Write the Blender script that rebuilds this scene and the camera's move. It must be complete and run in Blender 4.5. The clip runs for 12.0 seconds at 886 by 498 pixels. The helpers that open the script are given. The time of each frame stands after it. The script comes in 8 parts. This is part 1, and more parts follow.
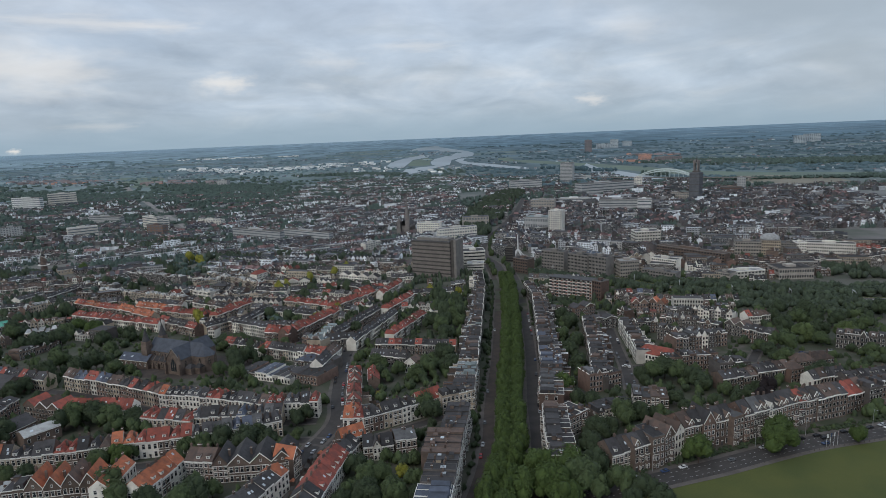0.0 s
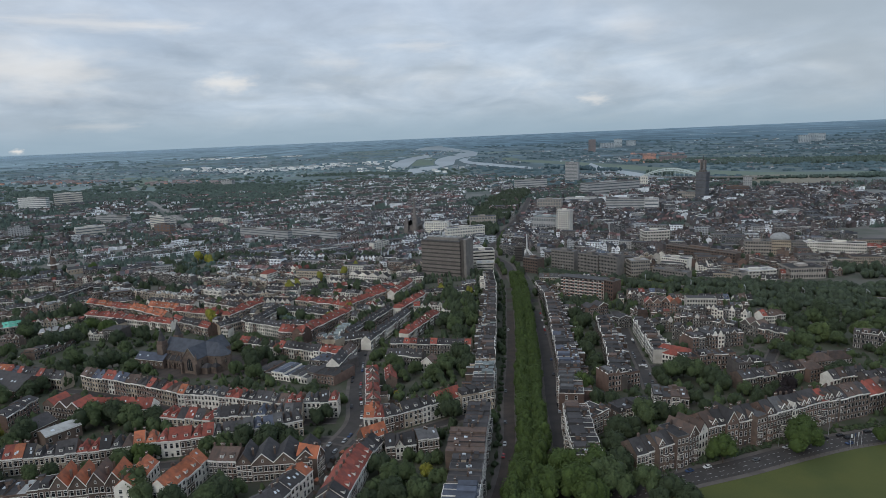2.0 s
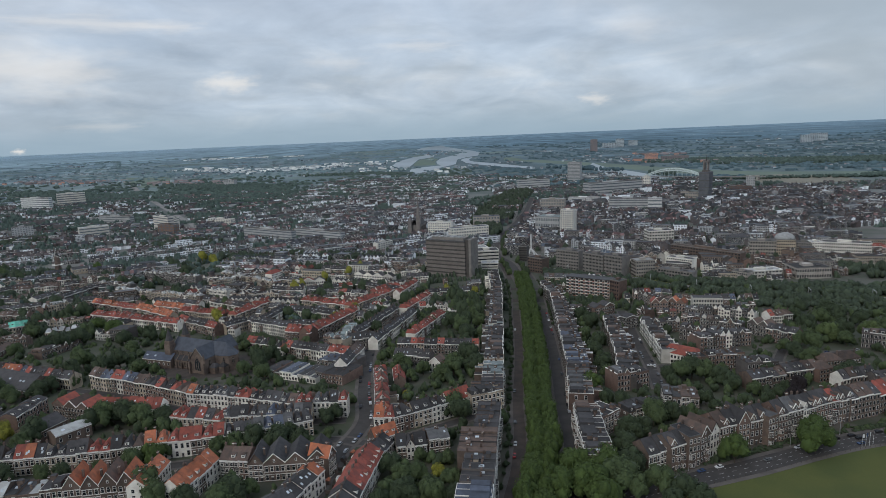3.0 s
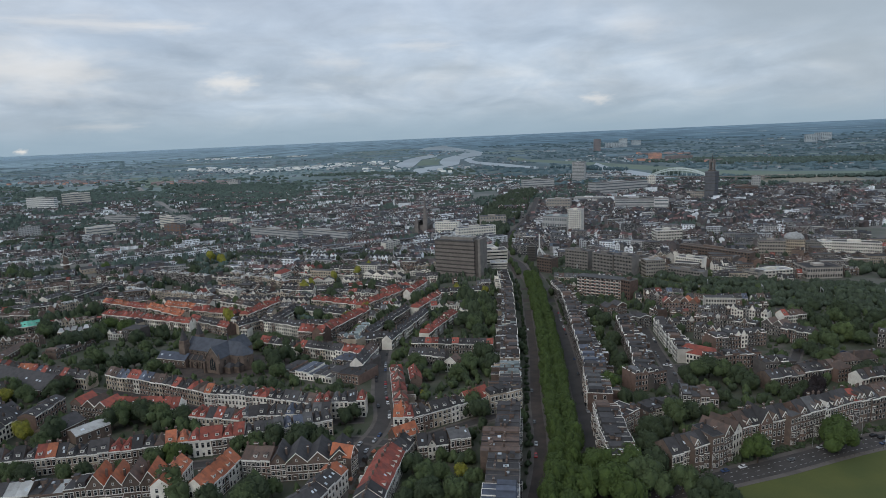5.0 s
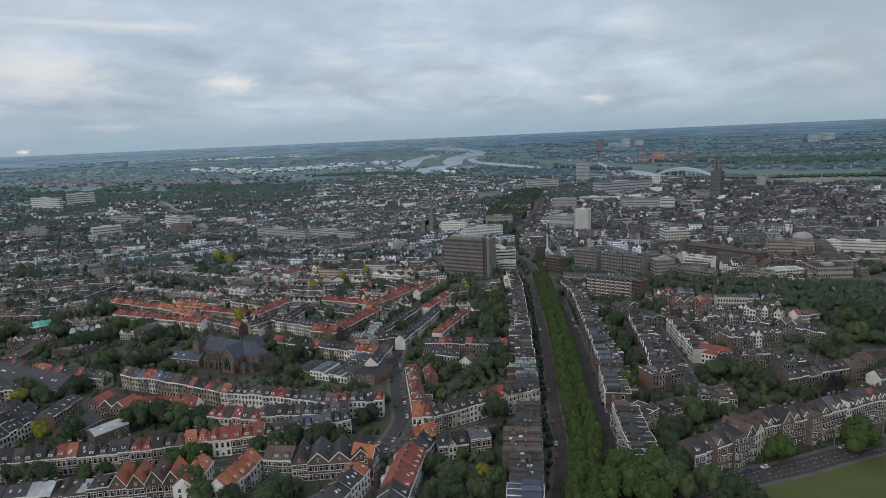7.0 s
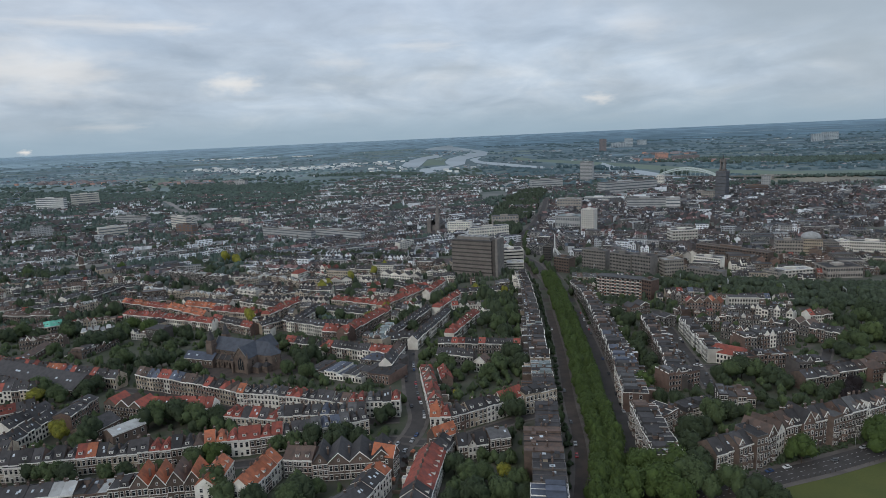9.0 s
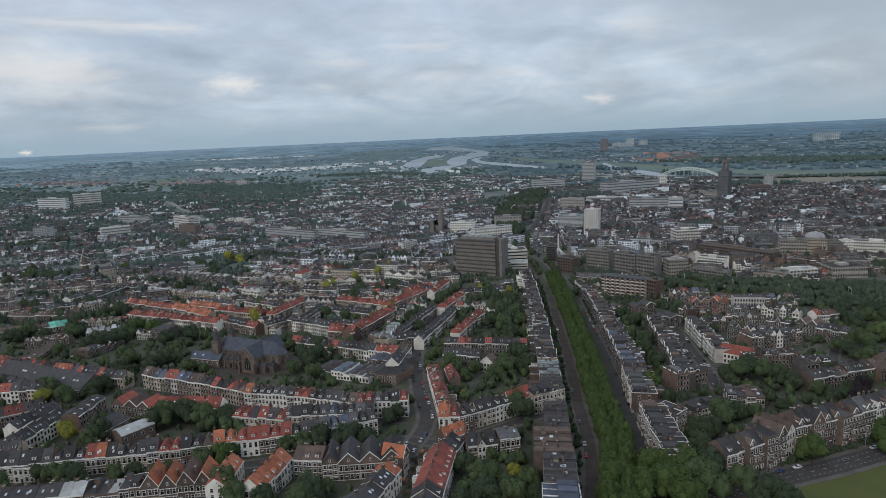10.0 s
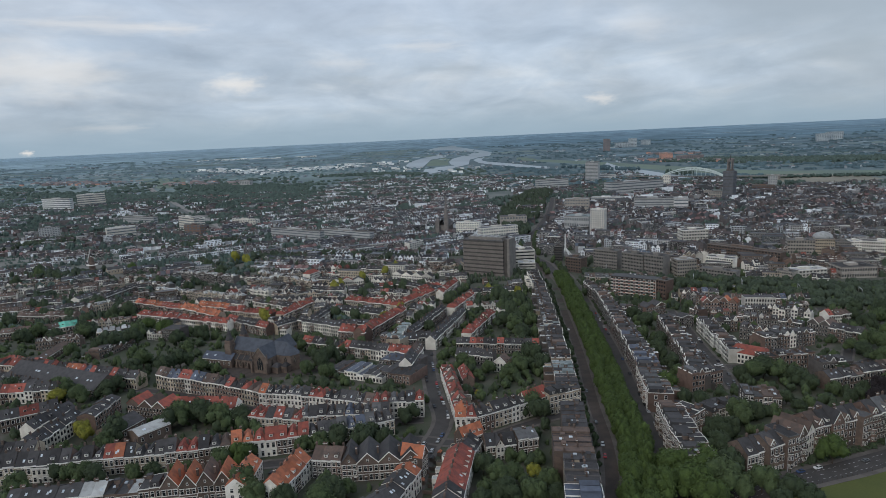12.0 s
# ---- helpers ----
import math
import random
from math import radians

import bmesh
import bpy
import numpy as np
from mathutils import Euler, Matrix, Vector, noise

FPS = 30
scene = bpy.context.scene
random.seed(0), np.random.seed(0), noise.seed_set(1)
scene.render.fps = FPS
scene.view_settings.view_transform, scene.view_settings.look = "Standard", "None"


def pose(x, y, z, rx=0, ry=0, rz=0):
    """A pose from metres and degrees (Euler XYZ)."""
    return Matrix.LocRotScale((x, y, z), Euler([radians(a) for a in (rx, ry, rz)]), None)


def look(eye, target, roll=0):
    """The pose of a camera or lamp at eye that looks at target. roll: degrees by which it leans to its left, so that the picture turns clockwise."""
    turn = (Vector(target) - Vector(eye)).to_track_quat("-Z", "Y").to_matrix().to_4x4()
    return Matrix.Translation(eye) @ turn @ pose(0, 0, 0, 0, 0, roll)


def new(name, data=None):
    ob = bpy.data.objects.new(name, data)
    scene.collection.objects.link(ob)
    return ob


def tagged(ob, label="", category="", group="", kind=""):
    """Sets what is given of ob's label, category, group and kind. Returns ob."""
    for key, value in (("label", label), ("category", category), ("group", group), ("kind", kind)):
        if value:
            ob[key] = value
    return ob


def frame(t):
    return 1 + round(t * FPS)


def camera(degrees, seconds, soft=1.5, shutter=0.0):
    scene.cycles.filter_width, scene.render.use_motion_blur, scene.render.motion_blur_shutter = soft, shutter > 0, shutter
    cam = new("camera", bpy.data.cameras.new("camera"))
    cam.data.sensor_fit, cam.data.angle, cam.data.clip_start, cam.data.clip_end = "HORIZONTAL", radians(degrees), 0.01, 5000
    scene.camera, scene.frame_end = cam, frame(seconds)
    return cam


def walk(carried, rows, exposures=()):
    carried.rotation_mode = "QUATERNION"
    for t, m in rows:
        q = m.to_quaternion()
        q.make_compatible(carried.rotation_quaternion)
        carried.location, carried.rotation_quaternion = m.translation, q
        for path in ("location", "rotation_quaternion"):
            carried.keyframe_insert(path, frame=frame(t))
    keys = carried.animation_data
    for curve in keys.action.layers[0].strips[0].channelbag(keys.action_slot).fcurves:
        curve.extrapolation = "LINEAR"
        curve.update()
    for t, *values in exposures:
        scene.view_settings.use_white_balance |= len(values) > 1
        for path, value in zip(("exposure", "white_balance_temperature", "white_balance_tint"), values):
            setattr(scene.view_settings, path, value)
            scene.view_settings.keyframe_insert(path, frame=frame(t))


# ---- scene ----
cam = camera(72, 12.0, soft=0.55)
PATH = [
    (0, (31.353, -1.175, 174.492), (35.858, 490.589, 84.224), -2.221),
    (0.5, (28.659, -1.077, 174.535), (32.689, 490.685, 84.231), -2.232),
    (1, (25.976, -0.979, 174.577), (29.554, 490.780, 84.243), -2.242),
    (1.5, (23.306, -0.881, 174.619), (26.451, 490.876, 84.259), -2.253),
    (2, (20.649, -0.783, 174.661), (23.381, 490.972, 84.278), -2.263),
    (2.5, (18.007, -0.685, 174.704), (20.344, 491.069, 84.302), -2.274),
    (3, (15.381, -0.587, 174.746), (17.339, 491.166, 84.330), -2.284),
    (3.5, (12.771, -0.489, 174.788), (14.368, 491.263, 84.362), -2.295),
    (4, (10.178, -0.392, 174.831), (11.429, 491.361, 84.398), -2.305),
    (4.5, (7.603, -0.294, 174.873), (8.523, 491.459, 84.437), -2.316),
    (5, (5.048, -0.196, 174.915), (5.649, 491.558, 84.481), -2.326),
    (5.5, (2.514, -0.098, 174.958), (2.808, 491.657, 84.529), -2.337),
    (6, (0.000, 0.000, 175.000), (0.000, 491.757, 84.581), -2.347),
    (6.5, (-2.491, 0.098, 175.042), (-2.776, 491.857, 84.637), -2.358),
    (7, (-4.959, 0.196, 175.085), (-5.520, 491.958, 84.697), -2.368),
    (7.5, (-7.403, 0.294, 175.127), (-8.231, 492.059, 84.762), -2.379),
    (8, (-9.822, 0.392, 175.169), (-10.910, 492.161, 84.830), -2.389),
    (8.5, (-12.215, 0.489, 175.212), (-13.556, 492.264, 84.902), -2.400),
    (9, (-14.580, 0.587, 175.254), (-16.170, 492.367, 84.978), -2.411),
    (9.5, (-16.918, 0.685, 175.296), (-18.753, 492.471, 85.058), -2.421),
    (10, (-19.227, 0.783, 175.339), (-21.303, 492.576, 85.143), -2.432),
    (10.5, (-21.505, 0.881, 175.381), (-23.820, 492.681, 85.231), -2.442),
    (11, (-23.753, 0.979, 175.423), (-26.306, 492.787, 85.323), -2.453),
    (11.5, (-25.969, 1.077, 175.465), (-28.760, 492.894, 85.420), -2.463),
    (12, (-28.152, 1.175, 175.508), (-31.182, 493.001, 85.520), -2.474),
]
walk(cam, [(t, look(eye, target, roll)) for t, eye, target, roll in PATH])

# ---- light: an overcast summer day ----
world = bpy.data.worlds.new("overcast_sky")
scene.world = world
world.use_nodes = True
WN, WL = world.node_tree.nodes, world.node_tree.links
WN.clear()


def wnode(kind, **values):
    n = WN.new(kind)
    for key, value in values.items():
        n.inputs[key].default_value = value
    return n


w_out = WN.new("ShaderNodeOutputWorld")
w_bg = wnode("ShaderNodeBackground", Strength=1.06)
WL.new(w_bg.outputs[0], w_out.inputs[0])
w_tc = WN.new("ShaderNodeTexCoord")
w_sky = WN.new("ShaderNodeTexSky")
w_sky.sky_type, w_sky.sun_disc = "NISHITA", False
w_sky.sun_elevation, w_sky.sun_rotation = radians(38), radians(-142)
w_sky.air_density, w_sky.dust_density = 1.3, 2.0
w_gain = WN.new("ShaderNodeVectorMath")
w_gain.operation = "SCALE"
w_gain.inputs[3].default_value = 0.07
WL.new(w_sky.outputs[0], w_gain.inputs[0])
# a cloud sheet seen in perspective: the direction divided by its height
w_sep = WN.new("ShaderNodeSeparateXYZ")
WL.new(w_tc.outputs["Generated"], w_sep.inputs[0])
w_abs = WN.new("ShaderNodeMath")
w_abs.operation = "MAXIMUM"
w_abs.inputs[1].default_value = 0.0
WL.new(w_sep.outputs[2], w_abs.inputs[0])
w_add = WN.new("ShaderNodeMath")
w_add.operation = "ADD"
w_add.inputs[1].default_value = 0.20
WL.new(w_abs.outputs[0], w_add.inputs[0])
w_div = WN.new("ShaderNodeVectorMath")
w_div.operation = "DIVIDE"
w_com = WN.new("ShaderNodeCombineXYZ")
for i in range(3):
    WL.new(w_add.outputs[0], w_com.inputs[i])
WL.new(w_tc.outputs["Generated"], w_div.inputs[0])
WL.new(w_com.outputs[0], w_div.inputs[1])
w_map = WN.new("ShaderNodeMapping")
w_map.inputs["Location"].default_value = (3.1, 1.7, 0)
w_map.inputs["Scale"].default_value = (1.0, 0.85, 0.0)
WL.new(w_div.outputs[0], w_map.inputs[0])
w_n1 = wnode("ShaderNodeTexNoise", Scale=2.1, Detail=8.0, Roughness=0.52, Distortion=0.5)
WL.new(w_map.outputs[0], w_n1.inputs[0])
w_r1 = WN.new("ShaderNodeValToRGB")
CLOUD_RAMP = w_r1.color_ramp.elements
CLOUD_RAMP[0].position, CLOUD_RAMP[0].color = 0.30, (0.385, 0.475, 0.592, 1)
CLOUD_RAMP[1].position, CLOUD_RAMP[1].color = 0.78, (0.66, 0.72, 0.795, 1)
mid = CLOUD_RAMP.new(0.52)
mid.color = (0.495, 0.585, 0.70, 1)
WL.new(w_n1.outputs[0], w_r1.inputs[0])
# towards the horizon the sheet closes into blue-grey distance
w_hr = WN.new("ShaderNodeMapRange")
w_hr.interpolation_type = "SMOOTHSTEP"
for key, value in (("From Min", 0.0), ("From Max", 0.075), ("To Min", 0.92), ("To Max", 0.0)):
    w_hr.inputs[key].default_value = value
WL.new(w_sep.outputs[2], w_hr.inputs[0])
w_hm = WN.new("ShaderNodeMix")
w_hm.data_type = "RGBA"
w_hm.inputs[7].default_value = (0.330, 0.450, 0.555, 1)
WL.new(w_hr.outputs[0], w_hm.inputs[0])
w_cell_map = WN.new("ShaderNodeMapping")
w_cell_map.inputs["Scale"].default_value = (5.0, 5.0, 15.0)
WL.new(w_tc.outputs["Generated"], w_cell_map.inputs[0])
w_cell = wnode("ShaderNodeTexNoise", Scale=1.25, Detail=7.0, Roughness=0.58, Distortion=0.35)
WL.new(w_cell_map.outputs[0], w_cell.inputs[0])
w_cell_tone = WN.new("ShaderNodeMapRange")
for key, value in (("From Min", 0.34), ("From Max", 0.68), ("To Min", 0.86), ("To Max", 1.15)):
    w_cell_tone.inputs[key].default_value = value
WL.new(w_cell.outputs[0], w_cell_tone.inputs[0])
w_cells = WN.new("ShaderNodeVectorMath")
w_cells.operation = "SCALE"
WL.new(w_r1.outputs[0], w_cells.inputs[0])
WL.new(w_cell_tone.outputs[0], w_cells.inputs[3])
w_high = WN.new("ShaderNodeMapRange")
for key, value in (("From Min", 0.08), ("From Max", 0.24), ("To Min", 0.0), ("To Max", 0.42)):
    w_high.inputs[key].default_value = value
WL.new(w_sep.outputs[2], w_high.inputs[0])
w_lav = WN.new("ShaderNodeMix")
w_lav.data_type = "RGBA"
w_lav.inputs[7].default_value = (0.545, 0.620, 0.765, 1)
WL.new(w_high.outputs[0], w_lav.inputs[0])
WL.new(w_cells.outputs[0], w_lav.inputs[6])
WL.new(w_lav.outputs[2], w_hm.inputs[6])
# a few brighter cloud heads and greyer ones, each placed to fit the camera's view
PALE_CLOUD, GREY_CLOUD = (0.92, 0.88, 0.84, 1), (0.40, 0.47, 0.55, 1)
sky_colour = w_hm.outputs[2]
for (dx, dy, dz), wide, high, gain, tint in (
    ((-0.305, 0.948, 0.090), 0.050, 0.020, 0.62, PALE_CLOUD), ((0.248, 0.968, 0.048), 0.034, 0.012, 0.50, PALE_CLOUD), ((-0.540, 0.835, 0.105), 0.130, 0.050, 0.55, PALE_CLOUD),
    ((-0.458, 0.873, 0.168), 0.120, 0.014, 0.40, PALE_CLOUD), ((-0.149, 0.982, 0.118), 0.070, 0.016, 0.25, PALE_CLOUD), ((-0.468, 0.883, 0.032), 0.060, 0.010, 0.22, PALE_CLOUD),
    ((-0.020, 0.993, 0.140), 0.090, 0.012, 0.30, PALE_CLOUD), ((0.30, 0.945, 0.150), 0.080, 0.030, 0.22, PALE_CLOUD), ((-0.375, 0.912, 0.168), 0.06, 0.012, 0.35, PALE_CLOUD),
    # the first here is a steam plume on the horizon, drawn into the sky
    ((-0.5575, 0.830, 0.0022), 0.0085, 0.0050, 0.8, PALE_CLOUD), ((0.52, 0.84, 0.15), 0.34, 0.16, 0.9, (0.365, 0.43, 0.505, 1)), ((0.30, 0.93, 0.20), 0.22, 0.05, 0.55, GREY_CLOUD), ((-0.29, 0.95, 0.068), 0.07, 0.010, 0.45, GREY_CLOUD), ((0.02, 0.99, 0.105), 0.09, 0.010, 0.5, GREY_CLOUD),
    ((-0.13, 0.985, 0.095), 0.035, 0.012, 0.55, GREY_CLOUD), ((0.255, 0.96, 0.115), 0.06, 0.010, 0.4, GREY_CLOUD), ((-0.05, 0.985, 0.165), 0.10, 0.016, 0.4, GREY_CLOUD), ((-0.56, 0.825, 0.035), 0.10, 0.028, 0.4, GREY_CLOUD)):
    v1 = WN.new("ShaderNodeVectorMath")
    v1.operation = "SUBTRACT"
    v1.inputs[1].default_value = (dx, dy, dz)
    WL.new(w_tc.outputs["Generated"], v1.inputs[0])
    v2 = WN.new("ShaderNodeVectorMath")
    v2.operation = "MULTIPLY"
    v2.inputs[1].default_value = (1 / wide, 0.5 / wide, 1 / high)
    WL.new(v1.outputs[0], v2.inputs[0])
    wob = wnode("ShaderNodeTexNoise", Scale=1.6, Detail=4.0)
    WL.new(v2.outputs[0], wob.inputs[0])
    v3 = WN.new("ShaderNodeVectorMath")
    v3.operation = "LENGTH"
    WL.new(v2.outputs[0], v3.inputs[0])
    v4 = WN.new("ShaderNodeMath")
    v4.operation = "MULTIPLY_ADD"
    v4.inputs[1].default_value = 1.7
    WL.new(wob.outputs[0], v4.inputs[0])
    WL.new(v3.outputs["Value"], v4.inputs[2])
    v5 = WN.new("ShaderNodeMapRange")
    v5.interpolation_type = "SMOOTHERSTEP"
    for key, value in (("From Min", 0.75), ("From Max", 1.95), ("To Min", gain), ("To Max", 0.0)):
        v5.inputs[key].default_value = value
    WL.new(v4.outputs[0], v5.inputs[0])
    v6 = WN.new("ShaderNodeMix")
    v6.data_type = "RGBA"
    v6.inputs[7].default_value = tint
    WL.new(v5.outputs[0], v6.inputs[0])
    WL.new(sky_colour, v6.inputs[6])
    sky_colour = v6.outputs[2]
w_mx = WN.new("ShaderNodeMix")
w_mx.data_type = "RGBA"
w_mx.inputs[0].default_value = 0.86
WL.new(w_gain.outputs[0], w_mx.inputs[6])
WL.new(sky_colour, w_mx.inputs[7])
WL.new(w_mx.outputs[2], w_bg.inputs[0])

sun_data = bpy.data.lights.new("sun", "SUN")
sun_data.energy, sun_data.angle, sun_data.color = 0.88, radians(25), (1.0, 0.95, 0.88)
sun = new("sun", sun_data)
sun.matrix_world = look((-330, -120, 420), (0, 300, 0))

# ---- materials ----
MAT = {}


def material(name, colour, rough=0.8, second=None, scale=4.0, vary=0.25, island=False, metal=0.0, bump=0.0, fine=0.15, grain_scale=2.2):
    """A node material: base colour, a second colour in patches, and a lighter or darker tone for each object or island."""
    m = bpy.data.materials.new(name)
    m.use_nodes = True
    nodes, links = m.node_tree.nodes, m.node_tree.links
    shader = nodes["Principled BSDF"]
    shader.inputs["Roughness"].default_value = rough
    shader.inputs["Metallic"].default_value = metal
    shader.inputs["Specular IOR Level"].default_value = 0.35
    geo = nodes.new("ShaderNodeNewGeometry")
    tex = nodes.new("ShaderNodeTexNoise")
    tex.inputs["Scale"].default_value = 1.0 / scale
    tex.inputs["Detail"].default_value = 4.0
    links.new(geo.outputs["Position"], tex.inputs["Vector"])
    ramp = nodes.new("ShaderNodeMapRange")
    ramp.inputs["From Min"].default_value, ramp.inputs["From Max"].default_value = 0.40, 0.62
    links.new(tex.outputs[0], ramp.inputs[0])
    mix = nodes.new("ShaderNodeMix")
    mix.data_type = "RGBA"
    mix.inputs[6].default_value = (*colour, 1)
    mix.inputs[7].default_value = (*(second or [c * 0.8 for c in colour]), 1)
    links.new(ramp.outputs[0], mix.inputs[0])
    if island:
        rnd = geo.outputs["Random Per Island"]
    else:
        rnd = nodes.new("ShaderNodeObjectInfo").outputs["Random"]
    grain = nodes.new("ShaderNodeTexNoise")
    grain.inputs["Scale"].default_value = grain_scale
    grain.inputs["Detail"].default_value = 3.0
    links.new(geo.outputs["Position"], grain.inputs["Vector"])
    tone = nodes.new("ShaderNodeMath")
    tone.operation = "MULTIPLY_ADD"
    tone.inputs[1].default_value, tone.inputs[2].default_value = 2 * vary, 1 - vary
    links.new(rnd, tone.inputs[0])
    tone2 = nodes.new("ShaderNodeMath")
    tone2.operation = "MULTIPLY_ADD"
    tone2.inputs[1].default_value, tone2.inputs[2].default_value = 2 * fine, 1 - fine
    links.new(grain.outputs[0], tone2.inputs[0])
    both = nodes.new("ShaderNodeMath")
    both.operation = "MULTIPLY"
    links.new(tone.outputs[0], both.inputs[0])
    links.new(tone2.outputs[0], both.inputs[1])
    out = nodes.new("ShaderNodeVectorMath")
    out.operation = "SCALE"
    links.new(mix.outputs[2], out.inputs[0])
    links.new(both.outputs[0], out.inputs[3])
    links.new(out.outputs[0], shader.inputs["Base Color"])
    if bump:
        b = nodes.new("ShaderNodeBump")
        b.inputs["Strength"].default_value = bump
        b.inputs["Distance"].default_value = 0.1
        links.new(grain.outputs[0], b.inputs["Height"])
        links.new(b.outputs[0], shader.inputs["Normal"])
    MAT[name] = m
    return m


def palette(name, colour, **options):
    """One paint in two forms: toned object by object, and toned island by island for joined meshes."""
    material(name, colour, **options)
    options["vary"] = max(0.42, options.get("vary", 0.25))
    material(name + "_joined", colour, island=True, **options)


# walls
palette("wall_white", (0.72, 0.69, 0.62), second=(0.58, 0.545, 0.48), scale=5, vary=0.22)
palette("wall_brown", (0.142, 0.104, 0.084), second=(0.106, 0.079, 0.065), scale=3, vary=0.3, bump=0.2)
palette("wall_brick", (0.175, 0.116, 0.093), second=(0.130, 0.089, 0.073), scale=3, vary=0.3, bump=0.2)
palette("wall_tan", (0.41, 0.345, 0.265), second=(0.31, 0.255, 0.195), scale=4, vary=0.25)
palette("wall_grey", (0.118, 0.104, 0.096), second=(0.086, 0.076, 0.070), scale=4, vary=0.3)
# roofs
palette("roof_r", (0.27, 0.072, 0.050), second=(0.175, 0.058, 0.046), scale=2.5, vary=0.3, bump=0.3)
palette("roof_o", (0.42, 0.14, 0.07), second=(0.28, 0.105, 0.062), scale=2.5, vary=0.22, bump=0.3)
palette("roof_b", (0.12, 0.082, 0.066), second=(0.085, 0.065, 0.056), scale=2.5, vary=0.3, bump=0.3)
palette("roof_d", (0.058, 0.055, 0.056), second=(0.043, 0.041, 0.042), scale=2.5, vary=0.35, bump=0.3)
palette("roof_g", (0.102, 0.101, 0.102), second=(0.072, 0.072, 0.073), scale=3, vary=0.3, bump=0.2)
palette("roof_s", (0.085, 0.10, 0.135), second=(0.065, 0.075, 0.10), scale=3, vary=0.25, bump=0.2, rough=0.6)
palette("roof_l", (0.40, 0.41, 0.40), second=(0.30, 0.30, 0.29), scale=4, vary=0.2)
palette("roof_t", (0.23, 0.27, 0.27), second=(0.17, 0.20, 0.20), scale=4, vary=0.2)
palette("roof_c", (0.16, 0.50, 0.38), second=(0.12, 0.40, 0.31), scale=3, vary=0.05)
palette("roof_w", (0.70, 0.70, 0.68), scale=4, vary=0.1)
# greyer, bluer paints for old town and suburbs: distance haze put into the colours
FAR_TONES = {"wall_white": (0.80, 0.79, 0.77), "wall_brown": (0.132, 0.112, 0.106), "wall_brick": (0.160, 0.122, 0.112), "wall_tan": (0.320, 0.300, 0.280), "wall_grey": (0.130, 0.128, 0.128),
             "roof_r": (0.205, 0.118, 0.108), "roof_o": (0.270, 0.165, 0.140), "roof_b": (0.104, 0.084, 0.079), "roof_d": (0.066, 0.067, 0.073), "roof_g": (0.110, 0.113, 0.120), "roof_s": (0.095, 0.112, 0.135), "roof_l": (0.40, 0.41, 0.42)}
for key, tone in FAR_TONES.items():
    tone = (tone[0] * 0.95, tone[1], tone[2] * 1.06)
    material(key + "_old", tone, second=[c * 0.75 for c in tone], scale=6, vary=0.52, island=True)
palette("stone", (0.37, 0.34, 0.30), second=(0.29, 0.265, 0.235), scale=5, vary=0.15)
# trim, glass, ground
palette("trim", (0.80, 0.78, 0.73), second=(0.66, 0.64, 0.59), scale=3, vary=0.12)
palette("glass", (0.028, 0.032, 0.036), rough=0.12, scale=3, vary=0.5)
palette("skylight", (0.55, 0.60, 0.64), rough=0.2, scale=3, vary=0.3)
palette("chimney_brick", (0.125, 0.092, 0.076), scale=2, vary=0.3)
# panes of far blocks, paler and bluer: haze put into the glass colour
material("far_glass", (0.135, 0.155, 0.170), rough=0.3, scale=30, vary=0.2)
material("pale_concrete", (0.46, 0.46, 0.45), second=(0.38, 0.385, 0.38), scale=9, vary=0.08)
material("concrete", (0.225, 0.208, 0.188), second=(0.175, 0.163, 0.15), scale=6, vary=0.12)
material("dark_panel", (0.085, 0.077, 0.071), second=(0.068, 0.063, 0.058), scale=6, vary=0.1)
material("steel", (0.42, 0.43, 0.43), rough=0.5, metal=0.3, vary=0.1)
material("asphalt", (0.066, 0.060, 0.057), second=(0.050, 0.046, 0.044), scale=7, vary=0.0, rough=0.9)
material("brick_paving", (0.080, 0.062, 0.052), second=(0.056, 0.046, 0.041), scale=6, vary=0.0, rough=0.9)
material("paving", (0.125, 0.110, 0.100), second=(0.095, 0.084, 0.076), scale=6, vary=0.0, rough=0.9)
material("road_paint", (0.50, 0.50, 0.48), vary=0.1)
material("lawn", (0.088, 0.098, 0.027), second=(0.068, 0.083, 0.024), scale=30, vary=0.0, rough=0.95, fine=0.25)
material("water", (0.30, 0.35, 0.375), rough=0.35, scale=200, vary=0.0)
material("bark", (0.075, 0.058, 0.045), scale=1, vary=0.2)
# leaves: object-wide hue and leaf-by-leaf tone
LEAVES = {
    "lime": ((0.060, 0.092, 0.022), (0.046, 0.073, 0.019)),
    "green": ((0.068, 0.095, 0.038), (0.053, 0.077, 0.033)),
    "dark": ((0.046, 0.065, 0.031), (0.036, 0.053, 0.027)),
    "yellow": ((0.22, 0.21, 0.030), (0.15, 0.155, 0.028)),
    "copper": ((0.022, 0.016, 0.017), (0.016, 0.012, 0.013)),
    "willow": ((0.085, 0.115, 0.040), (0.06, 0.085, 0.03)),
}
for key, (one, two) in LEAVES.items():
    material("leaf_" + key, one, second=two, scale=2.2, vary=0.15, island=True, rough=0.85, fine=0.45, grain_scale=3.2, bump=0.5)
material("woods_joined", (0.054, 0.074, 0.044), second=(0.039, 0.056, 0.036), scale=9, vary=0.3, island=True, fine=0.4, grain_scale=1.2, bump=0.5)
# distant greens grow bluer and paler: haze put into the base colours
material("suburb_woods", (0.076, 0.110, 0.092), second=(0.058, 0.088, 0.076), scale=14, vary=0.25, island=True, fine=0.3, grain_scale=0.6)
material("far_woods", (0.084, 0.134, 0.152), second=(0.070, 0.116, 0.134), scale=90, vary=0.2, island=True)
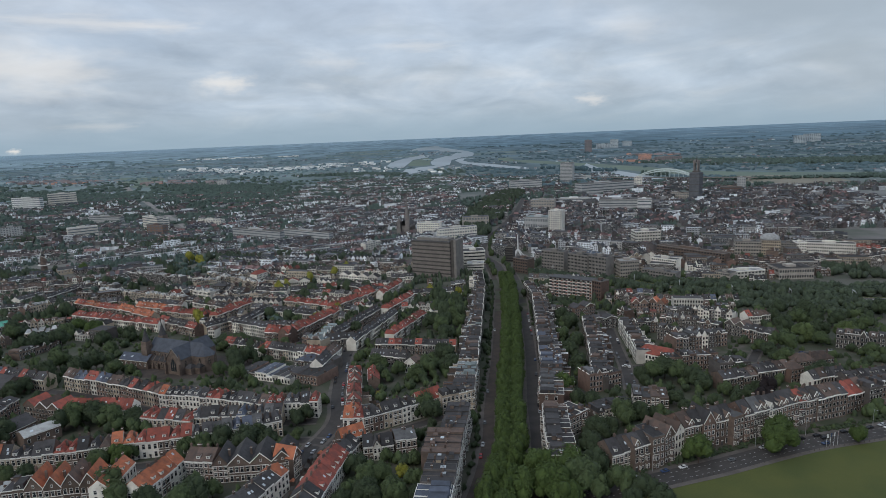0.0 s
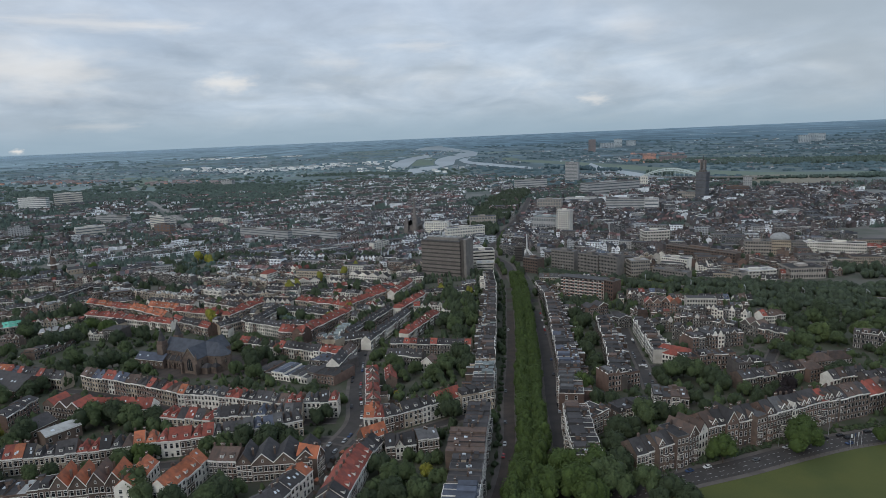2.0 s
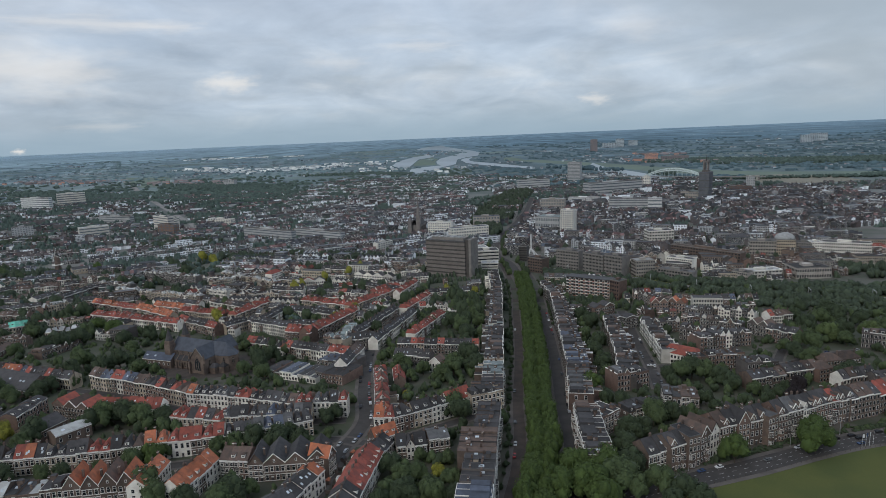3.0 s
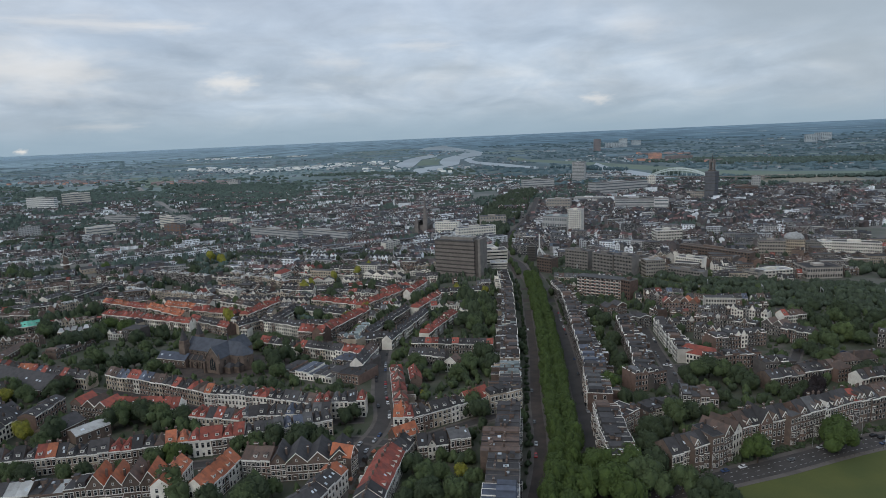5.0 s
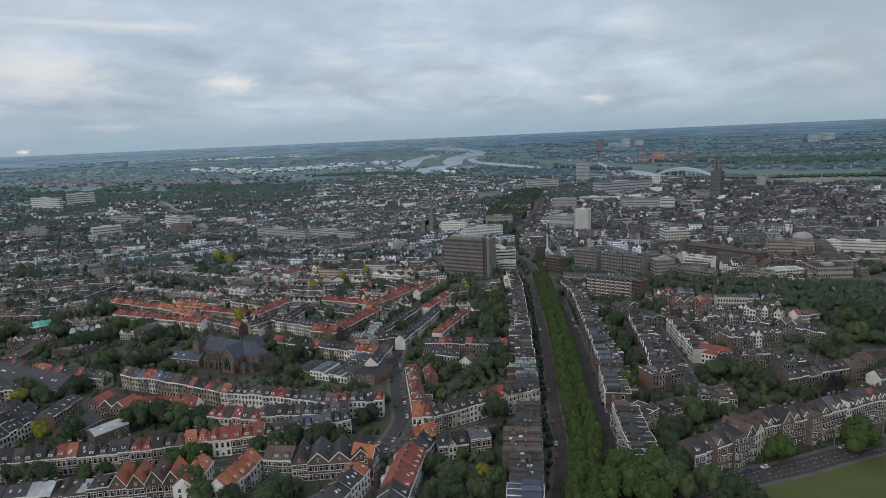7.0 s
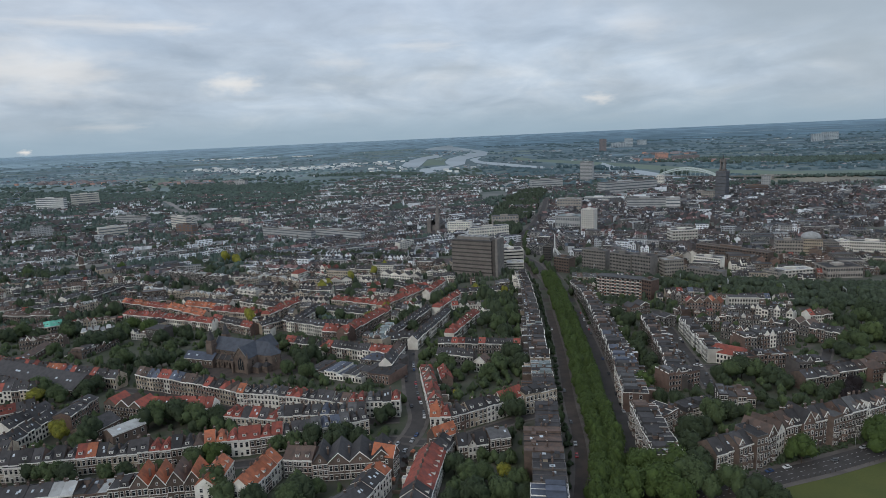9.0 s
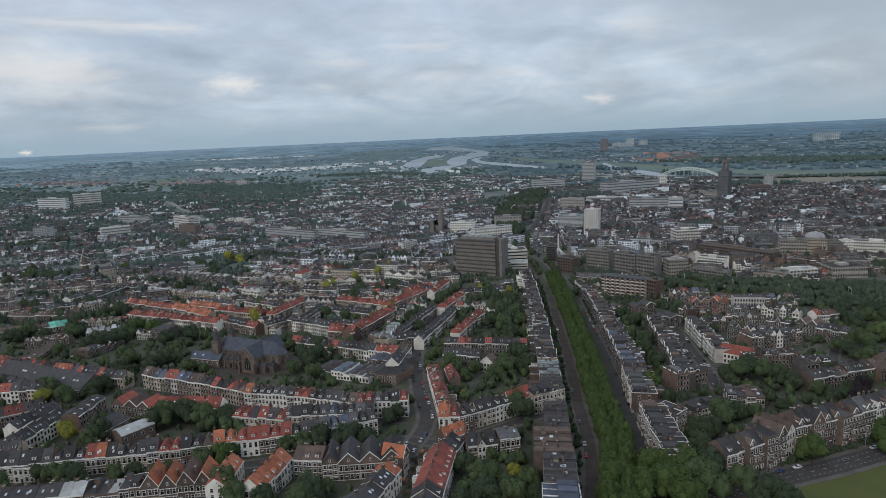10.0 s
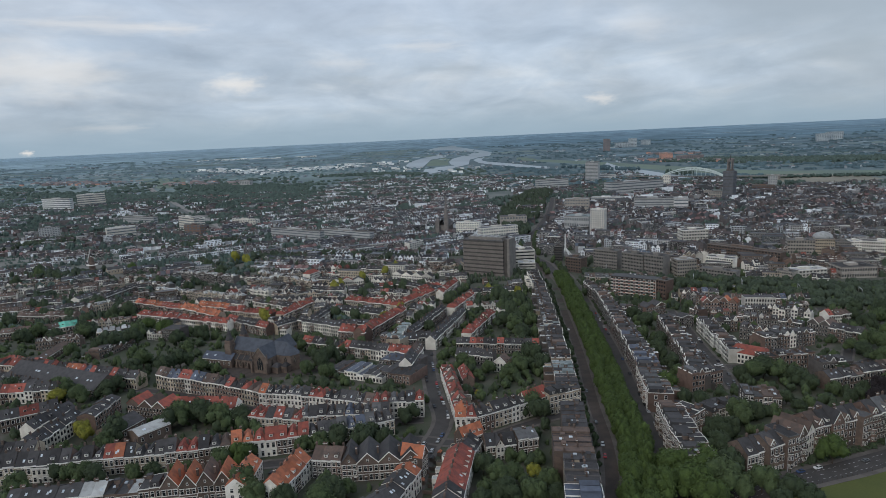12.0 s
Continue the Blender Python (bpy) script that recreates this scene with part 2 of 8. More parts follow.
material("far_woods_hazy", (0.165, 0.236, 0.248), second=(0.140, 0.206, 0.220), scale=90, vary=0.2, island=True)
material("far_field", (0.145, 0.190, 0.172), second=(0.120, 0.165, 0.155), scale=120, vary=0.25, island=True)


def ground_material():
    """Gardens, yards and verges near by, a patchwork of woods and fields far off; haze is put into the far colours."""
    m = bpy.data.materials.new("ground")
    m.use_nodes = True
    nodes, links = m.node_tree.nodes, m.node_tree.links
    shader = nodes["Principled BSDF"]
    shader.inputs["Roughness"].default_value = 0.95
    uv = nodes.new("ShaderNodeUVMap")
    uv.uv_map = "plan"
    parts = []
    for scale, lo, hi in ((70.0, 0.42, 0.60), (12.0, 0.40, 0.62), (2.2, 0.42, 0.58), (0.9, 0.40, 0.6)):
        tex = nodes.new("ShaderNodeTexNoise")
        tex.inputs["Scale"].default_value = scale
        tex.inputs["Detail"].default_value = 5.0
        links.new(uv.outputs[0], tex.inputs["Vector"])
        r = nodes.new("ShaderNodeMapRange")
        r.inputs["From Min"].default_value, r.inputs["From Max"].default_value = lo, hi
        links.new(tex.outputs[0], r.inputs[0])
        parts.append(r.outputs[0])

    def blend(fac, a, b):
        x = nodes.new("ShaderNodeMix")
        x.data_type = "RGBA"
        links.new(fac, x.inputs[0])
        for slot, value in ((6, a), (7, b)):
            if isinstance(value, tuple):
                x.inputs[slot].default_value = (*value, 1)
            else:
                links.new(value, x.inputs[slot])
        return x.outputs[2]

    near = blend(parts[0], (0.048, 0.058, 0.032), (0.100, 0.087, 0.074))
    near = blend(parts[1], near, (0.054, 0.063, 0.038))
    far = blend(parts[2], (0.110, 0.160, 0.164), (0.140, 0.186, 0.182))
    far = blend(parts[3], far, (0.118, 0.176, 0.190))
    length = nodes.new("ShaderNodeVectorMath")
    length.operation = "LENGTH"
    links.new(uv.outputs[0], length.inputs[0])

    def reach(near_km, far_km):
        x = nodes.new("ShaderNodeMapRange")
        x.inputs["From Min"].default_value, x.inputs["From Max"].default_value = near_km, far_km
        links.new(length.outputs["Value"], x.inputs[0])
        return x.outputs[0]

    r = nodes.new("ShaderNodeMapRange")
    r.inputs["From Min"].default_value, r.inputs["From Max"].default_value = 0.65, 1.2
    links.new(length.outputs["Value"], r.inputs[0])
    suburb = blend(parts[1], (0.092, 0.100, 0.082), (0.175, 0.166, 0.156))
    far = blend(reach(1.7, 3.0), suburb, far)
    # distance haze put into the ground colour: paler and bluer, most to the west
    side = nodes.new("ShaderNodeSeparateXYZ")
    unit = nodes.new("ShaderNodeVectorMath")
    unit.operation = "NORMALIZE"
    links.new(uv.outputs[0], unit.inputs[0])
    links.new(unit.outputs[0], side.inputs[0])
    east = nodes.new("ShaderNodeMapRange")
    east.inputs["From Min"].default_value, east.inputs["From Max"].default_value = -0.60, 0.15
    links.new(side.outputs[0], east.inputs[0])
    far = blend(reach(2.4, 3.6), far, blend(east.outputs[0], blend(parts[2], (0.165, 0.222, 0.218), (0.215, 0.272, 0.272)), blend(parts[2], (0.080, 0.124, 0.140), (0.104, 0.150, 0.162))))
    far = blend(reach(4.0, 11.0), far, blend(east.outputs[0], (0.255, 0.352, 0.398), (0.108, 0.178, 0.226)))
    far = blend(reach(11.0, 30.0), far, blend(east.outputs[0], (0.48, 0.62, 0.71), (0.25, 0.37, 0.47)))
    # patches of woods and fields over the hazed far colour
    stretch = nodes.new("ShaderNodeMapping")
    stretch.inputs["Scale"].default_value = (2.6, 0.42, 1.0)
    links.new(uv.outputs[0], stretch.inputs[0])
    patch = nodes.new("ShaderNodeTexNoise")
    patch.inputs["Scale"].default_value, patch.inputs["Detail"].default_value, patch.inputs["Roughness"].default_value = 1.0, 6.0, 0.62
    links.new(stretch.outputs[0], patch.inputs["Vector"])
    tone = nodes.new("ShaderNodeMapRange")
    for key, value in (("From Min", 0.36), ("From Max", 0.66), ("To Min", 0.62), ("To Max", 1.34)):
        tone.inputs[key].default_value = value
    links.new(patch.outputs[0], tone.inputs[0])
    worn = nodes.new("ShaderNodeVectorMath")
    worn.operation = "SCALE"
    links.new(far, worn.inputs[0])
    links.new(tone.outputs[0], worn.inputs[3])
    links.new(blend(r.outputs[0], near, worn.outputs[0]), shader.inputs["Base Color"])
    MAT["ground"] = m


ground_material()


# ---- the lie of the land: true scale near by, far country pulled in to fit the camera's view ----
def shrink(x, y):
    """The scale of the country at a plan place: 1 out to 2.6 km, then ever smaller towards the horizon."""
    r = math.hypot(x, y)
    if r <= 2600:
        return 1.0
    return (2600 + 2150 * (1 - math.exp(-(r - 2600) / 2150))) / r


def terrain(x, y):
    """The town stands on a slope: 9 m up by the park, 15 m down by the old town; low hills, raised to fit the camera's
    horizon, close the plain.
    """
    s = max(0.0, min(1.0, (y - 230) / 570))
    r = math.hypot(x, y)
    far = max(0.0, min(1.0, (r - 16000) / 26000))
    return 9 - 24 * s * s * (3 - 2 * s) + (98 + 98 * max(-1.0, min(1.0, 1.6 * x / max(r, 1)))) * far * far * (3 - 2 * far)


# Shrinks about the camera's mid-path place, so the far country looks unchanged from there.
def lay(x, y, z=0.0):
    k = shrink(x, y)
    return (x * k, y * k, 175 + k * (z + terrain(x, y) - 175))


def draped(x, y, z):
    """As lay(), for a height that already counts the slope."""
    k = shrink(x, y)
    return (x * k, y * k, 175 + k * (z - 175))


def rect(x0, x1, y0, y1, z):
    return [(x0, y0, z), (x1, y0, z), (x1, y1, z), (x0, y1, z)]


class Shape:
    """Collects corners and faces in a frame of its own, and becomes one mesh."""

    def __init__(self, origin=(0, 0), angle=0.0):
        self.v, self.f, self.m, self.mats = [], [], [], []
        self.o, self.c, self.s, self.z = origin, math.cos(angle), math.sin(angle), 0.0

    def slot(self, mat):
        mat = MAT[mat] if isinstance(mat, str) else mat
        if mat not in self.mats:
            self.mats.append(mat)
        return self.mats.index(mat)

    def at(self, origin, angle=0.0):
        """Moves on to a new place on the ground."""
        self.o, self.c, self.s, self.z = origin, math.cos(angle), math.sin(angle), terrain(*origin)
        return self

    def poly(self, points, mat):
        i = len(self.v)
        for x, y, z in points:
            self.v.append((self.o[0] + x * self.c - y * self.s, self.o[1] + x * self.s + y * self.c, z + self.z))
        self.f.append(tuple(range(i, i + len(points))))
        self.m.append(self.slot(mat))

    def solid(self, base, top, mat, lid=True, floor=False):
        """A closed skin between two rings of corners, sharing its corners so that it is one island."""
        i, n = len(self.v), len(base)
        for x, y, z in (*base, *top):
            self.v.append((self.o[0] + x * self.c - y * self.s, self.o[1] + x * self.s + y * self.c, z + self.z))
        k = self.slot(mat)
        for j in range(n):
            self.f.append((i + j, i + (j + 1) % n, i + n + (j + 1) % n, i + n + j))
            self.m.append(k)
        if lid:
            self.f.append(tuple(range(i + n, i + 2 * n)))
            self.m.append(k)
        if floor:
            self.f.append(tuple(range(i + n - 1, i - 1, -1)))
            self.m.append(k)

    def loft(self, rings, mats, lid=True, floor=False):
        """One skin through several rings of corners; mats is one paint, or one for each step."""
        i, n = len(self.v), len(rings[0])
        for ring in rings:
            for x, y, z in ring:
                self.v.append((self.o[0] + x * self.c - y * self.s, self.o[1] + x * self.s + y * self.c, z + self.z))
        for r in range(len(rings) - 1):
            k = self.slot(mats if isinstance(mats, str) else mats[r])
            for j in range(n):
                a, b = i + r * n + j, i + r * n + (j + 1) % n
                self.f.append((a, b, b + n, a + n))
                self.m.append(k)
        k = self.slot(mats if isinstance(mats, str) else mats[-1])
        if lid:
            self.f.append(tuple(range(i + (len(rings) - 1) * n, i + len(rings) * n)))
            self.m.append(k)
        if floor:
            self.f.append(tuple(range(i + n - 1, i - 1, -1)))
            self.m.append(k)

    def box(self, x0, x1, y0, y1, z0, z1, mat, floor=False):
        ring = ((x0, y0), (x1, y0), (x1, y1), (x0, y1))
        self.solid([(x, y, z0) for x, y in ring], [(x, y, z1) for x, y in ring], mat, True, floor)

    def drum(self, x, y, r0, r1, z0, z1, mat, n=10, lid=True):
        a = [2 * math.pi * i / n for i in range(n)]
        self.solid([(x + r0 * math.cos(t), y + r0 * math.sin(t), z0) for t in a], [(x + r1 * math.cos(t), y + r1 * math.sin(t), z1) for t in a], mat, lid)

    def beam(self, a, b, w, mat):
        """A square bar from a to b."""
        a, b = Vector(a), Vector(b)
        d = (b - a).normalized()
        u = d.cross((0, 0, 1))
        u = (u if u.length > 0.01 else Vector((1, 0, 0))).normalized() * w / 2
        v = d.cross(u).normalized() * w / 2
        ring = (u + v, u - v, -u - v, -u + v)
        self.solid([a + r for r in ring], [b + r for r in ring], mat, True, True)

    def mesh(self, name, warp=False):
        me = bpy.data.meshes.new(name)
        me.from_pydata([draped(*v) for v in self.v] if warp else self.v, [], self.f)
        for mat in self.mats:
            me.materials.append(mat)
        me.polygons.foreach_set("material_index", self.m)
        me.update()
        return me


def part(name, shape, parent, label="", m=None):
    """Links a shape or a finished mesh as one part under a thing or a part."""
    ob = new(name, shape if isinstance(shape, bpy.types.Mesh) else shape.mesh(name))
    ob.parent = parent
    if m is not None:
        ob.matrix_basis = m
    if label:
        ob["label"] = label
    return ob


def thing(name, x, y, angle, label, category, group="", kind="", z=0.0):
    """An empty at the base of a thing; its parts hang from it. Far things shrink with the country."""
    ob = new(name)
    ob.empty_display_size = 1
    k = shrink(x, y)
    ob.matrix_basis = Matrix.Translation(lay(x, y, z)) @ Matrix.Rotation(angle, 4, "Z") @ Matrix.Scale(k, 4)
    return tagged(ob, label, category, group, kind)


# ---- ground sheet, out to the horizon on every side ----
def build_ground():
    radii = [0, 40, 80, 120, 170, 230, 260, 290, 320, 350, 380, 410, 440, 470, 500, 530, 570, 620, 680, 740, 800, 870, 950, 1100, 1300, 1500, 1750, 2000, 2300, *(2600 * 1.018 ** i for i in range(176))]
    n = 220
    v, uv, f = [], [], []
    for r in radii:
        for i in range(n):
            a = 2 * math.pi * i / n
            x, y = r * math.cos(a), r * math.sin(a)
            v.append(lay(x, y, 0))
            uv.append((x / 1000, y / 1000))
    for j in range(len(radii) - 1):
        for i in range(n):
            k = (i + 1) % n
            f.append((j * n + i, (j + 1) * n + i, (j + 1) * n + k, j * n + k))
    me = bpy.data.meshes.new("ground")
    me.from_pydata(v, [], f)
    layer = me.uv_layers.new(name="plan")
    for loop in me.loops:
        layer.data[loop.index].uv = uv[loop.vertex_index]
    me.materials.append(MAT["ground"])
    me.update()
    tagged(new("ground", me), "town gardens and yards running out to far green country", "ground", kind="structure")


build_ground()
ROADS = []


def ribbon(points, width, z0, z1, offset=0.0, shape=None, mat="asphalt"):
    """A strip of a given width along a line of plan points, shifted sideways by offset."""
    shape = shape or Shape()
    pts = [Vector(q) for q in points]
    rims = []
    for i, q in enumerate(pts):
        d = (pts[min(i + 1, len(pts) - 1)] - pts[max(i - 1, 0)]).normalized()
        nrm = Vector((-d.y, d.x))
        rims.append((q + nrm * (offset + width / 2), q + nrm * (offset - width / 2)))
    for (a, b), (c, d) in zip(rims, rims[1:]):
        ring = [(q.x, q.y, terrain(q.x, q.y)) for q in (b, d, c, a)]
        shape.solid([(x, y, z + z0) for x, y, z in ring], [(x, y, z + z1) for x, y, z in ring], mat)
    return shape


def smooth(points, step=8.0):
    """A curve through plan points (Catmull-Rom), so that roads bend softly."""
    p = [Vector(q) for q in points]
    p = [2 * p[0] - p[1], *p, 2 * p[-1] - p[-2]]
    out = []
    for a, b, c, d in zip(p, p[1:], p[2:], p[3:]):
        n = max(1, int((c - b).length / step))
        for i in range(n):
            t = i / n
            out.append(0.5 * (2 * b + (c - a) * t + (2 * a - 5 * b + 4 * c - d) * t * t + (3 * b - a - 3 * c + d) * t ** 3))
    return [*out, p[-2]]


def road(name, points, width, mat, label, walk_width=2.5, dashes=0.0, kerb="paving", lift=0.0):
    """A carriageway with raised pavements on both sides, and a dashed line where there is one."""
    line = smooth(points)
    ROADS.append((line, width / 2 + walk_width))
    ob = tagged(new(name, ribbon(line, width, -0.3, 0.05 + lift, mat=mat).mesh(name)), label, "road", kind="structure")
    if walk_width:
        for side in (1, -1):
            s = ribbon(line, walk_width, -0.3, 0.17 + lift, side * (width + walk_width) / 2, mat=kerb)
            tagged(new("pavement", s.mesh("pavement")), "grey paved footway with a raised kerb", "pavement", kind="structure")
    if dashes:
        s = Shape()
        for off, on, rest in ((0.0, 2.6, 4.6), (dashes, 1.3, 2.0), (-dashes, 1.3, 2.0)):
            fine = smooth(points, 0.65)
            i, step = 0, max(2, round((on + rest) / 0.65))
            while i + round(on / 0.65) < len(fine):
                ribbon([fine[i], fine[i + round(on / 0.65)]], 0.15, 0.05, 0.062, off, s, "road_paint")
                i += step
        tagged(new("lane_marking", s.mesh("lane_marking")), "worn white dashed lane lines", "road marking", kind="stuff")
    return line


AVENUE = [(28.0, 150.0), (44.1, 218.6), (50.2, 236.7), (61.3, 275.6), (68.2, 313.6), (73.9, 364.7), (88.1, 467.6), (102.4, 593.7), (117.6, 745.6), (117.9, 889.9)]
STREET = [(-27.6, 670.4), (-45.3, 551.4), (-47.4, 479.0), (-41.6, 399.1), (-34.9, 346.3), (-44.2, 307.3), (-50.2, 273.6), (-53.2, 242.2)]
TERRACE_STREET = [(-265.8, 279.4), (-233.7, 283.1), (-181.5, 289.6), (-137.5, 299.2), (-108.2, 304.0), (-62.4, 320.2), (-43.9, 321.5), (-21.3, 314.9), (6.5, 331.3), (31.1, 345.4), (52.0, 354.5)]
CORNICE_STREET = [(-443.0, 478.8), (-352.0, 450.4), (-246.6, 419.7), (-194.8, 396.6), (-157.1, 374.9), (-106.0, 358.4), (-78.8, 348.1), (-46.6, 348.3)]
PARK_ROAD = [(66.6, 234.4), (97.7, 253.1), (134.7, 265.6), (167.1, 275.1), (195.9, 285.2), (228.5, 295.2), (272.0, 304.5), (331.7, 326.1)]
LAWN_EDGE = [(98.6, 242.2), (140.1, 260.3), (175.6, 270.7), (221.0, 284.8), (264.6, 294.5), (321.2, 314.0)]
SIDE_STREET = [(98.2, 368.1), (117.0, 375.9), (133.0, 379.2)]
HILL_STREET = [(197.9, 602.4), (186.2, 534.6), (174.7, 471.5), (166.1, 421.6), (156.3, 376.6)]
RAIL_STREET = [(166.1, 421.6), (200.4, 419.8), (228.7, 411.0), (263.7, 415.5), (300.3, 433.7), (332.3, 438.0)]
BANK_STREET = [(259.7, 422.6), (295.3, 478.8), (341.1, 588.9)]
BOULEVARD = [(120.8, 799.6), (117.9, 889.9), (106.9, 940.2), (108.0, 1014.1), (129.0, 1127.2), (168.7, 1263.6), (227.2, 1489.2), (294.6, 1816.3)]
RAILWAY = [(251.6, 768.4), (283.6, 718.5), (332.2, 676.8), (374.8, 637.9), (413.3, 621.5), (453.9, 605.0)]
RED_STREET = [(-181.8, 590.6), (-134.1, 555.1), (-98.4, 533.7), (-76.1, 520.9), (-49.9, 509.7)]
RED_STREET_2 = [(-67.5, 534.8), (-51.3, 596.7), (-18.2, 682.9), (9.8, 770.1)]
FLAGS = (229.1, 288.9)
ave = smooth(AVENUE)
road("road", [(x - 13, y) for x, y in AVENUE], 6.5, "brick_paving", "brown brick carriageway between houses and an avenue of trees")
road("road", [(x + 15, y) for x, y in AVENUE], 8.0, "asphalt", "dark carriageway beside an avenue of trees")
verge = ribbon([q for q in ave if q.y < 796], 14, -0.3, 0.12, 0, mat="lawn")
tagged(new("verge", verge.mesh("verge")), "grass strip under the avenue of trees", "verge", kind="structure")
road("road", STREET, 8.5, "asphalt", "narrow grey town street with parked cars")
road("road", TERRACE_STREET, 6.5, "asphalt", "grey residential street between terraces", 2.0)
road("road", CORNICE_STREET, 6, "asphalt", "grey street below a long cornice row", 1.5)
road("road", PARK_ROAD, 12, "asphalt", "wide road with dashed lanes beside the park", 2.6, 3.2)
road("road", SIDE_STREET, 7, "asphalt", "short side street between brick houses", 2)
road("road", HILL_STREET, 7, "asphalt", "side street climbing between brick houses", 2)
road("road", RAIL_STREET, 8, "asphalt", "street towards the railway bridge", 2)
road("road", BANK_STREET, 6, "asphalt", "short street beside a green bank", 1.5)
road("road", BOULEVARD, 11, "asphalt", "broad boulevard towards the old town", 3, lift=0.14)
road("road", RED_STREET, 7, "asphalt", "grey street through the red roofed quarter", 2)
road("road", RED_STREET_2, 7, "asphalt", "grey street between slate roofed terraces", 2)

# the park lawn beyond the road
s = Shape()
EDGE = [*LAWN_EDGE, (440, 345), (560, 330), (520, 150), (300, 60), (90, 120)]
for (xa, ya), (xb, yb) in zip(EDGE, EDGE[1:] + EDGE[:1]):
    for i in range(6):
        # slices towards the middle of the lawn, so that it follows the slope
        ca, cb = i / 6, (i + 1) / 6
        cx, cy = 330, 200
        ring = [(xa + (cx - xa) * ca, ya + (cy - ya) * ca), (xb + (cx - xb) * ca, yb + (cy - yb) * ca), (xb + (cx - xb) * cb, yb + (cy - yb) * cb), (xa + (cx - xa) * cb, ya + (cy - ya) * cb)]
        s.poly([(x, y, terrain(x, y) + 0.08) for x, y in ring][::-1], "lawn")
tagged(new("lawn", s.mesh("lawn")), "large mown park lawn, yellow-green and even", "lawn", kind="structure")

# ---- the railway on its bank ----
RAIL = smooth([(150, 850), (200, 800), *RAILWAY, (560, 575), (760, 545)])
s = ribbon(RAIL, 22, -0.5, 2.2, 0, mat="lawn")
tagged(new("railway_bank", s.mesh("railway_bank")), "low grassed railway bank", "embankment", kind="structure")
s = ribbon(RAIL, 13, 2.0, 2.5, 0, mat="brick_paving")
tagged(new("ballast", s.mesh("ballast")), "brown ballast bed of a railway", "railway", kind="structure")
for off in (-4.2, -2.7, 2.7, 4.2):
    s = ribbon(RAIL, 0.18, 2.5, 2.68, off, mat="steel")
    tagged(new("rail", s.mesh("rail")), "worn steel rail on ballast", "rail", "rails of the railway")
for q in RAIL[6::7]:
    mast = thing("rail_portal", q.x, q.y, -0.35, "grey steel overhead-line portal over the tracks", "railway mast", "portals over the railway", z=2.0)
    for y in (-6, 6):
        part("post", (lambda s: (s.box(-0.2, 0.2, y - 0.2, y + 0.2, 0, 8.5, "steel"), s)[1])(Shape()), mast)
    s = Shape()
    s.box(-0.2, 0.2, -6.4, 6.4, 8.1, 8.7, "steel", True)
    part("crossbeam", s, mast)


# ---- houses ----
NEAR_REACH = 398
FOOT = []
YARDS = []
rng = random.Random(7)
ROOF_WORD = {"r": "red tiled", "o": "orange tiled", "b": "brown tiled", "d": "dark tiled", "g": "grey", "s": "blue-grey slate", "l": "pale flat", "t": "grey-green", "w": "white", "c": "green copper"}
WALL_WORD = {"white": "white-painted", "brown": "brown brick", "brick": "red-brown brick", "tan": "sand-coloured", "grey": "grey"}
WINDOW_MESH = {}


def window_mesh(w, h):
    """A sash window: pale frame, dark panes with a crossbar, and a sill."""
    key = (round(w, 2), round(h, 2))
    if key not in WINDOW_MESH:
        s = Shape()
        f, bar = 0.14, h * 0.60
        xs, zs = (-w / 2, -w / 2 + f, w / 2 - f, w / 2), (0, f, bar, bar + 0.1, h - f, h)
        front = {(a, b): len(s.v) + a * 6 + b for a in range(4) for b in range(6)}
        s.v += [(x, -0.09, z) for x in xs for z in zs]
        paint, dark = s.slot("trim"), s.slot("glass")
        for a in range(3):
            for b in range(5):
                ring = (front[a, b], front[a + 1, b], front[a + 1, b + 1], front[a, b + 1])
                if a == 1 and b in (1, 3):
                    # the pane sits back behind its frame
                    k = len(s.v)
                    s.v += [(s.v[q][0], -0.02, s.v[q][2]) for q in ring]
                    for q in range(4):
                        s.f.append((ring[q], ring[(q + 1) % 4], k + (q + 1) % 4, k + q))
                        s.m.append(paint)
                    s.f.append((k, k + 1, k + 2, k + 3))
                    s.m.append(dark)
                else:
                    s.f.append(ring)
                    s.m.append(paint)
        edge = [front[a, 0] for a in range(4)] + [front[3, b] for b in range(1, 6)] + [front[a, 5] for a in (2, 1, 0)] + [front[0, b] for b in (4, 3, 2, 1)]
        k = len(s.v)
        s.v += [(s.v[q][0], 0.02, s.v[q][2]) for q in edge]
        for q in range(len(edge)):
            r = (q + 1) % len(edge)
            s.f.append((edge[r], edge[q], k + q, k + r))
            s.m.append(paint)
        WINDOW_MESH[key] = s.mesh("window")
    return WINDOW_MESH[key]


def gable_body(w, d, e, rise, along, mat):
    """Walls with pointed ends: the ridge runs along x (a terrace) or along y (a gable to the street)."""
    s = Shape()
    x0, x1 = -w / 2, w / 2
    if along == "x":
        k = rise * (1 if rise else 0)
        prof = [(0, -1.5), (0, e), (d / 2, e + k), (d, e), (d, -1.5)]
        s.solid([(x0, y, z) for y, z in prof], [(x1, y, z) for y, z in prof], mat, True, True)
    else:
        prof = [(x0, -1.5), (x0, e), (0, e + rise), (x1, e), (x1, -1.5)]
        s.solid([(x, 0, z) for x, z in prof], [(x, d, z) for x, z in prof], mat, True, True)
    return s


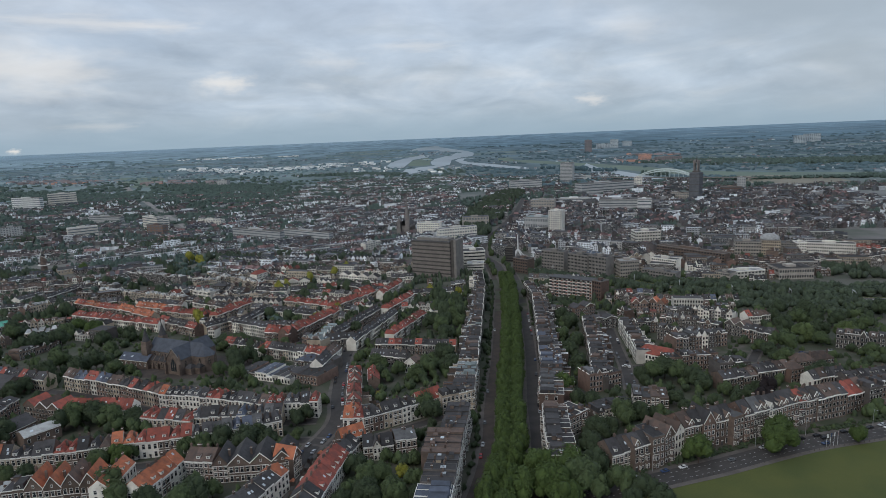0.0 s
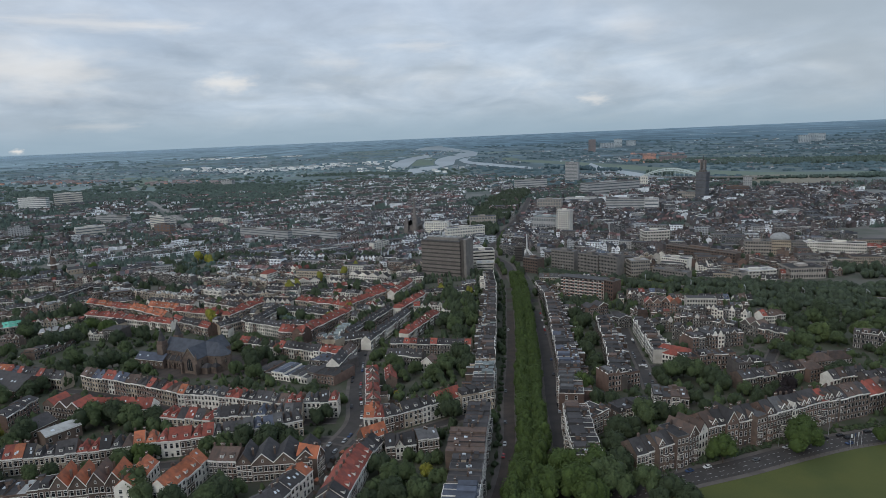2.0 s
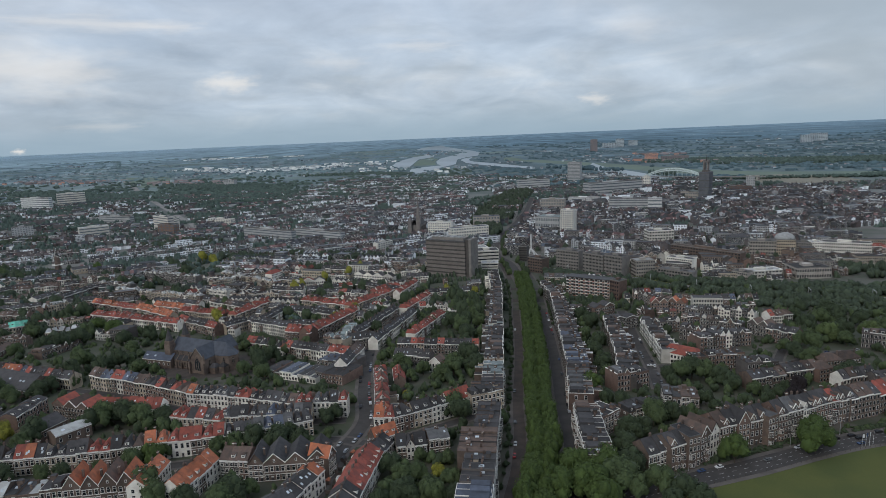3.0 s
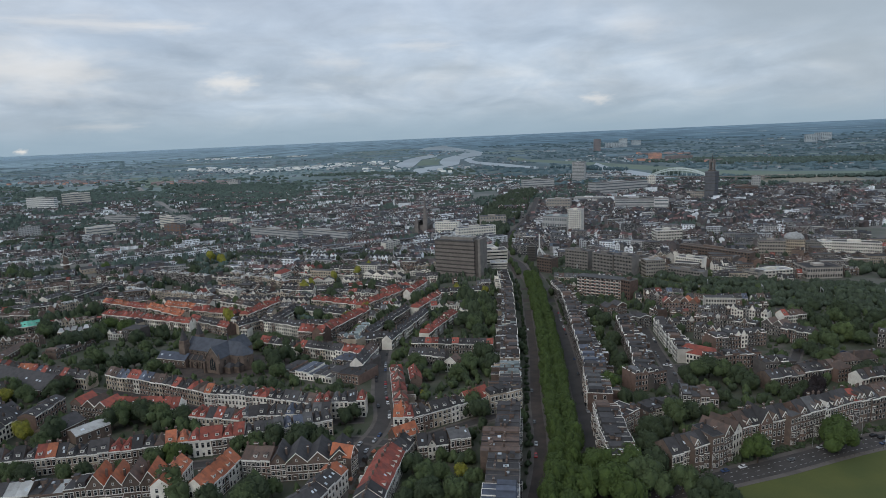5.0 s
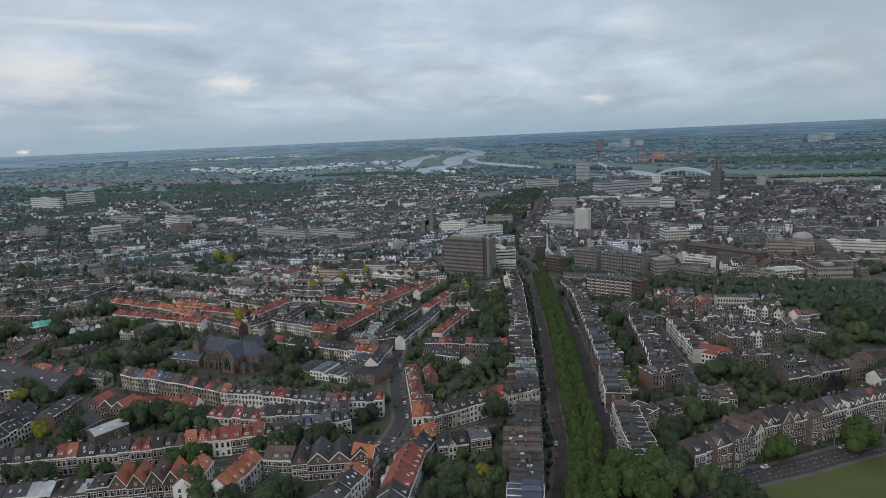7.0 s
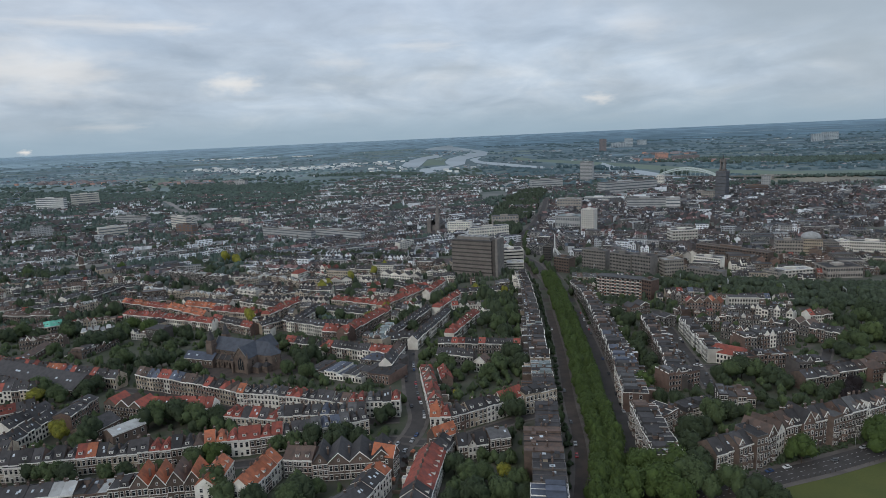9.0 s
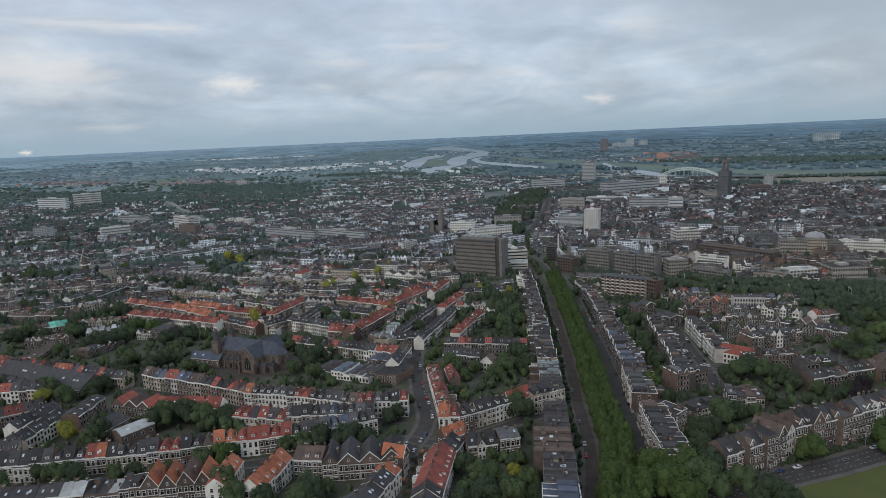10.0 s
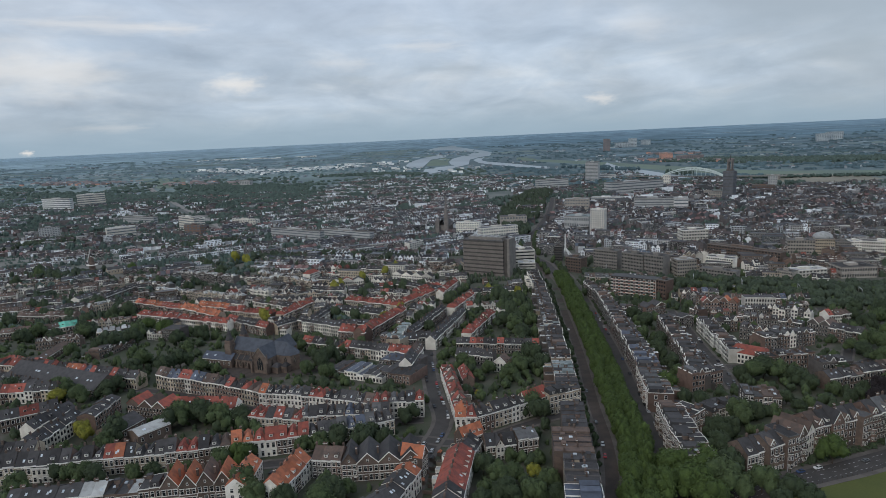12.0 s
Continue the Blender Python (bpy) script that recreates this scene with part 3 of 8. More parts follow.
def roof_skin(s, w, d, e, rise, style, mat, edge=None, t=0.2, over=0.3):
    """Roof slabs with a thickness and an overhang, or a flat deck inside a rim."""
    x0, x1 = -w / 2 - 0.02, w / 2 + 0.02
    if style == "ridge":
        k = rise / (d / 2)
        za, zb = e - over * k + 0.05, e + rise + 0.05
        prof = [(-over, za), (d / 2, zb), (d + over, za), (d + over, za + t), (d / 2 + 0.2, zb + t), (d / 2, zb + t + 0.15), (d / 2 - 0.2, zb + t), (-over, za + t)]
        s.solid([(x0, y, z) for y, z in prof], [(x1, y, z) for y, z in prof], mat, True, True)
    elif style == "gable":
        k = rise / (w / 2)
        xa = w / 2 + over * 0.6
        za, zb = e - over * 0.6 * k + 0.05, e + rise + 0.05
        prof = [(-xa, za), (0, zb), (xa, za), (xa, za + t), (0, zb + t), (-xa, za + t)]
        s.solid([(x, -over, z) for x, z in prof], [(x, d, z) for x, z in prof], mat, True, True)
    elif style == "crest":
        # a roof across the house, hipped towards the street behind the cornice
        base = [(x0, -over, e), (x1, -over, e), (x1, d, e), (x0, d, e)]
        ridge = [(-0.12, d * 0.33, e + rise), (0.12, d * 0.33, e + rise), (0.12, d * 0.9, e + rise), (-0.12, d * 0.9, e + rise)]
        s.loft([base, [(x, y, z + 0.18) for x, y, z in base], ridge], mat, True, True)
    elif style == "hip":
        i = min(w, d) * 0.42
        o = over
        base = [(x0 - o, -o, e), (x1 + o, -o, e), (x1 + o, d + o, e), (x0 - o, d + o, e)]
        top = [(x0 + i, i, e + rise), (x1 - i, i, e + rise), (x1 - i, d - i, e + rise), (x0 + i, d - i, e + rise)]
        s.solid(base, top, mat, True, True)
    else:
        s.box(x0 + 0.3, x1 - 0.3, 0.3, d - 0.3, e - 0.3, e + 0.12, mat)


def rim(s, w, d, e, mat, h=0.45, b=0.3):
    """A raised edge round a flat roof, one closed frame."""
    x0, x1 = -w / 2, w / 2
    s.loft([rect(x0 - 0.02, x1 + 0.02, -0.12, d + 0.02, e - 0.12), rect(x0 - 0.02, x1 + 0.02, -0.12, d + 0.02, e + h),
            rect(x0 + b * 0.6, x1 - b * 0.6, b, d - b, e + h), rect(x0 + b * 0.6, x1 - b * 0.6, b, d - b, e)], mat, False)


def house(x, y, angle, w, d, e, rise, style, roof, wall, first=False, last=False):
    """One town house as a thing: walls, roof, cornice, windows, door, chimney, dormer or skylights."""
    words = f"{WALL_WORD[wall]} {'detached ' if first and last else ''}town house with a {ROOF_WORD[roof]} {'pitched' if style in ('ridge', 'gable', 'hip', 'crest') else 'flat'} roof"
    h = thing("town_house", x, y, angle, words.replace("flat flat", "flat"), "house", "terraced town houses")
    wm, rm = "wall_" + wall, "roof_" + roof
    finish, style = style, "flat" if style in ("deck", "rimmed") else style
    if style in ("ridge", "gable"):
        body = gable_body(w, d, e, rise, "x" if style == "ridge" else "y", wm)
    else:
        body = Shape()
        body.box(-w / 2, w / 2, 0, d, -1.5, e, wm)
    part("wall", body, h)
    s = Shape()
    roof_skin(s, w, d, e, rise, style, rm)
    part("roof", s, h)
    # eaves board, or rim of a flat roof, or white barge boards on a gable
    s = Shape()
    if style == "flat":
        rim(s, w, d, e, "trim" if finish == "rimmed" else rng.choice(("roof_g", "roof_d", wm, wm) if finish == "deck" else ("trim", "trim", "roof_g", "roof_d", wm)), 0.26, 0.18)
        part("roof_edge", s, h)
    elif style in ("ridge", "crest"):
        s.box(-w / 2, w / 2, -0.5, -0.02, e - 0.72, e - 0.02, "trim")
        part("cornice", s, h)
    elif style == "gable":
        xa, k = w / 2 + 0.2, rise / (w / 2)
        prof = [(-xa, e - 0.3), (0, e + rise - 0.15), (xa, e - 0.3), (xa, e + 0.2), (0, e + rise + 0.38), (-xa, e + 0.2)]
        s.solid([(x, -0.45, z) for x, z in prof], [(x, -0.28, z) for x, z in prof], "trim" if rng.random() < 0.75 else "roof_b", True, True)
        part("barge_board", s, h)
    floors = max(2, round(e / 4.1))
    fh = (e - 0.7) / floors
    cols = max(2, round(w / 2.6))
    ww, wh = min(1.7, w / cols * 0.66), fh * 0.66
    me = window_mesh(ww, wh)
    door_at = rng.randrange(cols)
    for j in range(floors):
        for i in range(cols):
            px = -w / 2 + (i + 0.5) * w / cols
            if j == 0 and i == door_at:
                s = Shape()
                s.loft([rect(-0.55, 0.55, -0.06, 0.02, 0), rect(-0.55, 0.55, -0.06, 0.02, 2.3), rect(-0.7, 0.7, -0.1, 0.02, 2.3), rect(-0.7, 0.7, -0.1, 0.02, 2.75)], ("roof_d", "trim", "trim"))
                part("door", s, h, m=Matrix.Translation((px, 0, 0.02)))
                continue
            part("window", me, h, m=Matrix.Translation((px, 0, 0.7 + j * fh)))
    if style == "gable":
        part("window", window_mesh(1.0, 1.5), h, m=Matrix.Translation((0, 0, e + 0.4)))
    # end walls carry a few windows too
    for flag, sx, turn in ((first, -1, -90), (last, 1, 90)):
        if flag and d > 7:
            for j in range(1, floors):
                for py in (d * 0.3, d * 0.68):
                    part("window", me, h, m=pose(sx * w / 2, py, 0.7 + j * fh, 0, 0, turn))
    # pale bands along the sills and lintels of every floor
    if e < 13 and rng.random() < 0.92:
        s = Shape()
        bands = []
        for j in range(floors):
            bands.append((0.46 + j * fh, 0.68 + j * fh))
            if rng.random() < 0.7:
                bands.append((0.74 + j * fh + wh, 0.98 + j * fh + wh))
        xa, xb, xc = -w / 2, -w / 2 + 0.12, w / 2
        prof = [(xa, bands[0][0])]
        for i, (lo, hi) in enumerate(bands):
            prof += [(xc, lo), (xc, hi)] if i == 0 else [(xb, lo), (xc, lo), (xc, hi)]
            prof += [(xb, hi)] if i < len(bands) - 1 else [(xa, hi)]
        s.solid([(q, -0.002, z) for q, z in prof], [(q, -0.07, z) for q, z in prof], "trim")
        part("belt_course", s, h)
    # chimneys
    top = e + (rise if style != "flat" else 0)
    for q in range(1 + (rng.random() < 0.4)):
        s = Shape()
        s.loft([rect(-0.5, 0.5, -0.4, 0.4, -2.2), rect(-0.5, 0.5, -0.4, 0.4, 1.3), rect(-0.6, 0.6, -0.5, 0.5, 1.3), rect(-0.6, 0.6, -0.5, 0.5, 1.55), rect(-0.35, 0.35, -0.2, 0.2, 1.6), rect(-0.3, 0.3, -0.15, 0.15, 2.0)],
               ("chimney_brick", "chimney_brick", "trim" if rng.random() < 0.3 else "chimney_brick", "chimney_brick", "wall_brick"))
        cy = d / 2 + (0.3 if style in ("ridge", "crest") else (q - 0.3) * d * 0.35)
        part("chimney", s, h, m=Matrix.Translation(((-1 if q else 1) * (w / 2 - 0.55), cy, top + (0.2 if style not in ("gable", "crest") else -rise * 0.35))))
    k = rise / (d / 2)
    if style == "ridge" and rise > 3 and rng.random() < 0.75:
        # a dormer standing on the front slope
        s = Shape()
        dy, dw, dh = 1.0, 0.95, 1.75
        yb, z0, z1 = dy + dh / max(k, 0.3), e + dy * k, e + dy * k + dh
        s.loft([rect(-dw, dw, dy, yb, z0), rect(-dw, dw, dy, yb, z1), rect(-dw - 0.15, dw + 0.15, dy - 0.2, yb + 0.1, z1), rect(-dw - 0.15, dw + 0.15, dy - 0.2, yb + 0.1, z1 + 0.16)], ("trim", "trim", rm))
        dormer = part("dormer", s, h, "white dormer", m=Matrix.Translation((rng.uniform(-0.12, 0.12) * w, 0, 0.1)))
        part("window", window_mesh(1.3, 1.2), dormer, m=Matrix.Translation((0, dy, e + dy * k + 0.35)))
    elif style == "crest" and rng.random() < 0.92:
        # a white dormer rising from the front hip
        s = Shape()
        kk = rise / (d * 0.33)
        dy = 0.5
        yb, z0, z1 = dy + 1.9 / kk + 0.6, e + dy * kk * 0.6, e + dy * kk + 1.9
        s.loft([rect(-0.95, 0.95, dy, yb, z0), rect(-0.95, 0.95, dy, yb, z1), rect(-1.15, 1.15, dy - 0.2, yb + 0.1, z1), rect(-0.9, 0.9, dy, yb, z1 + 0.45)], ("trim", "trim", rm))
        dormer = part("dormer", s, h, "white dormer", m=Matrix.Translation((rng.uniform(-0.08, 0.08) * w, 0, 0.1)))
        part("window", window_mesh(1.2, 1.2), dormer, m=Matrix.Translation((0, dy, e + dy * kk + 0.35)))
    elif style in ("ridge", "flat") and rng.random() < 0.75:
        for q in range(rng.choice((1, 1, 2))):
            px, py = rng.uniform(-0.3, 0.3) * w, rng.uniform(0.14, 0.36) * d
            s = Shape()
            if style == "ridge":
                t = math.atan(k)
                s.box(-0.5, 0.5, -0.75, 0.75, -0.02, 0.13, "skylight")
                part("skylight", s, h, m=Matrix.Translation((px, py, e + py * k + 0.27)) @ Matrix.Rotation(t, 4, "X"))
            else:
                py = rng.uniform(0.2, 0.8) * d
                if rng.random() < 0.5:
                    s.box(-0.7, 0.7, -0.9, 0.9, 0, 0.5, "skylight")
                    part("skylight", s, h, m=Matrix.Translation((px, py, e + 0.1)))
                else:
                    s.loft([rect(-1.3, 1.3, -1.1, 1.1, 0), rect(-1.3, 1.3, -1.1, 1.1, 1.9), rect(-1.4, 1.4, -1.2, 1.2, 1.9), rect(-1.4, 1.4, -1.2, 1.2, 2.05)], (wm, "trim", rm))
                    part("roof_housing", s, h, m=Matrix.Translation((px * 0.6, py, e + 0.1)))
    if finish != "deck" and style == "flat" and rng.random() < (0.7 if finish == "rimmed" else 0.35) and w > 4:
        # a steep slate storey set back on the front
        s = Shape()
        s.solid([(-w / 2 + 0.2, 0.3, e), (w / 2 - 0.2, 0.3, e), (w / 2 - 0.2, d * 0.6, e), (-w / 2 + 0.2, d * 0.6, e)],
                [(-w / 2 + 0.5, 1.3, e + 2.4), (w / 2 - 0.5, 1.3, e + 2.4), (w / 2 - 0.5, d * 0.6, e + 2.4), (-w / 2 + 0.5, d * 0.6, e + 2.4)], rm)
        part("mansard", s, h)
        part("window", window_mesh(1.2, 1.4), h, m=Matrix.Translation((0, 0.62, e + 0.5)))
    if finish == "flat" and d > 9 and rng.random() < 0.8:
        # a lower wing behind, with its own pale edge
        s = Shape()
        f, low, wide = rng.uniform(3.5, 8.0), e - rng.uniform(2.8, 6.0), rng.uniform(0.45, 0.8) * w
        x0 = -w / 2 if rng.random() < 0.5 else w / 2 - wide
        s.loft([rect(x0, x0 + wide, d, d + f, -1.5), rect(x0, x0 + wide, d, d + f, low), rect(x0 - 0.05, x0 + wide + 0.05, d, d + f + 0.1, low), rect(x0 - 0.05, x0 + wide + 0.05, d, d + f + 0.1, low + 0.4),
                rect(x0 + 0.25, x0 + wide - 0.25, d + 0.1, d + f - 0.25, low + 0.4), rect(x0 + 0.25, x0 + wide - 0.25, d + 0.1, d + f - 0.25, low + 0.15)],
               (wm, wm, "trim" if rng.random() < 0.3 else wm, "trim" if rng.random() < 0.3 else wm, rm))
        part("rear_wing", s, h)
    if e >= 12 and style == "ridge" and rng.random() < 0.65:
        # a small gable over the front, with pale edges
        gw, gh, gx, back = w * 0.26, 2.6, w * 0.2 * rng.choice((-1, 1)), d * 0.35
        prof = [(gx - gw, e - 0.6), (gx + gw, e - 0.6), (gx + gw, e + 1.2), (gx, e + 1.2 + gh), (gx - gw, e + 1.2)]
        s = Shape()
        s.solid([(q, -0.1, z) for q, z in prof], [(q, back, z) for q, z in prof], wm, True, True)
        part("front_gable", s, h)
        s = Shape()
        prof = [(gx - gw - 0.25, e + 1.0), (gx, e + 1.05 + gh), (gx + gw + 0.25, e + 1.0), (gx + gw + 0.25, e + 1.35), (gx, e + 1.5 + gh), (gx - gw - 0.25, e + 1.35)]
        s.solid([(q, -0.3, z) for q, z in prof], [(q, 0.1, z) for q, z in prof], "trim", True, True)
        part("barge_board", s, h)
        part("window", window_mesh(1.0, 1.5), h, m=Matrix.Translation((gx, -0.1, e + 0.5)))
    if e >= 12 and wall != "white" and rng.random() < 0.7:
        # a bay through two floors with pale window frames
        s = Shape()
        bw, z0, z1 = min(1.5, w * 0.24), 0.4, fh * 2 + 0.3
        ring = [(-bw, 0), (-bw * 0.6, -1.1), (bw * 0.6, -1.1), (bw, 0)]
        levels = [z0 - 2, z1 - 0.5, z1]
        s.loft([[(px, py, z) for px, py in ring] for z in levels], (wm, "trim", rm))
        bay = part("bay_window", s, h, "bay with pale-framed windows", m=Matrix.Translation((w * 0.2 * rng.choice((-1, 1)), 0, 0)))
        for j in (0, 1):
            part("window", window_mesh(bw * 1.05, fh * 0.55), bay, m=Matrix.Translation((0, -1.1, 0.9 + j * fh)))
            for sx in (-1, 1):
                part("window", window_mesh(0.7, fh * 0.55), bay, m=Matrix.Translation((sx * bw * 0.8, -0.55, 0.9 + j * fh)) @ Matrix.Rotation(sx * math.atan2(1.1, bw * 0.4), 4, "Z"))
    return h


def far_house(s, x, y, angle, w, d, e, rise, style, roof, wall, windows=True):
    """The same house kept lighter, in one mesh with its neighbours."""
    s.at((x, y), angle)
    flat = style in ("deck", "rimmed", "flat")
    style = "flat" if flat else style
    # beyond 880 m the paints with haze in their colour
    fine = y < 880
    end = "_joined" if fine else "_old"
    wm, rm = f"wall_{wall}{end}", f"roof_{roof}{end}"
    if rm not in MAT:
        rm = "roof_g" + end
    if style in ("ridge", "gable"):
        b = gable_body(w, d, e, rise, "x" if style == "ridge" else "y", MAT[wm])
        i = len(s.v)
        s.v += [(x + vx * s.c - vy * s.s, y + vx * s.s + vy * s.c, vz + s.z) for vx, vy, vz in b.v]
        s.f += [tuple(i + q for q in fc) for fc in b.f]
        s.m += [s.slot(wm)] * len(b.f)
    else:
        s.box(-w / 2, w / 2, 0, d, -1.5, e, wm)
    roof_skin(s, w, d, e, rise, style, rm, t=0.25)
    if flat:
        s.box(-w / 2, w / 2, -0.15, 0.25, e - 0.1, e + 0.5, "trim_joined" if rng.random() < 0.4 else wm)
    elif style in ("ridge", "crest") and (fine or rng.random() < 0.35):
        s.box(-w / 2, w / 2, -0.5, -0.02, e - 0.75, e - 0.05, "trim_joined")
    elif style == "gable" and rng.random() < (0.8 if fine else 0.4):
        for side in (-1, 1):
            s.beam((side * (w / 2 + 0.1), -0.35, e), (0, -0.35, e + rise + 0.2), 0.42, "trim_joined")
    if fine and flat and w < 12 and d < 18:
        # party walls with stacks, a slate storey behind the front, a dormer, and lower wings to the rear
        s.box(-w / 2 - 0.14, -w / 2 + 0.14, 0.2, d - 0.1, e, e + rng.uniform(0.35, 0.7), rng.choice(("roof_g_joined", "roof_d_joined", "roof_d_joined", "trim_joined")))
        for py in (rng.uniform(0.25, 0.4), rng.uniform(0.6, 0.8)):
            s.box(-w / 2 - 0.4, -w / 2 + 0.4, d * py - 0.7, d * py + 0.7, e, e + rng.uniform(1.4, 2.6), "chimney_brick_joined")
        kind = rng.random()
        if kind < 0.5:
            top, back = e + rng.uniform(2.0, 2.8), d * rng.uniform(0.5, 0.75)
            s.loft([rect(-w / 2 + 0.15, w / 2 - 0.15, 0.2, back, e), rect(-w / 2 + 0.35, w / 2 - 0.35, 1.2, back, top)], rng.choice((rm, rm, "roof_d_joined", "roof_b_joined")))
            s.box(-1.1, 1.1, 0.5, 2.4, e + 0.3, e + 2.1, "trim_joined")
            s.poly([(-0.75, 0.47, e + 0.7), (0.75, 0.47, e + 0.7), (0.75, 0.47, e + 1.8), (-0.75, 0.47, e + 1.8)], "glass_joined")
        elif kind < 0.78:
            gw, gx, gh = w * 0.3, rng.choice((-0.15, 0.15, 0)) * w, rng.uniform(2.0, 3.2)
            prof = [(gx - gw, e - 0.4), (gx + gw, e - 0.4), (gx + gw, e + 0.9), (gx, e + 0.9 + gh), (gx - gw, e + 0.9)]
            s.solid([(q, -0.2, z) for q, z in prof], [(q, d * 0.4, z) for q, z in prof], rng.choice((wm, wm, "wall_white_joined")), True, True)
            for side in (-1, 1):
                s.beam((gx + side * (gw + 0.2), -0.1, e + 0.8), (gx, -0.1, e + 1.2 + gh), 0.4, "trim_joined")
                s.poly([(gx, -0.32, e + 1.1 + gh), (gx + side * (gw + 0.3), -0.32, e + 0.85), (gx + side * (gw + 0.3), d * 0.42, e + 0.85), (gx, d * 0.42, e + 1.1 + gh)][::side], rm)
        for _ in range(rng.choice((1, 2, 3))):
            px, py = rng.uniform(-0.32, 0.32) * w, rng.uniform(0.45, 0.9) * d
            a, b2 = rng.uniform(0.3, 0.7), rng.uniform(0.3, 0.8)
            s.box(px - a, px + a, py - b2, py + b2, e, e + rng.uniform(0.35, 0.8), rng.choice(("skylight_joined", "skylight_joined", "roof_l_joined", "roof_g_joined")))
        if rng.random() < 0.75:
            wide, deep, low = w * rng.uniform(0.4, 0.75), rng.uniform(2.5, 6.0), e - rng.uniform(2.5, 6.5)
            x0 = -w / 2 if rng.random() < 0.5 else w / 2 - wide
            s.loft([rect(x0, x0 + wide, d, d + deep, -1.5), rect(x0, x0 + wide, d, d + deep, low), rect(x0 + 0.25, x0 + wide - 0.25, d, d + deep - 0.25, low + 0.02)], (wm, rng.choice(("trim_joined", wm)), rm), False)
            s.box(x0 + 0.3, x0 + wide - 0.3, d, d + deep - 0.3, low - 0.3, low + 0.06, rng.choice((rm, "roof_g_joined", "roof_l_joined", "roof_d_joined")))
    elif rng.random() < 0.75:
        cx, cy = w * 0.42, d * rng.uniform(0.35, 0.6)
        s.box(cx - 0.5, cx + 0.5, cy - 0.4, cy + 0.4, e, e + (rise if style != "gable" else 0) + 1.5, "chimney_brick_joined")
    k = rise / (d / 2) if style == "ridge" else 0
    if style == "ridge" and rng.random() < (0.6 if fine else 0.3):
        px, py = rng.uniform(-0.25, 0.25) * w, d * 0.16
        z = e + k * py
        s.box(px - 0.85, px + 0.85, py, py + 2.0, z - 0.4, z + 1.5, "trim_joined")
        s.box(px - 1.0, px + 1.0, py - 0.15, py + 2.2, z + 1.5, z + 1.68, rm)
        if fine:
            s.poly([(px - 0.6, py - 0.02, z + 0.4), (px + 0.6, py - 0.02, z + 0.4), (px + 0.6, py - 0.02, z + 1.3), (px - 0.6, py - 0.02, z + 1.3)], "glass_joined")
    elif style == "ridge" and fine:
        px, py = rng.uniform(-0.3, 0.3) * w, d * rng.uniform(0.15, 0.35)
        s.solid([(px - 0.5, py - 0.6, e + k * (py - 0.6) + 0.3), (px + 0.5, py - 0.6, e + k * (py - 0.6) + 0.3), (px + 0.5, py + 0.6, e + k * (py + 0.6) + 0.3), (px - 0.5, py + 0.6, e + k * (py + 0.6) + 0.3)],
                [(px - 0.45, py - 0.55, e + k * (py - 0.6) + 0.42), (px + 0.45, py - 0.55, e + k * (py - 0.6) + 0.42), (px + 0.45, py + 0.55, e + k * (py + 0.6) + 0.42), (px - 0.45, py + 0.55, e + k * (py + 0.6) + 0.42)], "skylight_joined")
    elif flat and not fine and rng.random() < 0.4:
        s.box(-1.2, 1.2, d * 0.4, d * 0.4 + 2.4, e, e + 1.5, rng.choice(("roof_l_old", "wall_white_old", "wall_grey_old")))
    if windows:
        floors = max(1, round(e / 3.7))
        fh = (e - 0.6) / floors
        cols = max(2, round(w / 2.6))
        for j in range(floors):
            for i in range(cols):
                px, pz, ww = -w / 2 + (i + 0.5) * w / cols, 0.8 + j * fh, min(1.4, w / cols * 0.58)
                wh = fh * 0.58
                if wall != "white":
                    s.poly([(px - ww / 2 - 0.15, -0.03, pz - 0.1), (px + ww / 2 + 0.15, -0.03, pz - 0.1), (px + ww / 2 + 0.15, -0.03, pz + wh + 0.12), (px - ww / 2 - 0.15, -0.03, pz + wh + 0.12)], "trim_joined")
                s.poly([(px - ww / 2, -0.06, pz), (px + ww / 2, -0.06, pz), (px + ww / 2, -0.06, pz + wh), (px - ww / 2, -0.06, pz + wh)], "glass_joined")


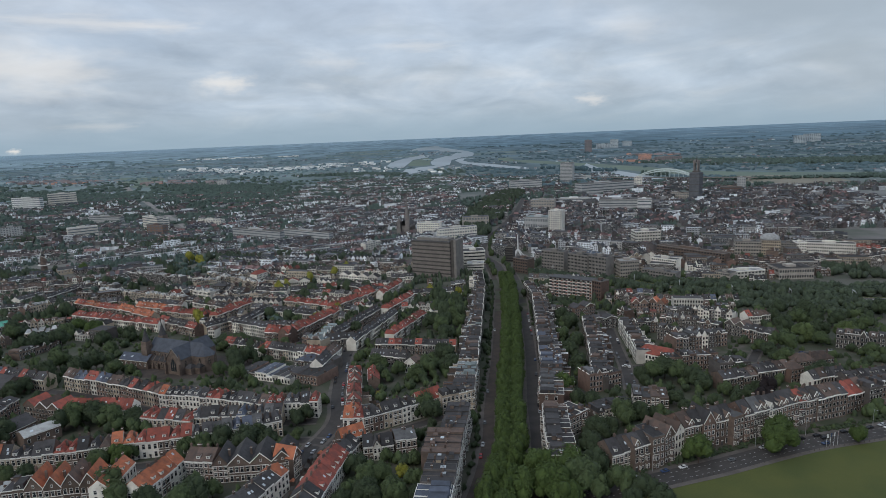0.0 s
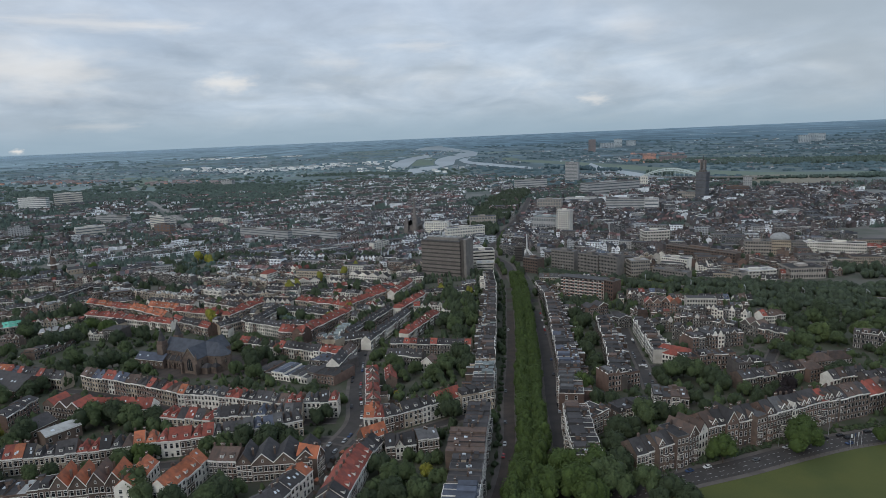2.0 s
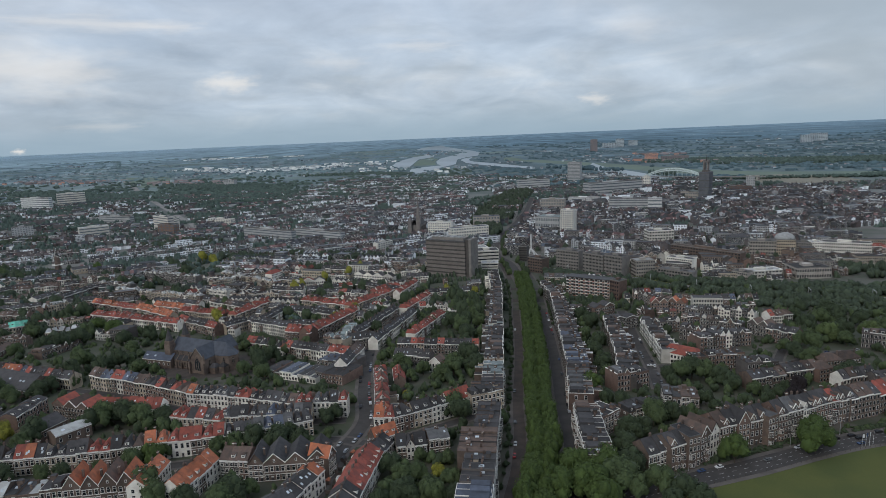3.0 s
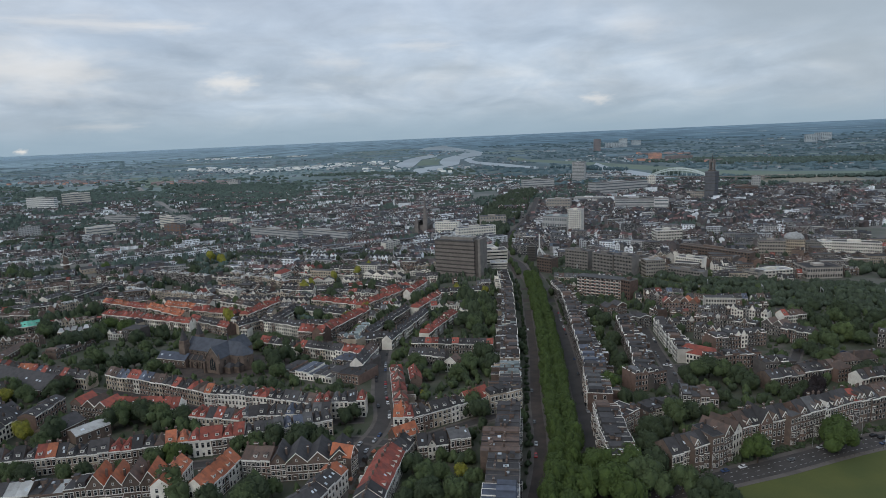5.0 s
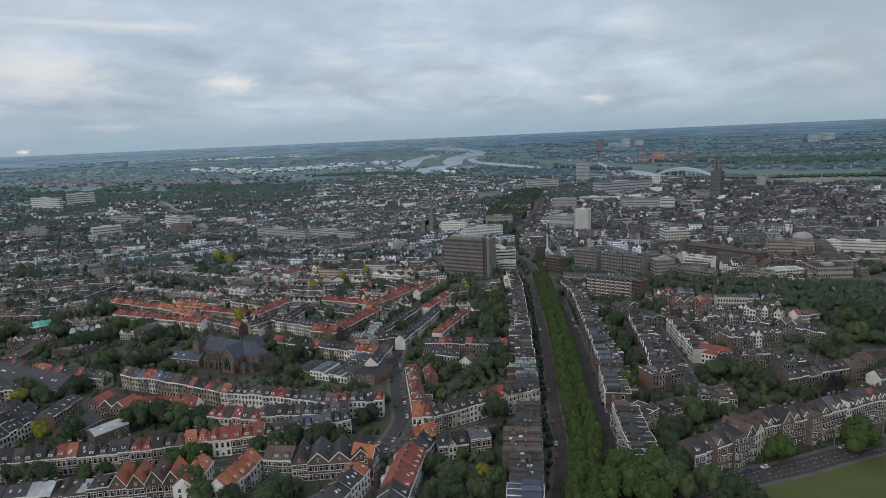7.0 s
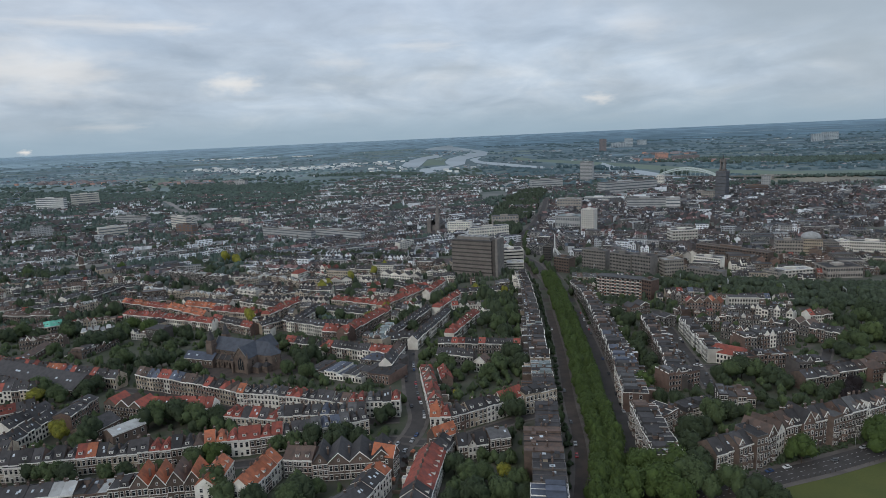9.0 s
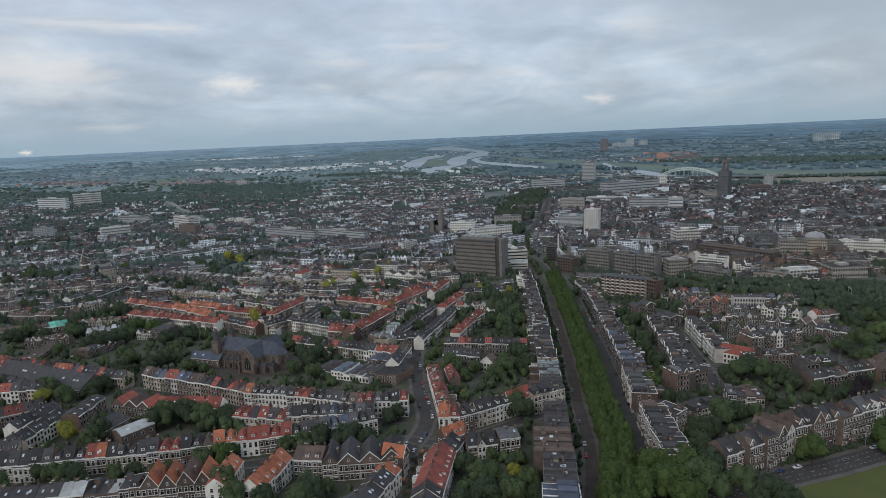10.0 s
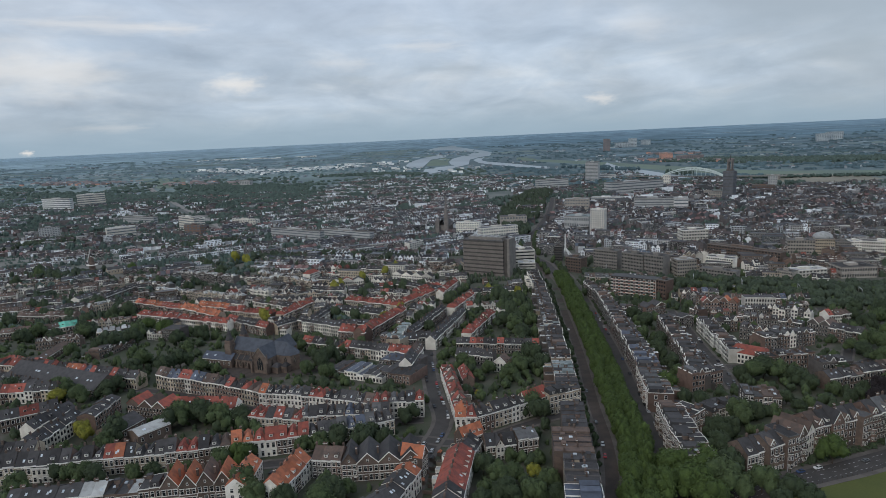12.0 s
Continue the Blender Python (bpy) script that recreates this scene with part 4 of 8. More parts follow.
def row(x0, y0, x1, y1, e, d, rise, style, roofs, wall, width=5.5):
    """A terrace whose front runs from one plan place to the other, with the body on the left of that way."""
    L = math.hypot(x1 - x0, y1 - y0)
    a = math.atan2(y1 - y0, x1 - x0)
    n = max(1, len(roofs) if style in ("gable", "hip") and L / len(roofs) > 4.5 else round(L / width))
    w = L / n
    near = math.hypot((x0 + x1) / 2, (y0 + y1) / 2) < NEAR_REACH
    s = None if near else Shape()
    r = max(0.0, rise)
    for i in range(n):
        t = (i + 0.5) / n
        x, y = x0 + (x1 - x0) * t, y0 + (y1 - y0) * t
        code = roofs[int(t * len(roofs))]
        if n > len(roofs) and rng.random() < 0.2:
            code = rng.choice(roofs)
        tall = e + (rng.choice((0, 0, 0.2, 0.3, -0.3, 0.6)) if style in ("ridge", "gable", "hip", "street") else rng.choice((0, 0.3, -0.4, 0.6, -0.7, 0.9)))
        kind = wall
        if style != "rimmed" and rng.random() < (0.4 if style == "gable" and e < 9 else 0.06 if style == "gable" else 0.12 if e >= 12 else 0.34):
            kind = rng.choice(("brown", "brick", "brick", "tan" if wall == "brown" else "white", "tan") if x < 95 else ("brown", "brick", "grey", "brick", "brown", "grey", "white"))
        shape = style
        if style == "street":
            shape = "ridge" if rng.random() < 0.4 else "crest"
        if near:
            house(x, y, a, w - 0.04, d, tall, min(r, w * 0.52) if shape == "crest" else r, shape, code, kind, i == 0, i == n - 1)
        else:
            far_house(s, x, y, a, w - 0.04, d, tall, min(r, w * 0.55) if shape == "crest" else r, shape, code, kind)
    if s:
        tagged(new("terrace", s.mesh("terrace")), "row of joined town houses with mixed roofs", "terrace", kind="stuff")
    FOOT.append((x0, y0, a, L, d))
    if near and d < 16 and style not in ("deck", "rimmed", "flat"):
        YARDS.append((x0, y0, a, L, d, n, "wall_" + wall, e))


def hall(x0, y0, x1, y1, e, d, rise, style, roof, wall, label, category="hall"):
    """One long building: walls, roof, eaves board, roof lights and a row of windows."""
    w, a = math.hypot(x1 - x0, y1 - y0), math.atan2(y1 - y0, x1 - x0)
    h = thing("hall", (x0 + x1) / 2, (y0 + y1) / 2, a, label, category)
    FOOT.append((x0, y0, a, w, d))
    if style == "ridge":
        part("wall", gable_body(w, d, e, rise, "x", "wall_" + wall), h)
    else:
        s = Shape()
        s.box(-w / 2, w / 2, 0, d, -1.5, e, "wall_" + wall)
        part("wall", s, h)
    s = Shape()
    roof_skin(s, w, d, e, rise, style, "roof_" + roof)
    part("roof", s, h)
    s = Shape()
    if style == "flat":
        rim(s, w, d, e, "trim")
    else:
        s.box(-w / 2, w / 2, -0.4, -0.02, e - 0.4, e - 0.05, "trim")
    part("roof_edge", s, h)
    n = max(3, round(w / 4.5))
    me = window_mesh(1.6, min(2.6, e * 0.35))
    for i in range(n):
        part("window", me, h, m=Matrix.Translation((-w / 2 + w * (i + 0.5) / n, 0, e * 0.4)))
    for i in range(max(1, n // 3)):
        s = Shape()
        s.box(-0.9, 0.9, -0.7, 0.7, 0, 0.3, "skylight")
        k = rise / (d / 2) if style == "ridge" else 0
        py = d * 0.25
        part("skylight", s, h, m=Matrix.Translation((rng.uniform(-0.4, 0.4) * w, py, e + k * py + 0.12)) @ Matrix.Rotation(math.atan(k), 4, "X"))
    return h


TABLES = {}


def in_house(x, y, margin=1.5):
    """Whether a plan place lies on a building, or within a margin of one."""
    if TABLES.get("n") != len(FOOT):
        q = np.array(FOOT)
        TABLES["n"], TABLES["foot"] = len(FOOT), (q[:, 0], q[:, 1], np.cos(q[:, 2]), np.sin(q[:, 2]), q[:, 3], q[:, 4])
    fx, fy, c, s, L, d = TABLES["foot"]
    dx, dy = x - fx, y - fy
    u, v = dx * c + dy * s, dy * c - dx * s
    return bool(((u > -margin) & (u < L + margin) & (v > -margin) & (v < d + margin)).any())


def on_road(x, y, margin=0.5):
    """Whether a plan place lies on a road or its pavements."""
    if TABLES.get("roads") != len(ROADS):
        q = np.array([(a.x, a.y, b.x - a.x, b.y - a.y, half) for line, half in ROADS for a, b in zip(line, line[1:])])
        TABLES["roads"], TABLES["road"] = len(ROADS), (*q.T, np.maximum(q[:, 2] ** 2 + q[:, 3] ** 2, 1e-6))
    ax, ay, bx, by, half, sq = TABLES["road"]
    t = np.clip(((x - ax) * bx + (y - ay) * by) / sq, 0, 1)
    return bool((np.hypot(ax + bx * t - x, ay + by * t - y) < half + margin).any())


# ---- trees ----
CROWN = {}
FAR_TREES = {}


def crown_kit(seed, leaves, lobes, leaf, m, k, low=-1.25, core=0.9):
    """A crown one wide and one high: rounded uneven lobes that overlap, with small leaf sprays standing off them."""
    g = np.random.default_rng(seed)
    d = g.normal(size=(lobes, 3))
    d /= np.linalg.norm(d, axis=1)[:, None]
    d[:, 2] = np.abs(d[:, 2]) * 1.15 - 0.42
    c = d * g.uniform(0.40, 0.66, (lobes, 1))
    size = g.uniform(0.26, 0.46, lobes) * (1.0 if lobes > 6 else 1.22)
    c[0], size[0] = (0, 0, 0.05), 0.58
    v, f = [], []
    for centre, rad in zip(c, size):
        at = len(v)
        for j in range(k + 1):
            t = low + (1.45 - low) * j / k
            for i in range(m):
                a = 2 * math.pi * (i + 0.5 * (j % 2)) / m
                q = core * rad * g.uniform(0.84, 1.14)
                v.append(centre + q * np.array([math.cos(t) * math.cos(a), math.cos(t) * math.sin(a), 0.92 * math.sin(t)]))
        for j in range(k):
            for i in range(m):
                i2 = (i + 1) % m
                f.append((at + j * m + i, at + j * m + i2, at + (j + 1) * m + i2, at + (j + 1) * m + i))
        f.append(tuple(at + k * m + i for i in range(4)) if m == 4 else (at + k * m, at + k * m + m // 3, at + k * m + 2 * m // 3, at + k * m + m - 1))
    solid = len(f)
    v = np.array(v)
    if leaves:
        which = g.integers(0, lobes, leaves)
        d = g.normal(size=(leaves, 3))
        d /= np.linalg.norm(d, axis=1)[:, None]
        d[:, 2] = np.where(d[:, 2] < -0.3, -d[:, 2], d[:, 2])
        q = c[which] + d * size[which][:, None] * g.uniform(0.84, 1.12, (leaves, 1))
        nrm = d + np.array([0, 0, 0.3]) + g.normal(size=(leaves, 3)) * 0.35
        nrm /= np.linalg.norm(nrm, axis=1)[:, None]
        u = np.cross(nrm, g.normal(size=(leaves, 3)))
        u /= np.linalg.norm(u, axis=1)[:, None]
        w = np.cross(nrm, u)
        r = leaf * g.uniform(0.6, 1.25, leaves)[:, None]
        quad = np.stack([q - u * r, q - w * r * 0.7, q + u * r, q + w * r * 0.7], axis=1).reshape(-1, 3)
        at = len(v)
        v = np.concatenate([v, quad])
        f += [(at + 4 * i, at + 4 * i + 1, at + 4 * i + 2, at + 4 * i + 3) for i in range(leaves)]
    v[:, 2] = np.maximum(v[:, 2], -0.52 if low < -1 else -0.1)
    v[:, :2] /= np.percentile(np.hypot(v[:, 0], v[:, 1]), 97)
    v[:, 2] -= v[:, 2].min()
    v[:, 2] /= v[:, 2].max()
    smooth_faces = np.arange(len(f)) < solid
    return v, np.array(f, dtype=np.int32), smooth_faces


def cloud_mesh(name, v, f, rounded, mat):
    me = bpy.data.meshes.new(name)
    n = len(f)
    me.vertices.add(len(v))
    me.vertices.foreach_set("co", np.asarray(v, dtype=np.float32).ravel())
    me.loops.add(n * 4)
    me.loops.foreach_set("vertex_index", np.asarray(f, dtype=np.int32).ravel())
    me.polygons.add(n)
    me.polygons.foreach_set("loop_start", np.arange(0, n * 4, 4, dtype=np.int32))
    me.polygons.foreach_set("use_smooth", rounded)
    me.materials.append(MAT[mat])
    me.update(calc_edges=True)
    return me


def trunk_mesh(h, r, seed):
    """A tapered trunk that forks into limbs."""
    g = random.Random(seed)
    s = Shape()
    s.drum(0, 0, r, r * 0.7, -0.3, h, "bark", 8)
    for i in range(5):
        a, z = g.uniform(0, 6.28), h * g.uniform(0.6, 0.95)
        s.beam((0, 0, z), (math.cos(a) * h * 0.55, math.sin(a) * h * 0.55, z + h * 0.7), r * 0.7, "bark")
    return s.mesh("trunk")


TREE_WORD = {"lime": "fresh green", "green": "mid-green", "dark": "dark green", "yellow": "yellow-green", "copper": "dark copper-leaved", "willow": "pale green weeping"}


def tree(x, y, r, h, kind="green", group="town trees"):
    """A broad tree with crown radius r and height h. Far ones are kept for the joined woods."""
    if y > 600 and group != "limes of the avenue":
        FAR_TREES.setdefault(kind, []).append((x, y, r, h))
        return None
    seed = rng.randrange(5)
    key = (kind, seed)
    if key not in CROWN:
        CROWN[key] = (cloud_mesh("crown", *crown_kit(100 + seed, 1050, 18, 0.058, 6, 3, core=0.86), "leaf_" + kind), trunk_mesh(3.0, 0.28, seed))
    crown, trunk = CROWN[key]
    t = thing("tree", x, y, rng.uniform(0, 6.28), f"broad {TREE_WORD[kind]} tree with a full crown", "tree", group)
    clear = h * 0.14
    part("trunk", trunk, t, m=Matrix.Diagonal((h / 12, h / 12, (clear + 1.0) / 3.0 * 1.1, 1)))
    part("crown", crown, t, m=Matrix.Translation((0, 0, clear)) @ Matrix.Diagonal((r, r, h - clear, 1)))
    return t


def clumps(name, places, mat, leaves, label, category="woods"):
    """Many shrubs or far trees in one mesh. Each place: x, y, radius, height."""
    lobes, m, k = (6, 6, 3) if leaves >= 40 else (3, 6, 3) if leaves >= 20 else (3, 5, 2) if leaves > 10 else (3, 4, 2) if leaves > 4 else (3, 4, 1)
    kinds = [crown_kit(500 + i, leaves if leaves >= 20 else 0, lobes, 0.12, m, k, -1.25 if leaves >= 20 else -0.25, 1.0) for i in range(7)]
    vs, fs, rs, at = [], [], [], 0
    for x, y, r, h in places:
        q, f, rounded = kinds[rng.randrange(7)]
        a = rng.uniform(0, 6.28)
        px = x + (q[:, 0] * math.cos(a) - q[:, 1] * math.sin(a)) * r
        py = y + (q[:, 0] * math.sin(a) + q[:, 1] * math.cos(a)) * r
        away = np.hypot(px, py)
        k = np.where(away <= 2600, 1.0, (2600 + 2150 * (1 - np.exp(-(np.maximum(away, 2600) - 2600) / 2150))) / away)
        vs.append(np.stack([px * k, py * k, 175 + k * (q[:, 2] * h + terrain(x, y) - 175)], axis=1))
        fs.append(f + at)
        rs.append(rounded)
        at += len(q)
    if vs:
        tagged(new(name, cloud_mesh(name, np.concatenate(vs), np.concatenate(fs), np.concatenate(rs), mat)), label, category, kind="stuff")


# ---- the town beyond, built in blocks of rows ----
KEEP = []


def kept_free(x, y, margin=0.0):
    for cx, cy, r in KEEP:
        if math.hypot(x - cx, y - cy) < r + margin:
            return True
    return False


def town(x0, y0, x1, y1, angle, walls, roofs, styles, gap=34.0, fill=0.85, e=(6, 8.5), green=0.5, seed=1, warp=False, big=0.02, dense=False):
    """A quarter of rows of houses at an angle, with trees in the gardens between them."""
    g = random.Random(seed)
    s = Shape()
    woods = []
    cx, cy = (x0 + x1) / 2, (y0 + y1) / 2
    half = math.hypot(x1 - x0, y1 - y0) / 2
    c, sn = math.cos(angle), math.sin(angle)
    v = -half
    while v < half:
        u = -half + g.uniform(0, 20)
        run, wall, roof, style, tall, deep = 0, None, None, None, 0, 0
        while u < half:
            if run <= 0:
                run = g.randint(2, 8) if dense else g.randint(4, 12)
                open_lot = g.random() > fill
                wall, roof, style = g.choice(walls), g.choice(roofs), g.choice(styles)
                tall, deep = g.uniform(*e), g.uniform(8.5, 11.5)
                rise = g.uniform(2.6, 4.0)
                u += g.choice((0, 0, 8, 14))
                drift = g.uniform(-6, 6) if dense else g.uniform(-4, 4)
                swing = (g.uniform(-0.3, 0.3) + (math.pi / 2 if g.random() < 0.25 else 0)) if dense else g.uniform(-0.1, 0.1)
            w = g.uniform(5.0, 7.0)
            large = g.random() < big
            if large:
                w = g.uniform(16, 34)
            x, y = cx + u * c - (v + drift) * sn, cy + u * sn + (v + drift) * c
            inside = x0 < x < x1 and y0 < y < y1 and abs(x) < 0.80 * y + 60
            if inside and not open_lot and g.random() < 0.97 and not kept_free(x, y, 8) and not in_house(x, y, 7) and not in_house(x - sn * deep, y + c * deep, 4) and not on_road(x, y, 6):
                if large:
                    far_house(s, x + (w / 2 - 3) * c, y + (w / 2 - 3) * sn, angle, w, g.uniform(12, 17), tall + g.uniform(2, 6), 0, "flat", g.choice(("g", "d", "d", "g")), g.choice(("white", "tan", "grey", "brown")), y < 1500)
                    u += w
                    continue
                far_house(s, x, y, angle + swing, w, deep, tall + (g.uniform(-2.5, 3.0) if dense else g.uniform(-0.8, 0.8)), rise, style, roof if g.random() < 0.7 else g.choice(roofs), wall if g.random() < 0.6 else g.choice(walls), y < 1150)
            if inside and g.random() < green * (1.6 if open_lot else 1.0):
                tx, ty = x - sn * -1 * (deep + 9 + g.uniform(-4, 6)) * 1.0, y + c * (deep + 9 + g.uniform(-4, 6))
                if not kept_free(tx, ty, 3) and not in_house(tx, ty, 3) and not on_road(tx, ty, 2):
                    r = g.uniform(2.5, 5.5) if cy < 1200 else g.uniform(4.5, 9.0)
                    woods.append((tx, ty, r, r * (g.uniform(1.5, 2.2) if cy < 1000 else g.uniform(1.0, 1.5))))
            u += w
            run -= 1
        v += gap * g.uniform(0.85, 1.15)
    if s.f:
        tagged(new("town_quarter", s.mesh("town_quarter", warp)), "crowded town quarter of small houses with mixed roofs", "houses", kind="stuff")
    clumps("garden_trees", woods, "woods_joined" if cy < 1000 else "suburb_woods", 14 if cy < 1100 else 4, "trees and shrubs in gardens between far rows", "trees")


def wood(places, n, r=(3.5, 7.0), h=(8, 15), mat="woods_joined", leaves=30, label="dense belt of leafy trees", seed=3):
    """Trees along a thick line: places are x, y, half-width."""
    g = random.Random(seed)
    out = []
    for i in range(n):
        t = g.uniform(0, len(places) - 1.0001)
        a, b = places[int(t)], places[int(t) + 1]
        f = t - int(t)
        hw = a[2] + (b[2] - a[2]) * f
        x = a[0] + (b[0] - a[0]) * f + g.uniform(-1, 1) * hw
        y = a[1] + (b[1] - a[1]) * f + g.uniform(-1, 1) * hw
        if not kept_free(x, y, 2) and not in_house(x, y, 3) and not on_road(x, y, 2):
            out.append((x, y, g.uniform(*r), g.uniform(*h)))
    clumps("woods", out, mat, leaves, label, "woods")


# ---- single buildings ----
def block(x, y, angle, w, d, h, wall, roof, floors, bays, label, category, name="building", ribbon_windows=False):
    """A larger building: body, roof deck with a rim and plant room, and a band of windows for each storey, set in piers."""
    b = thing(name, x, y, angle, label, category)
    FOOT.append((x - w / 2 * math.cos(angle), y - w / 2 * math.sin(angle), angle, w, d))
    s = Shape()
    s.box(-w / 2, w / 2, 0, d, -3, h, wall)
    part("body", s, b)
    s = Shape()
    s.box(-w / 2 + 0.4, w / 2 - 0.4, 0.4, d - 0.4, h - 0.2, h + 0.1, roof)
    part("roof", s, b)
    s = Shape()
    rim(s, w + 0.3, d, h, "concrete" if wall != "wall_white" else "trim", 0.8, 0.4)
    part("roof_edge", s, b)
    s = Shape()
    s.box(-w * 0.18, w * 0.1, d * 0.35, d * 0.7, h, h + 2.8, wall)
    s.box(w * 0.2, w * 0.3, d * 0.3, d * 0.5, h, h + 1.5, roof)
    part("plant_room", s, b)
    fh = h / floors
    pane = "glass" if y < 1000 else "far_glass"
    for side in (0, 2 if x > 0 else 1):
        L = w if side == 0 else d
        n = round(bays * 1.5) if side == 0 else max(2, round(bays * 1.5 * d / w))
        for j in range(floors):
            s = Shape()
            if ribbon_windows:
                s.box(-L / 2 + 0.6, L / 2 - 0.6, -0.04, 0.02, 0, fh * 0.36, pane)
            else:
                for i in range(n):
                    a, c = -L / 2 + L * (i + 0.22) / n, -L / 2 + L * (i + 0.78) / n
                    s.box(a, c, -0.04, 0.02, 0, fh * 0.46, pane)
            s.box(-L / 2, L / 2, -0.14, 0.02, -0.22, -0.05, wall)
            m = Matrix.Translation((0, 0, j * fh + fh * 0.3)) if side == 0 else pose((w / 2) * (1 if side == 1 else -1), d / 2, j * fh + fh * 0.3, 0, 0, 90 if side == 1 else -90)
            part("window_band", s, b, m=m)
    return b


def office_block(x, y, angle, w, d, h):
    b = thing("office_tower", x, y, angle, "dark grey-brown office slab with horizontal bands and a pale stair shaft", "office block")
    FOOT.append((x - w / 2 * math.cos(angle), y - w / 2 * math.sin(angle), angle, w, d))
    s = Shape()
    s.box(-w / 2, w / 2, 0, d, -4, h, "dark_panel")
    part("body", s, b)
    n = 9
    fh = h / n
    for j in range(n):
        s = Shape()
        s.box(-w / 2 - 0.4, w / 2 + 0.2, -0.5, d + 0.3, j * fh, j * fh + fh * 0.62, "band_brown")
        part("spandrel", s, b, "brown-grey cladding band")
        s = Shape()
        s.box(-w / 2 + 0.25, w / 2 - 0.25, -0.06, 0.02, j * fh + fh * 0.64, j * fh + fh * 0.98, "dark_panel")
        part("window_band", s, b)
    s = Shape()
    s.box(w / 2 + 0.2, w / 2 + 5.5, 2, d - 4, -4, h + 3.0, "dark_panel")
    part("shaft", s, b)
    s = Shape()
    s.box(w / 2 + 5.5, w / 2 + 9, 1, d - 2, -4, h + 3.5, "concrete")
    part("stair_shaft", s, b, "pale concrete stair shaft")
    s = Shape()
    s.box(-w / 2, w / 2, 0, d, h, h + 0.6, "roof_g")
    s.box(-w / 2 + 6, w / 2 - 4, 5, d - 4, h + 0.6, h + 4.2, "concrete")
    for i in range(5):
        s.box(-w / 2 + 8 + 9 * i, -w / 2 + 13 + 9 * i, 6, d - 6, h + 4.2, h + 5.4, "roof_l")
    part("plant_deck", s, b)


def balcony_flats(x, y, angle, w, d, h):
    b = thing("apartment_block", x, y, angle, "brown brick apartment block with orange-shaded white balconies", "apartment block")
    FOOT.append((x - w / 2 * math.cos(angle), y - w / 2 * math.sin(angle), angle, w, d))
    s = Shape()
    s.box(-w / 2, w / 2, 0, d, -3, h, "wall_brick")
    part("body", s, b)
    s = Shape()
    s.box(-w / 2 - 0.4, w / 2 + 0.4, -1.6, d, h, h + 0.7, "roof_g")
    part("roof", s, b)
    floors, cols = 6, 9
    fh, cw = h / floors, w / cols
    slab = Shape()
    slab.box(-cw / 2 + 0.15, cw / 2 - 0.15, -1.6, 0, 0, 0.25, "trim")
    slab.box(-cw / 2 + 0.15, cw * 0.05, -1.62, -1.5, 0.25, 1.25, "trim")
    slab.box(cw * 0.05, cw / 2 - 0.15, -1.58, -1.5, 0.25, 1.15, "roof_o")
    slab_me = slab.mesh("balcony")
    win = Shape()
    win.box(-cw / 2 + 0.4, -0.1, -0.05, 0.02, 0, fh * 0.7, "glass")
    win.box(0.1, cw / 2 - 0.4, -0.06, 0.02, 0, fh * 0.7, "trim")
    win.box(0.4, cw / 2 - 0.8, -0.08, 0.02, fh * 0.1, fh * 0.6, "glass")
    win_me = win.mesh("window")
    for j in range(floors):
        for i in range(cols):
            px = -w / 2 + (i + 0.5) * cw
            part("balcony", slab_me, b, m=Matrix.Translation((px, 0, j * fh)))
            part("window", win_me, b, m=Matrix.Translation((px, 0, j * fh + 0.4)))


def dome_block(x, y, angle, w, d, h):
    b = block(x, y, angle, w, d, h, "wall_tan", "roof_g", 5, 6, "pale concert hall front with a grey dome behind", "concert hall")
    s = Shape()
    r, n = w * 0.55, 7
    for i in range(n):
        a0, a1 = math.pi / 2 * i / n, math.pi / 2 * (i + 1) / n
        s.drum(0, d * 0.75, r * math.cos(a0), r * math.cos(a1) + 0.02, h + r * 0.62 * math.sin(a0), h + r * 0.62 * math.sin(a1), "roof_l", 20, i == n - 1)
    part("dome", s, b, "grey metal dome")


material("old_stone", (0.215, 0.195, 0.180), second=(0.165, 0.150, 0.142), scale=7, vary=0.0)
material("scaffold_net", (0.145, 0.152, 0.165), second=(0.115, 0.122, 0.135), scale=8, vary=0.0)


def cathedral_tower(x, y, angle, w, d, h):
    b = thing("church_tower", x, y, angle, "tall dark church tower wrapped in scaffolding with an open crown", "church tower")
    w = 26
    s = Shape()
    s.box(-w / 2, w / 2, 0, w, -5, h * 0.70, "scaffold_net")
    part("shaft", s, b)
    s = Shape()
    s.box(-w * 0.30, w * 0.30, w * 0.20, w * 0.80, h * 0.70, h * 0.74, "wall_grey")
    for px in (-1, 1):
        for py in (0.33, 0.67):
            s.box(px * w * 0.17 - 1.7, px * w * 0.17 + 1.7, py * w - 1.7, py * w + 1.7, h * 0.74, h, "old_stone")
    s.box(-w * 0.25, w * 0.25, w * 0.25, w * 0.75, h * 0.93, h * 0.96, "old_stone")
    s.drum(0, w / 2, 2.0, 0.2, h * 0.96, h * 1.12, "roof_d", 8)
    part("crown", s, b, "open brown upper stage")
    for j in range(8):
        s = Shape()
        z = h * 0.7 * (j + 0.5) / 8
        s.box(-w / 2 - 1.5, w / 2 + 1.5, -1.5, -0.1, z, z + 0.6, "wall_grey")
        s.box(w / 2, w / 2 + 1.5, -0.1, w, z, z + 0.6, "wall_grey")
        part("scaffold_deck", s, b)


